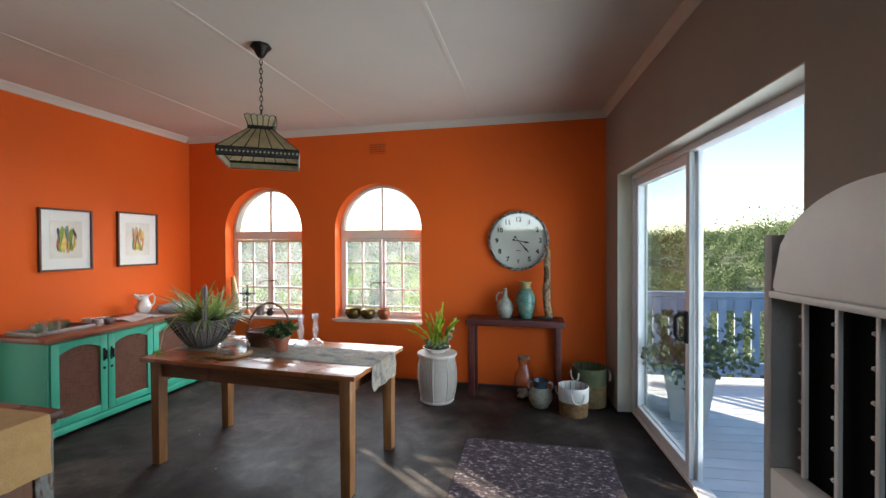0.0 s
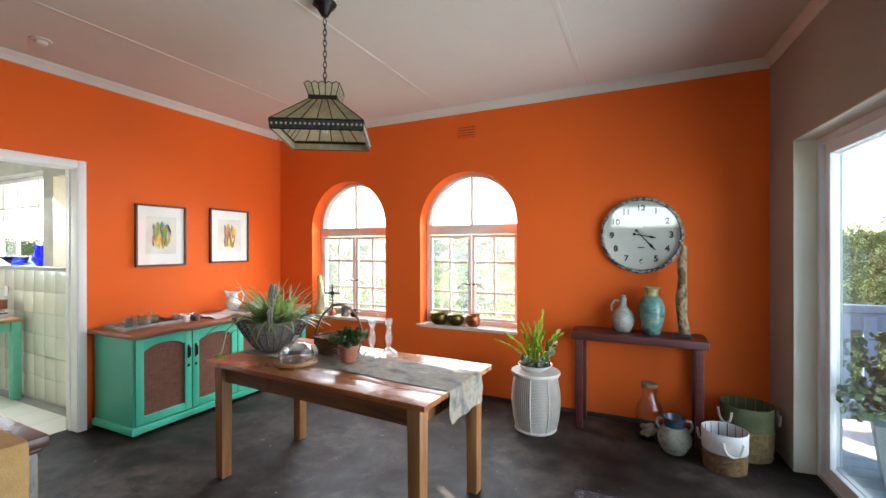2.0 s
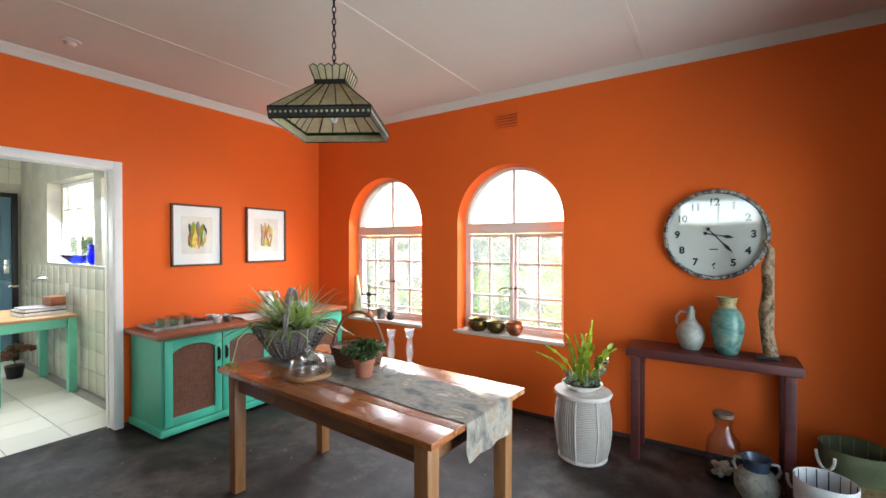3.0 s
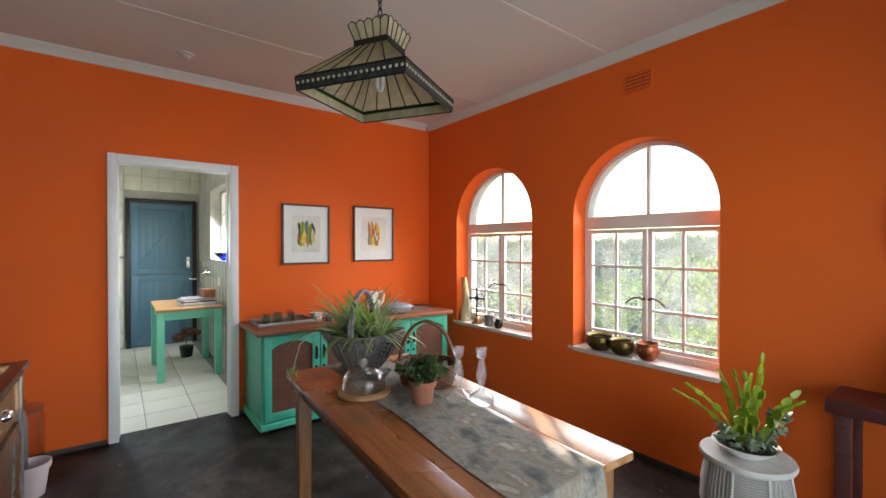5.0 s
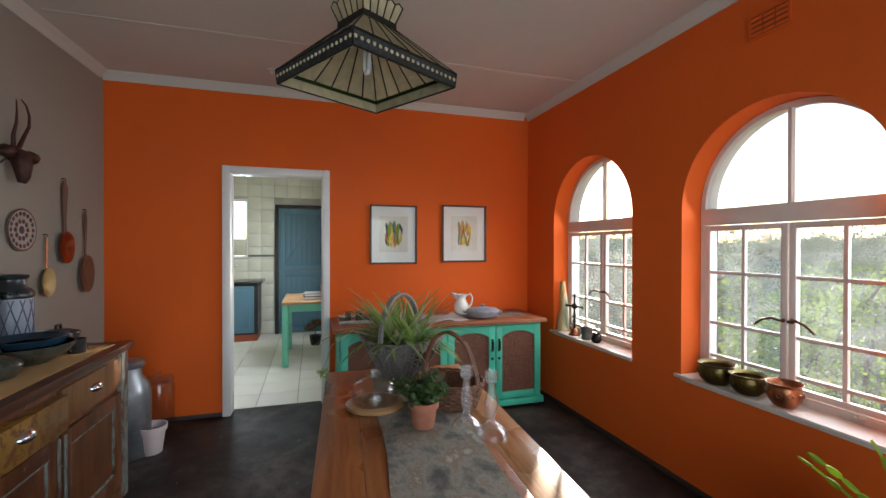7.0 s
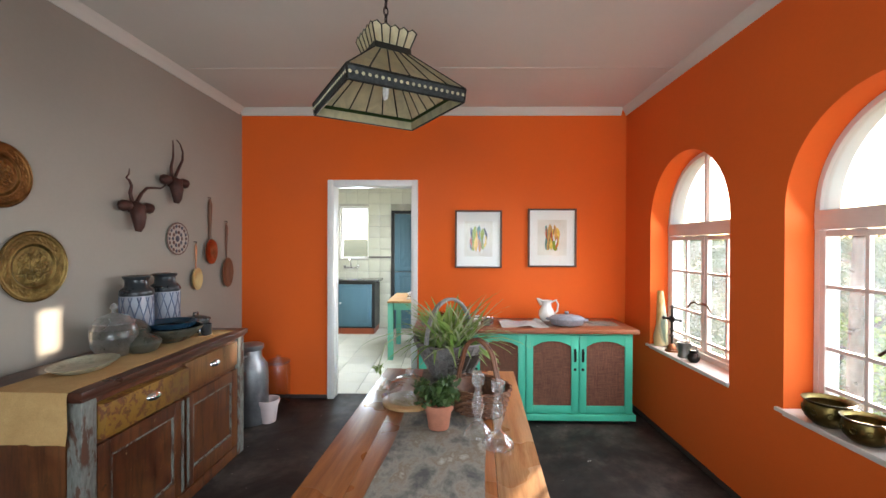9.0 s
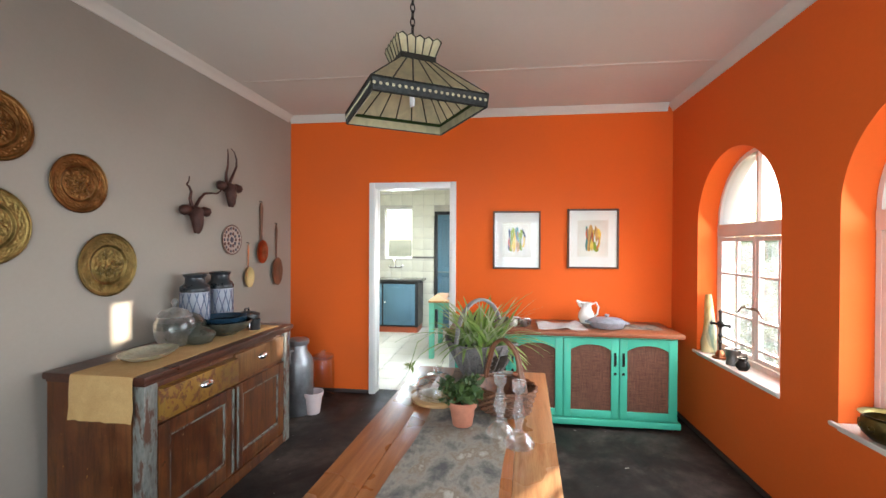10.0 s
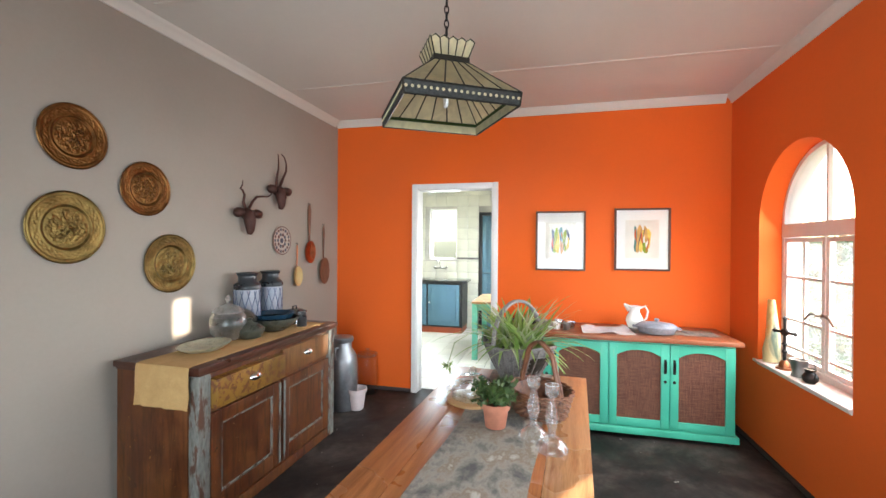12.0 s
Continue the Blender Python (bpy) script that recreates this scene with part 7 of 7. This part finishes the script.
part("body", lathe(nb(), [(0.05, 0), (0.07, 0.006), (0.09, 0.04), (0.093, 0.055)], 28), OLIVE_GLAZE, ld)
part("lid", lathe(nb(), [(0.094, 0.055), (0.09, 0.065), (0.055, 0.09), (0.02, 0.10), (0.012, 0.112), (0.018, 0.124), (0.004, 0.13)], 28), OLIVE_GLAZE, ld)
part("leaning_lid", lathe(nb(), [(0.085, 0), (0.082, 0.008), (0.04, 0.025), (0.001, 0.028)], 28, pose(-0.05, -0.07, 0.10, -55, 20, 0)), OLIVE_GLAZE, ld)
NAVY = plain("deep_blue_glaze", (0.012, 0.035, 0.06), 0.18, var=0.3, coat=0.4)
b2 = thing("stoneware_bowl", pose(-2.47, 0.965, RT), "wide stoneware bowl, grey outside and deep blue inside", "bowl")
part("body", lathe(nb(), [(0.075, 0), (0.085, 0.006), (0.14, 0.04), (0.17, 0.075), (0.173, 0.09), (0.166, 0.09)], 40), OLIVE_GLAZE, b2)
part("inside", lathe(nb(), [(0.166, 0.09), (0.15, 0.06), (0.10, 0.03), (0.001, 0.024)], 40), NAVY, b2)
b3 = thing("stoneware_bowl", pose(-2.47, 0.965, RT + 0.0265), "deep blue glazed bowl nested in a larger one", "bowl")
part("body", lathe(nb(), [(0.06, 0), (0.07, 0.008), (0.125, 0.05), (0.15, 0.095), (0.145, 0.095), (0.12, 0.055), (0.001, 0.014)], 40), NAVY, b3)
pt = thing("casserole_pot", pose(-2.77, 0.94, ST), "small black cast iron pot with a lid", "pot")
part("body", lathe(nb(), [(0.07, 0), (0.082, 0.008), (0.09, 0.06), (0.088, 0.085)], 28), ENAMEL, pt)
part("lid", lathe(nb(), [(0.092, 0.086), (0.09, 0.094), (0.05, 0.108), (0.001, 0.11)], 28), ENAMEL, pt)
part("lid_handle", tube(nb(), [(-0.025, 0, 0.108), (-0.022, 0, 0.132), (0.022, 0, 0.132), (0.025, 0, 0.108)], 0.006, 6), ENAMEL, pt)
for s in (-1, 1):
    part("handle", tube(nb(), [(s * 0.086, -0.025, 0.07), (s * 0.115, -0.02, 0.074), (s * 0.115, 0.02, 0.074), (s * 0.086, 0.025, 0.07)], 0.006, 6), ENAMEL, pt)
cpm = thing("enamel_mug", pose(-2.66, 1.07, ST), "black and steel enamel mug", "mug")
part("body", lathe(nb(), [(0.036, 0), (0.038, 0.003), (0.04, 0.075), (0.037, 0.075), (0.034, 0.008), (0.001, 0.007)], 22), ENAMEL, cpm)
part("handle", tube(nb(), [(0.04, 0, 0.062), (0.062, 0, 0.058), (0.062, 0, 0.025), (0.038, 0, 0.018)], 0.0045, 6), CHROME, cpm)

# ---- on the south wall ----


def wall_plate(x, z, r, material, seed, label):
    pt = thing("brass_plate", SOUTH @ pose(x, SY, z, -90, 0, 0), label, "wall plate", "embossed plates on the wall")
    part("rim", lathe(nb(), [(r * 0.5, 0.003), (r * 0.97, 0.009), (r, 0.013), (r * 1.002, 0.016), (r * 0.985, 0.0185), (r * 0.955, 0.0165)], 72, ends=(True, False)), material, pt)
    bm = nb()
    rg, sg = 46, 120
    edge = [(0.0, 0.0085), (0.52, 0.0085), (0.57, 0.007), (0.61, 0.0125), (0.64, 0.015), (0.67, 0.013), (0.88, 0.0145), (0.91, 0.0175), (0.94, 0.0165), (0.96, 0.0165)]
    rings = []
    for i in range(rg + 1):
        q = 0.96 * i / rg
        hb = float(np.interp(q, [e[0] for e in edge], [e[1] for e in edge]))
        ring = []
        for k in range(sg):
            a = 2 * math.pi * k / sg
            px, py = q * math.cos(a), q * math.sin(a)
            hh = 0.0
            if q < 0.53:
                fade = 1 - (q / 0.53) ** 8
                hh = fade * (0.007 * max(0, noise.noise((px * 10, py * 10, seed))) + 0.0045 * noise.noise((px * 22, py * 22, seed + 5)) + 0.003 * math.exp(-(q / 0.14) ** 2))
            elif 0.67 < q < 0.88:
                fade = math.sin(math.pi * (q - 0.67) / 0.21)
                hh = fade * (0.0016 * math.sin(a * 29) * math.sin((q - 0.67) * 60) + 0.0034 * noise.noise((px * 21, py * 21, seed + 9)))
            ring.append(bm.verts.new((r * px, r * py, hb + hh)))
        rings.append(ring)
    for a, b in zip(rings, rings[1:]):
        for k in range(sg):
            bm.faces.new((a[k], b[k], b[(k + 1) % sg], a[(k + 1) % sg])).smooth = True
    bmesh.ops.remove_doubles(bm, verts=bm.verts[:], dist=0.0003)
    part("embossed_face", bm, material, pt)


wall_plate(-1.407, 1.996, 0.157, BRASS_RED, 2, "round dark reddish brass plate with an embossed centre")
wall_plate(-1.779, 1.792, 0.152, BRASS_RED, 4, "round reddish brass plate with an embossed centre")
wall_plate(-1.379, 1.555, 0.174, BRASS_OLD, 7, "large round tarnished brass plate with embossed figures")
wall_plate(-1.94, 1.364, 0.176, BRASS_OLD, 9, "round tarnished brass plate with an embossed scene")
sp_ = thing("painted_plate", SOUTH @ pose(-3.001, SY, 1.52, -90, 0, 0), "small painted plate with a brown rosette pattern", "wall plate")
part("plate", lathe(nb(), [(0.06, 0.004), (0.118, 0.012), (0.12, 0.016), (0.11, 0.0165), (0.075, 0.012), (0.001, 0.012)], 40), plain("plate_cream", (0.34, 0.29, 0.25), 0.4), sp_)
PLATE_PAINT = (plain("dark_blue_plate_paint", (0.035, 0.035, 0.055), 0.4), plain("brown_plate_paint", (0.085, 0.026, 0.016), 0.4))
for r0, k0, rr in ((0.093, 18, 0.0135), (0.050, 10, 0.0145), (0.0, 1, 0.024)):
    for k in range(k0):
        a = 2 * math.pi * k / k0
        part("painted_spot", lathe(nb(), [(rr, 0), (rr * 0.9, 0.001), (0.001, 0.0014)], 8, pose(r0 * math.cos(a), r0 * math.sin(a), 0.0122 if r0 < 0.075 else 0.0148)), PLATE_PAINT[k % 2], sp_)
part("painted_ring", lathe(nb(), [(0.1195, 0.0135), (0.1212, 0.0165), (0.116, 0.0178), (0.112, 0.0171)], 40, ends=(False, False)), PLATE_PAINT[1], sp_)

KUDU = plain("rusted_iron", (0.075, 0.03, 0.022), 0.55, 0.55, var=0.4, scale=20, bump=0.6)


def antelope_head(x, z, horns, label):
    ah = thing("metal_antelope_head", SOUTH @ pose(x, SY, z), label, "wall ornament", "metal antelope heads on the wall")
    part("head", tube(nb(), [(0, 0.02, 0.05), (0, 0.05, 0.02), (0, 0.06, -0.04), (0, 0.062, -0.10), (0, 0.055, -0.13)], 0.04, 12, [0.025, 0.048, 0.042, 0.030, 0.018]), KUDU, ah)
    part("mount", lathe(nb(), [(0.03, 0.0), (0.03, 0.02)], 14, pose(0, 0, 0.02, -90)), KUDU, ah)
    for s in (-1, 1):
        part("ear", tube(nb(), [(s * 0.035, 0.04, 0.03), (s * 0.075, 0.045, 0.03), (s * 0.115, 0.045, 0.025), (s * 0.145, 0.045, 0.02)], 0.02, 8, [0.012, 0.034, 0.036, 0.004]), KUDU, ah)
    for pts in horns:
        k = len(pts)
        part("horn", tube(nb(), pts, 0.012, 8, [0.012 * (1 - 0.75 * i / (k - 1)) for i in range(k)]), KUDU, ah)


antelope_head(-2.561, 1.689, [[(-0.02, 0.03, 0.06), (-0.06, 0.03, 0.12), (-0.10, 0.035, 0.16), (-0.16, 0.04, 0.17), (-0.22, 0.045, 0.175), (-0.26, 0.045, 0.20), (-0.28, 0.04, 0.24)], [(0.02, 0.03, 0.06), (0.035, 0.03, 0.11), (0.03, 0.035, 0.16), (0.055, 0.04, 0.19), (0.085, 0.045, 0.20), (0.07, 0.05, 0.225), (0.065, 0.05, 0.26)]], "rusty metal antelope head with twisted horns")
antelope_head(-2.925, 1.906, [[(-0.02, 0.03, 0.06), (-0.06, 0.03, 0.13), (-0.09, 0.04, 0.20), (-0.085, 0.045, 0.26), (-0.05, 0.05, 0.31), (-0.01, 0.05, 0.33)], [(0.02, 0.03, 0.06), (0.02, 0.03, 0.13), (0.012, 0.04, 0.20), (0.018, 0.045, 0.26), (0.03, 0.05, 0.32)]], "rusty metal antelope head with tall curved horns")


def wall_spoon(x, zt, zb, material, bowl, label, thick=0.008, wide=0.95, tall=1.2):
    sn = thing("wall_spoon", SOUTH @ pose(x, SY, 0), label, "ladle", "spoons hung on the wall")
    part("handle", tube(nb(), [(0, 0.016, zt), (0, 0.018, zt - 0.05), (0, 0.016, (zt + zb) / 2), (0, 0.02, zb + bowl * (tall * 2 - 0.35))], thick, 8, [thick * 0.6, thick * 1.3, thick * 0.8, thick * 0.7]), material[0], sn)
    part("bowl", lathe(nb(), [(0.001, 0.0), (bowl * 0.6, 0.006), (bowl * 0.95, 0.02), (bowl, 0.03), (bowl * 0.94, 0.03), (bowl * 0.5, 0.012), (0.001, 0.007)], 24, pose(0, 0.004, zb + bowl * tall, -90, 0, 0), wide, tall), material[1], sn)
    part("hook", tube(nb(), [(0, 0.0, zt + 0.012), (0, 0.022, zt + 0.012), (0, 0.024, zt + 0.002), (0, 0.016, zt - 0.004)], 0.003, 6), DARKMETAL, sn)


WD = wood("old_spoon_wood", (0.10, 0.04, 0.02), (0.24, 0.10, 0.05), 0.5, "z")
wall_spoon(-3.4, 1.858, 1.314, (WD, COPPER_OLD), 0.088, "copper ladle with a dark wooden handle", 0.014)
wall_spoon(-3.649, 1.676, 1.099, (WD, WD), 0.098, "carved brown wooden spoon", 0.009, 0.9, 1.35)
wall_spoon(-3.21, 1.487, 1.117, (COPPER_OLD, plain("pale_brass", (0.50, 0.38, 0.17), 0.45, 0.6)), 0.068, "pale brass spoon with a thin handle", 0.006, 0.95, 1.3)

# ---- on the floor by the west wall ----
TIN = plain("galvanised_tin", (0.34, 0.35, 0.36), 0.4, 0.85, var=0.2, scale=12)
mc = thing("milk_churn", pose(-3.40, 1.03, 0), "tall dull galvanised milk churn on the floor", "milk churn")
part("body", lathe(nb(), [(0.13, 0), (0.135, 0.006), (0.135, 0.42), (0.125, 0.48), (0.085, 0.54), (0.08, 0.60)], 36), TIN, mc)
part("lid", lathe(nb(), [(0.09, 0.6), (0.098, 0.61), (0.098, 0.64), (0.085, 0.65), (0.03, 0.655), (0.001, 0.655)], 30), TIN, mc)
for s in (-1, 1):
    part("handle", tube(nb(), [(s * 0.085, 0, 0.56), (s * 0.14, 0, 0.57), (s * 0.15, 0, 0.52), (s * 0.132, 0, 0.46)], 0.009, 7), TIN, mc)
gdp = thing("drink_dispenser", pose(-3.82, 1.09, 0), "tall clear glass drink dispenser with a tap", "drink dispenser")
part("glass", lathe(nb(), [(0.085, 0.0), (0.10, 0.006), (0.105, 0.05), (0.105, 0.33), (0.092, 0.37)], 36), CLEAR, gdp)
part("lid", lathe(nb(), [(0.10, 0.371), (0.104, 0.38), (0.10, 0.40), (0.05, 0.412), (0.02, 0.416), (0.016, 0.43), (0.022, 0.445), (0.004, 0.45)], 32), PALE_GLASS, gdp)
bm = nb()
tube(bm, [(0.10, 0.02, 0.06), (0.15, 0.03, 0.06), (0.165, 0.033, 0.03)], 0.010, 8)
tube(bm, [(0.145, 0.03, 0.065), (0.145, 0.03, 0.09), (0.16, 0.06, 0.095)], 0.006, 6)
part("tap", bm, CHROME, gdp)
single("plant_pot", lathe(nb(), [(0.058, 0), (0.062, 0.004), (0.08, 0.15), (0.09, 0.155), (0.093, 0.19), (0.085, 0.19), (0.078, 0.15), (0.055, 0.012), (0.001, 0.01)], 32), plain("pale_pink_glaze", (0.62, 0.50, 0.48), 0.4, var=0.08), pose(-3.395, 1.175, 0), "empty pale pink plant pot on the floor", "plant pot")

# ---- arched white screen beside the sliding door ----
sc = thing("arched_screen", pose(0.825, 0.515, 0, 0, 0, 96), "white painted arched wooden screen with black panels and bars", "screen")
W = 0.62
# near-black and glossless: stands in for the dark void behind the bars
VOID = plain("void_black", (0.004, 0.004, 0.004), 0.95, var=0.2)
VOID.node_tree.nodes["Principled BSDF"].inputs["Specular IOR Level"].default_value = 0.1
AW = plain("screen_white_paint", (0.80, 0.78, 0.73), 0.4, var=0.06, scale=4)
bm = nb()
top = [(W * 0.02 + (W * 0.96) * i / 24, 1.39 + 0.215 * math.sqrt(max(0, 1 - (2 * i / 24 - 1) ** 2)) ** 0.9) for i in range(25)]
prism(bm, [(W * 0.02, 1.37)] + top + [(W * 0.98, 1.37)], 0.0, 0.045, "y")
bmesh.ops.bevel(bm, geom=[e for e in bm.edges if e.is_boundary is False and abs(e.verts[0].co.y - e.verts[1].co.y) < 1e-4], offset=0.008, segments=2, affect="EDGES")
part("arched_top", bm, AW, sc)
part("top_rail", box(nb(), 0.01, W - 0.01, -0.004, 0.05, 1.355, 1.372, 0.005), AW, sc)
part("panel", box(nb(), 0.03, W - 0.03, -0.03, -0.015, 0.93, 1.354), VOID, sc, "black panel behind the bars")
for i in range(6):
    x = 0.03 + (W - 0.06) * (i + 0.5) / 6 + 0.02
    part("bar", box(nb(), x - 0.005, x + 0.005, -0.006, 0.004, 0.95, 1.354, 0.002), AW, sc)
    for q in range(6):
        part("stud", lathe(nb(), [(0.005, 0), (0.004, 0.006), (0.001, 0.008)], 8, pose(x + 0.008, 0, 0.99 + q * 0.065, 0, 90)), AW, sc)
part("lower_panel", box(nb(), 0.01, W - 0.01, -0.006, 0.045, 0.05, 0.95, 0.008), AW, sc)
part("post", box(nb(), W + 0.002, W + 0.03, -0.05, 0.035, 0.0, 1.505, 0.004), plain("grey_post_paint", (0.36, 0.35, 0.33), 0.5), sc, "grey side post")
part("post", box(nb(), -0.03, -0.002, -0.05, 0.035, 0.0, 1.505, 0.004), plain("grey_post_paint_b", (0.36, 0.35, 0.33), 0.5), sc)
part("foot", box(nb(), 0.0, W, -0.05, 0.05, 0.0, 0.05, 0.006), AW, sc)
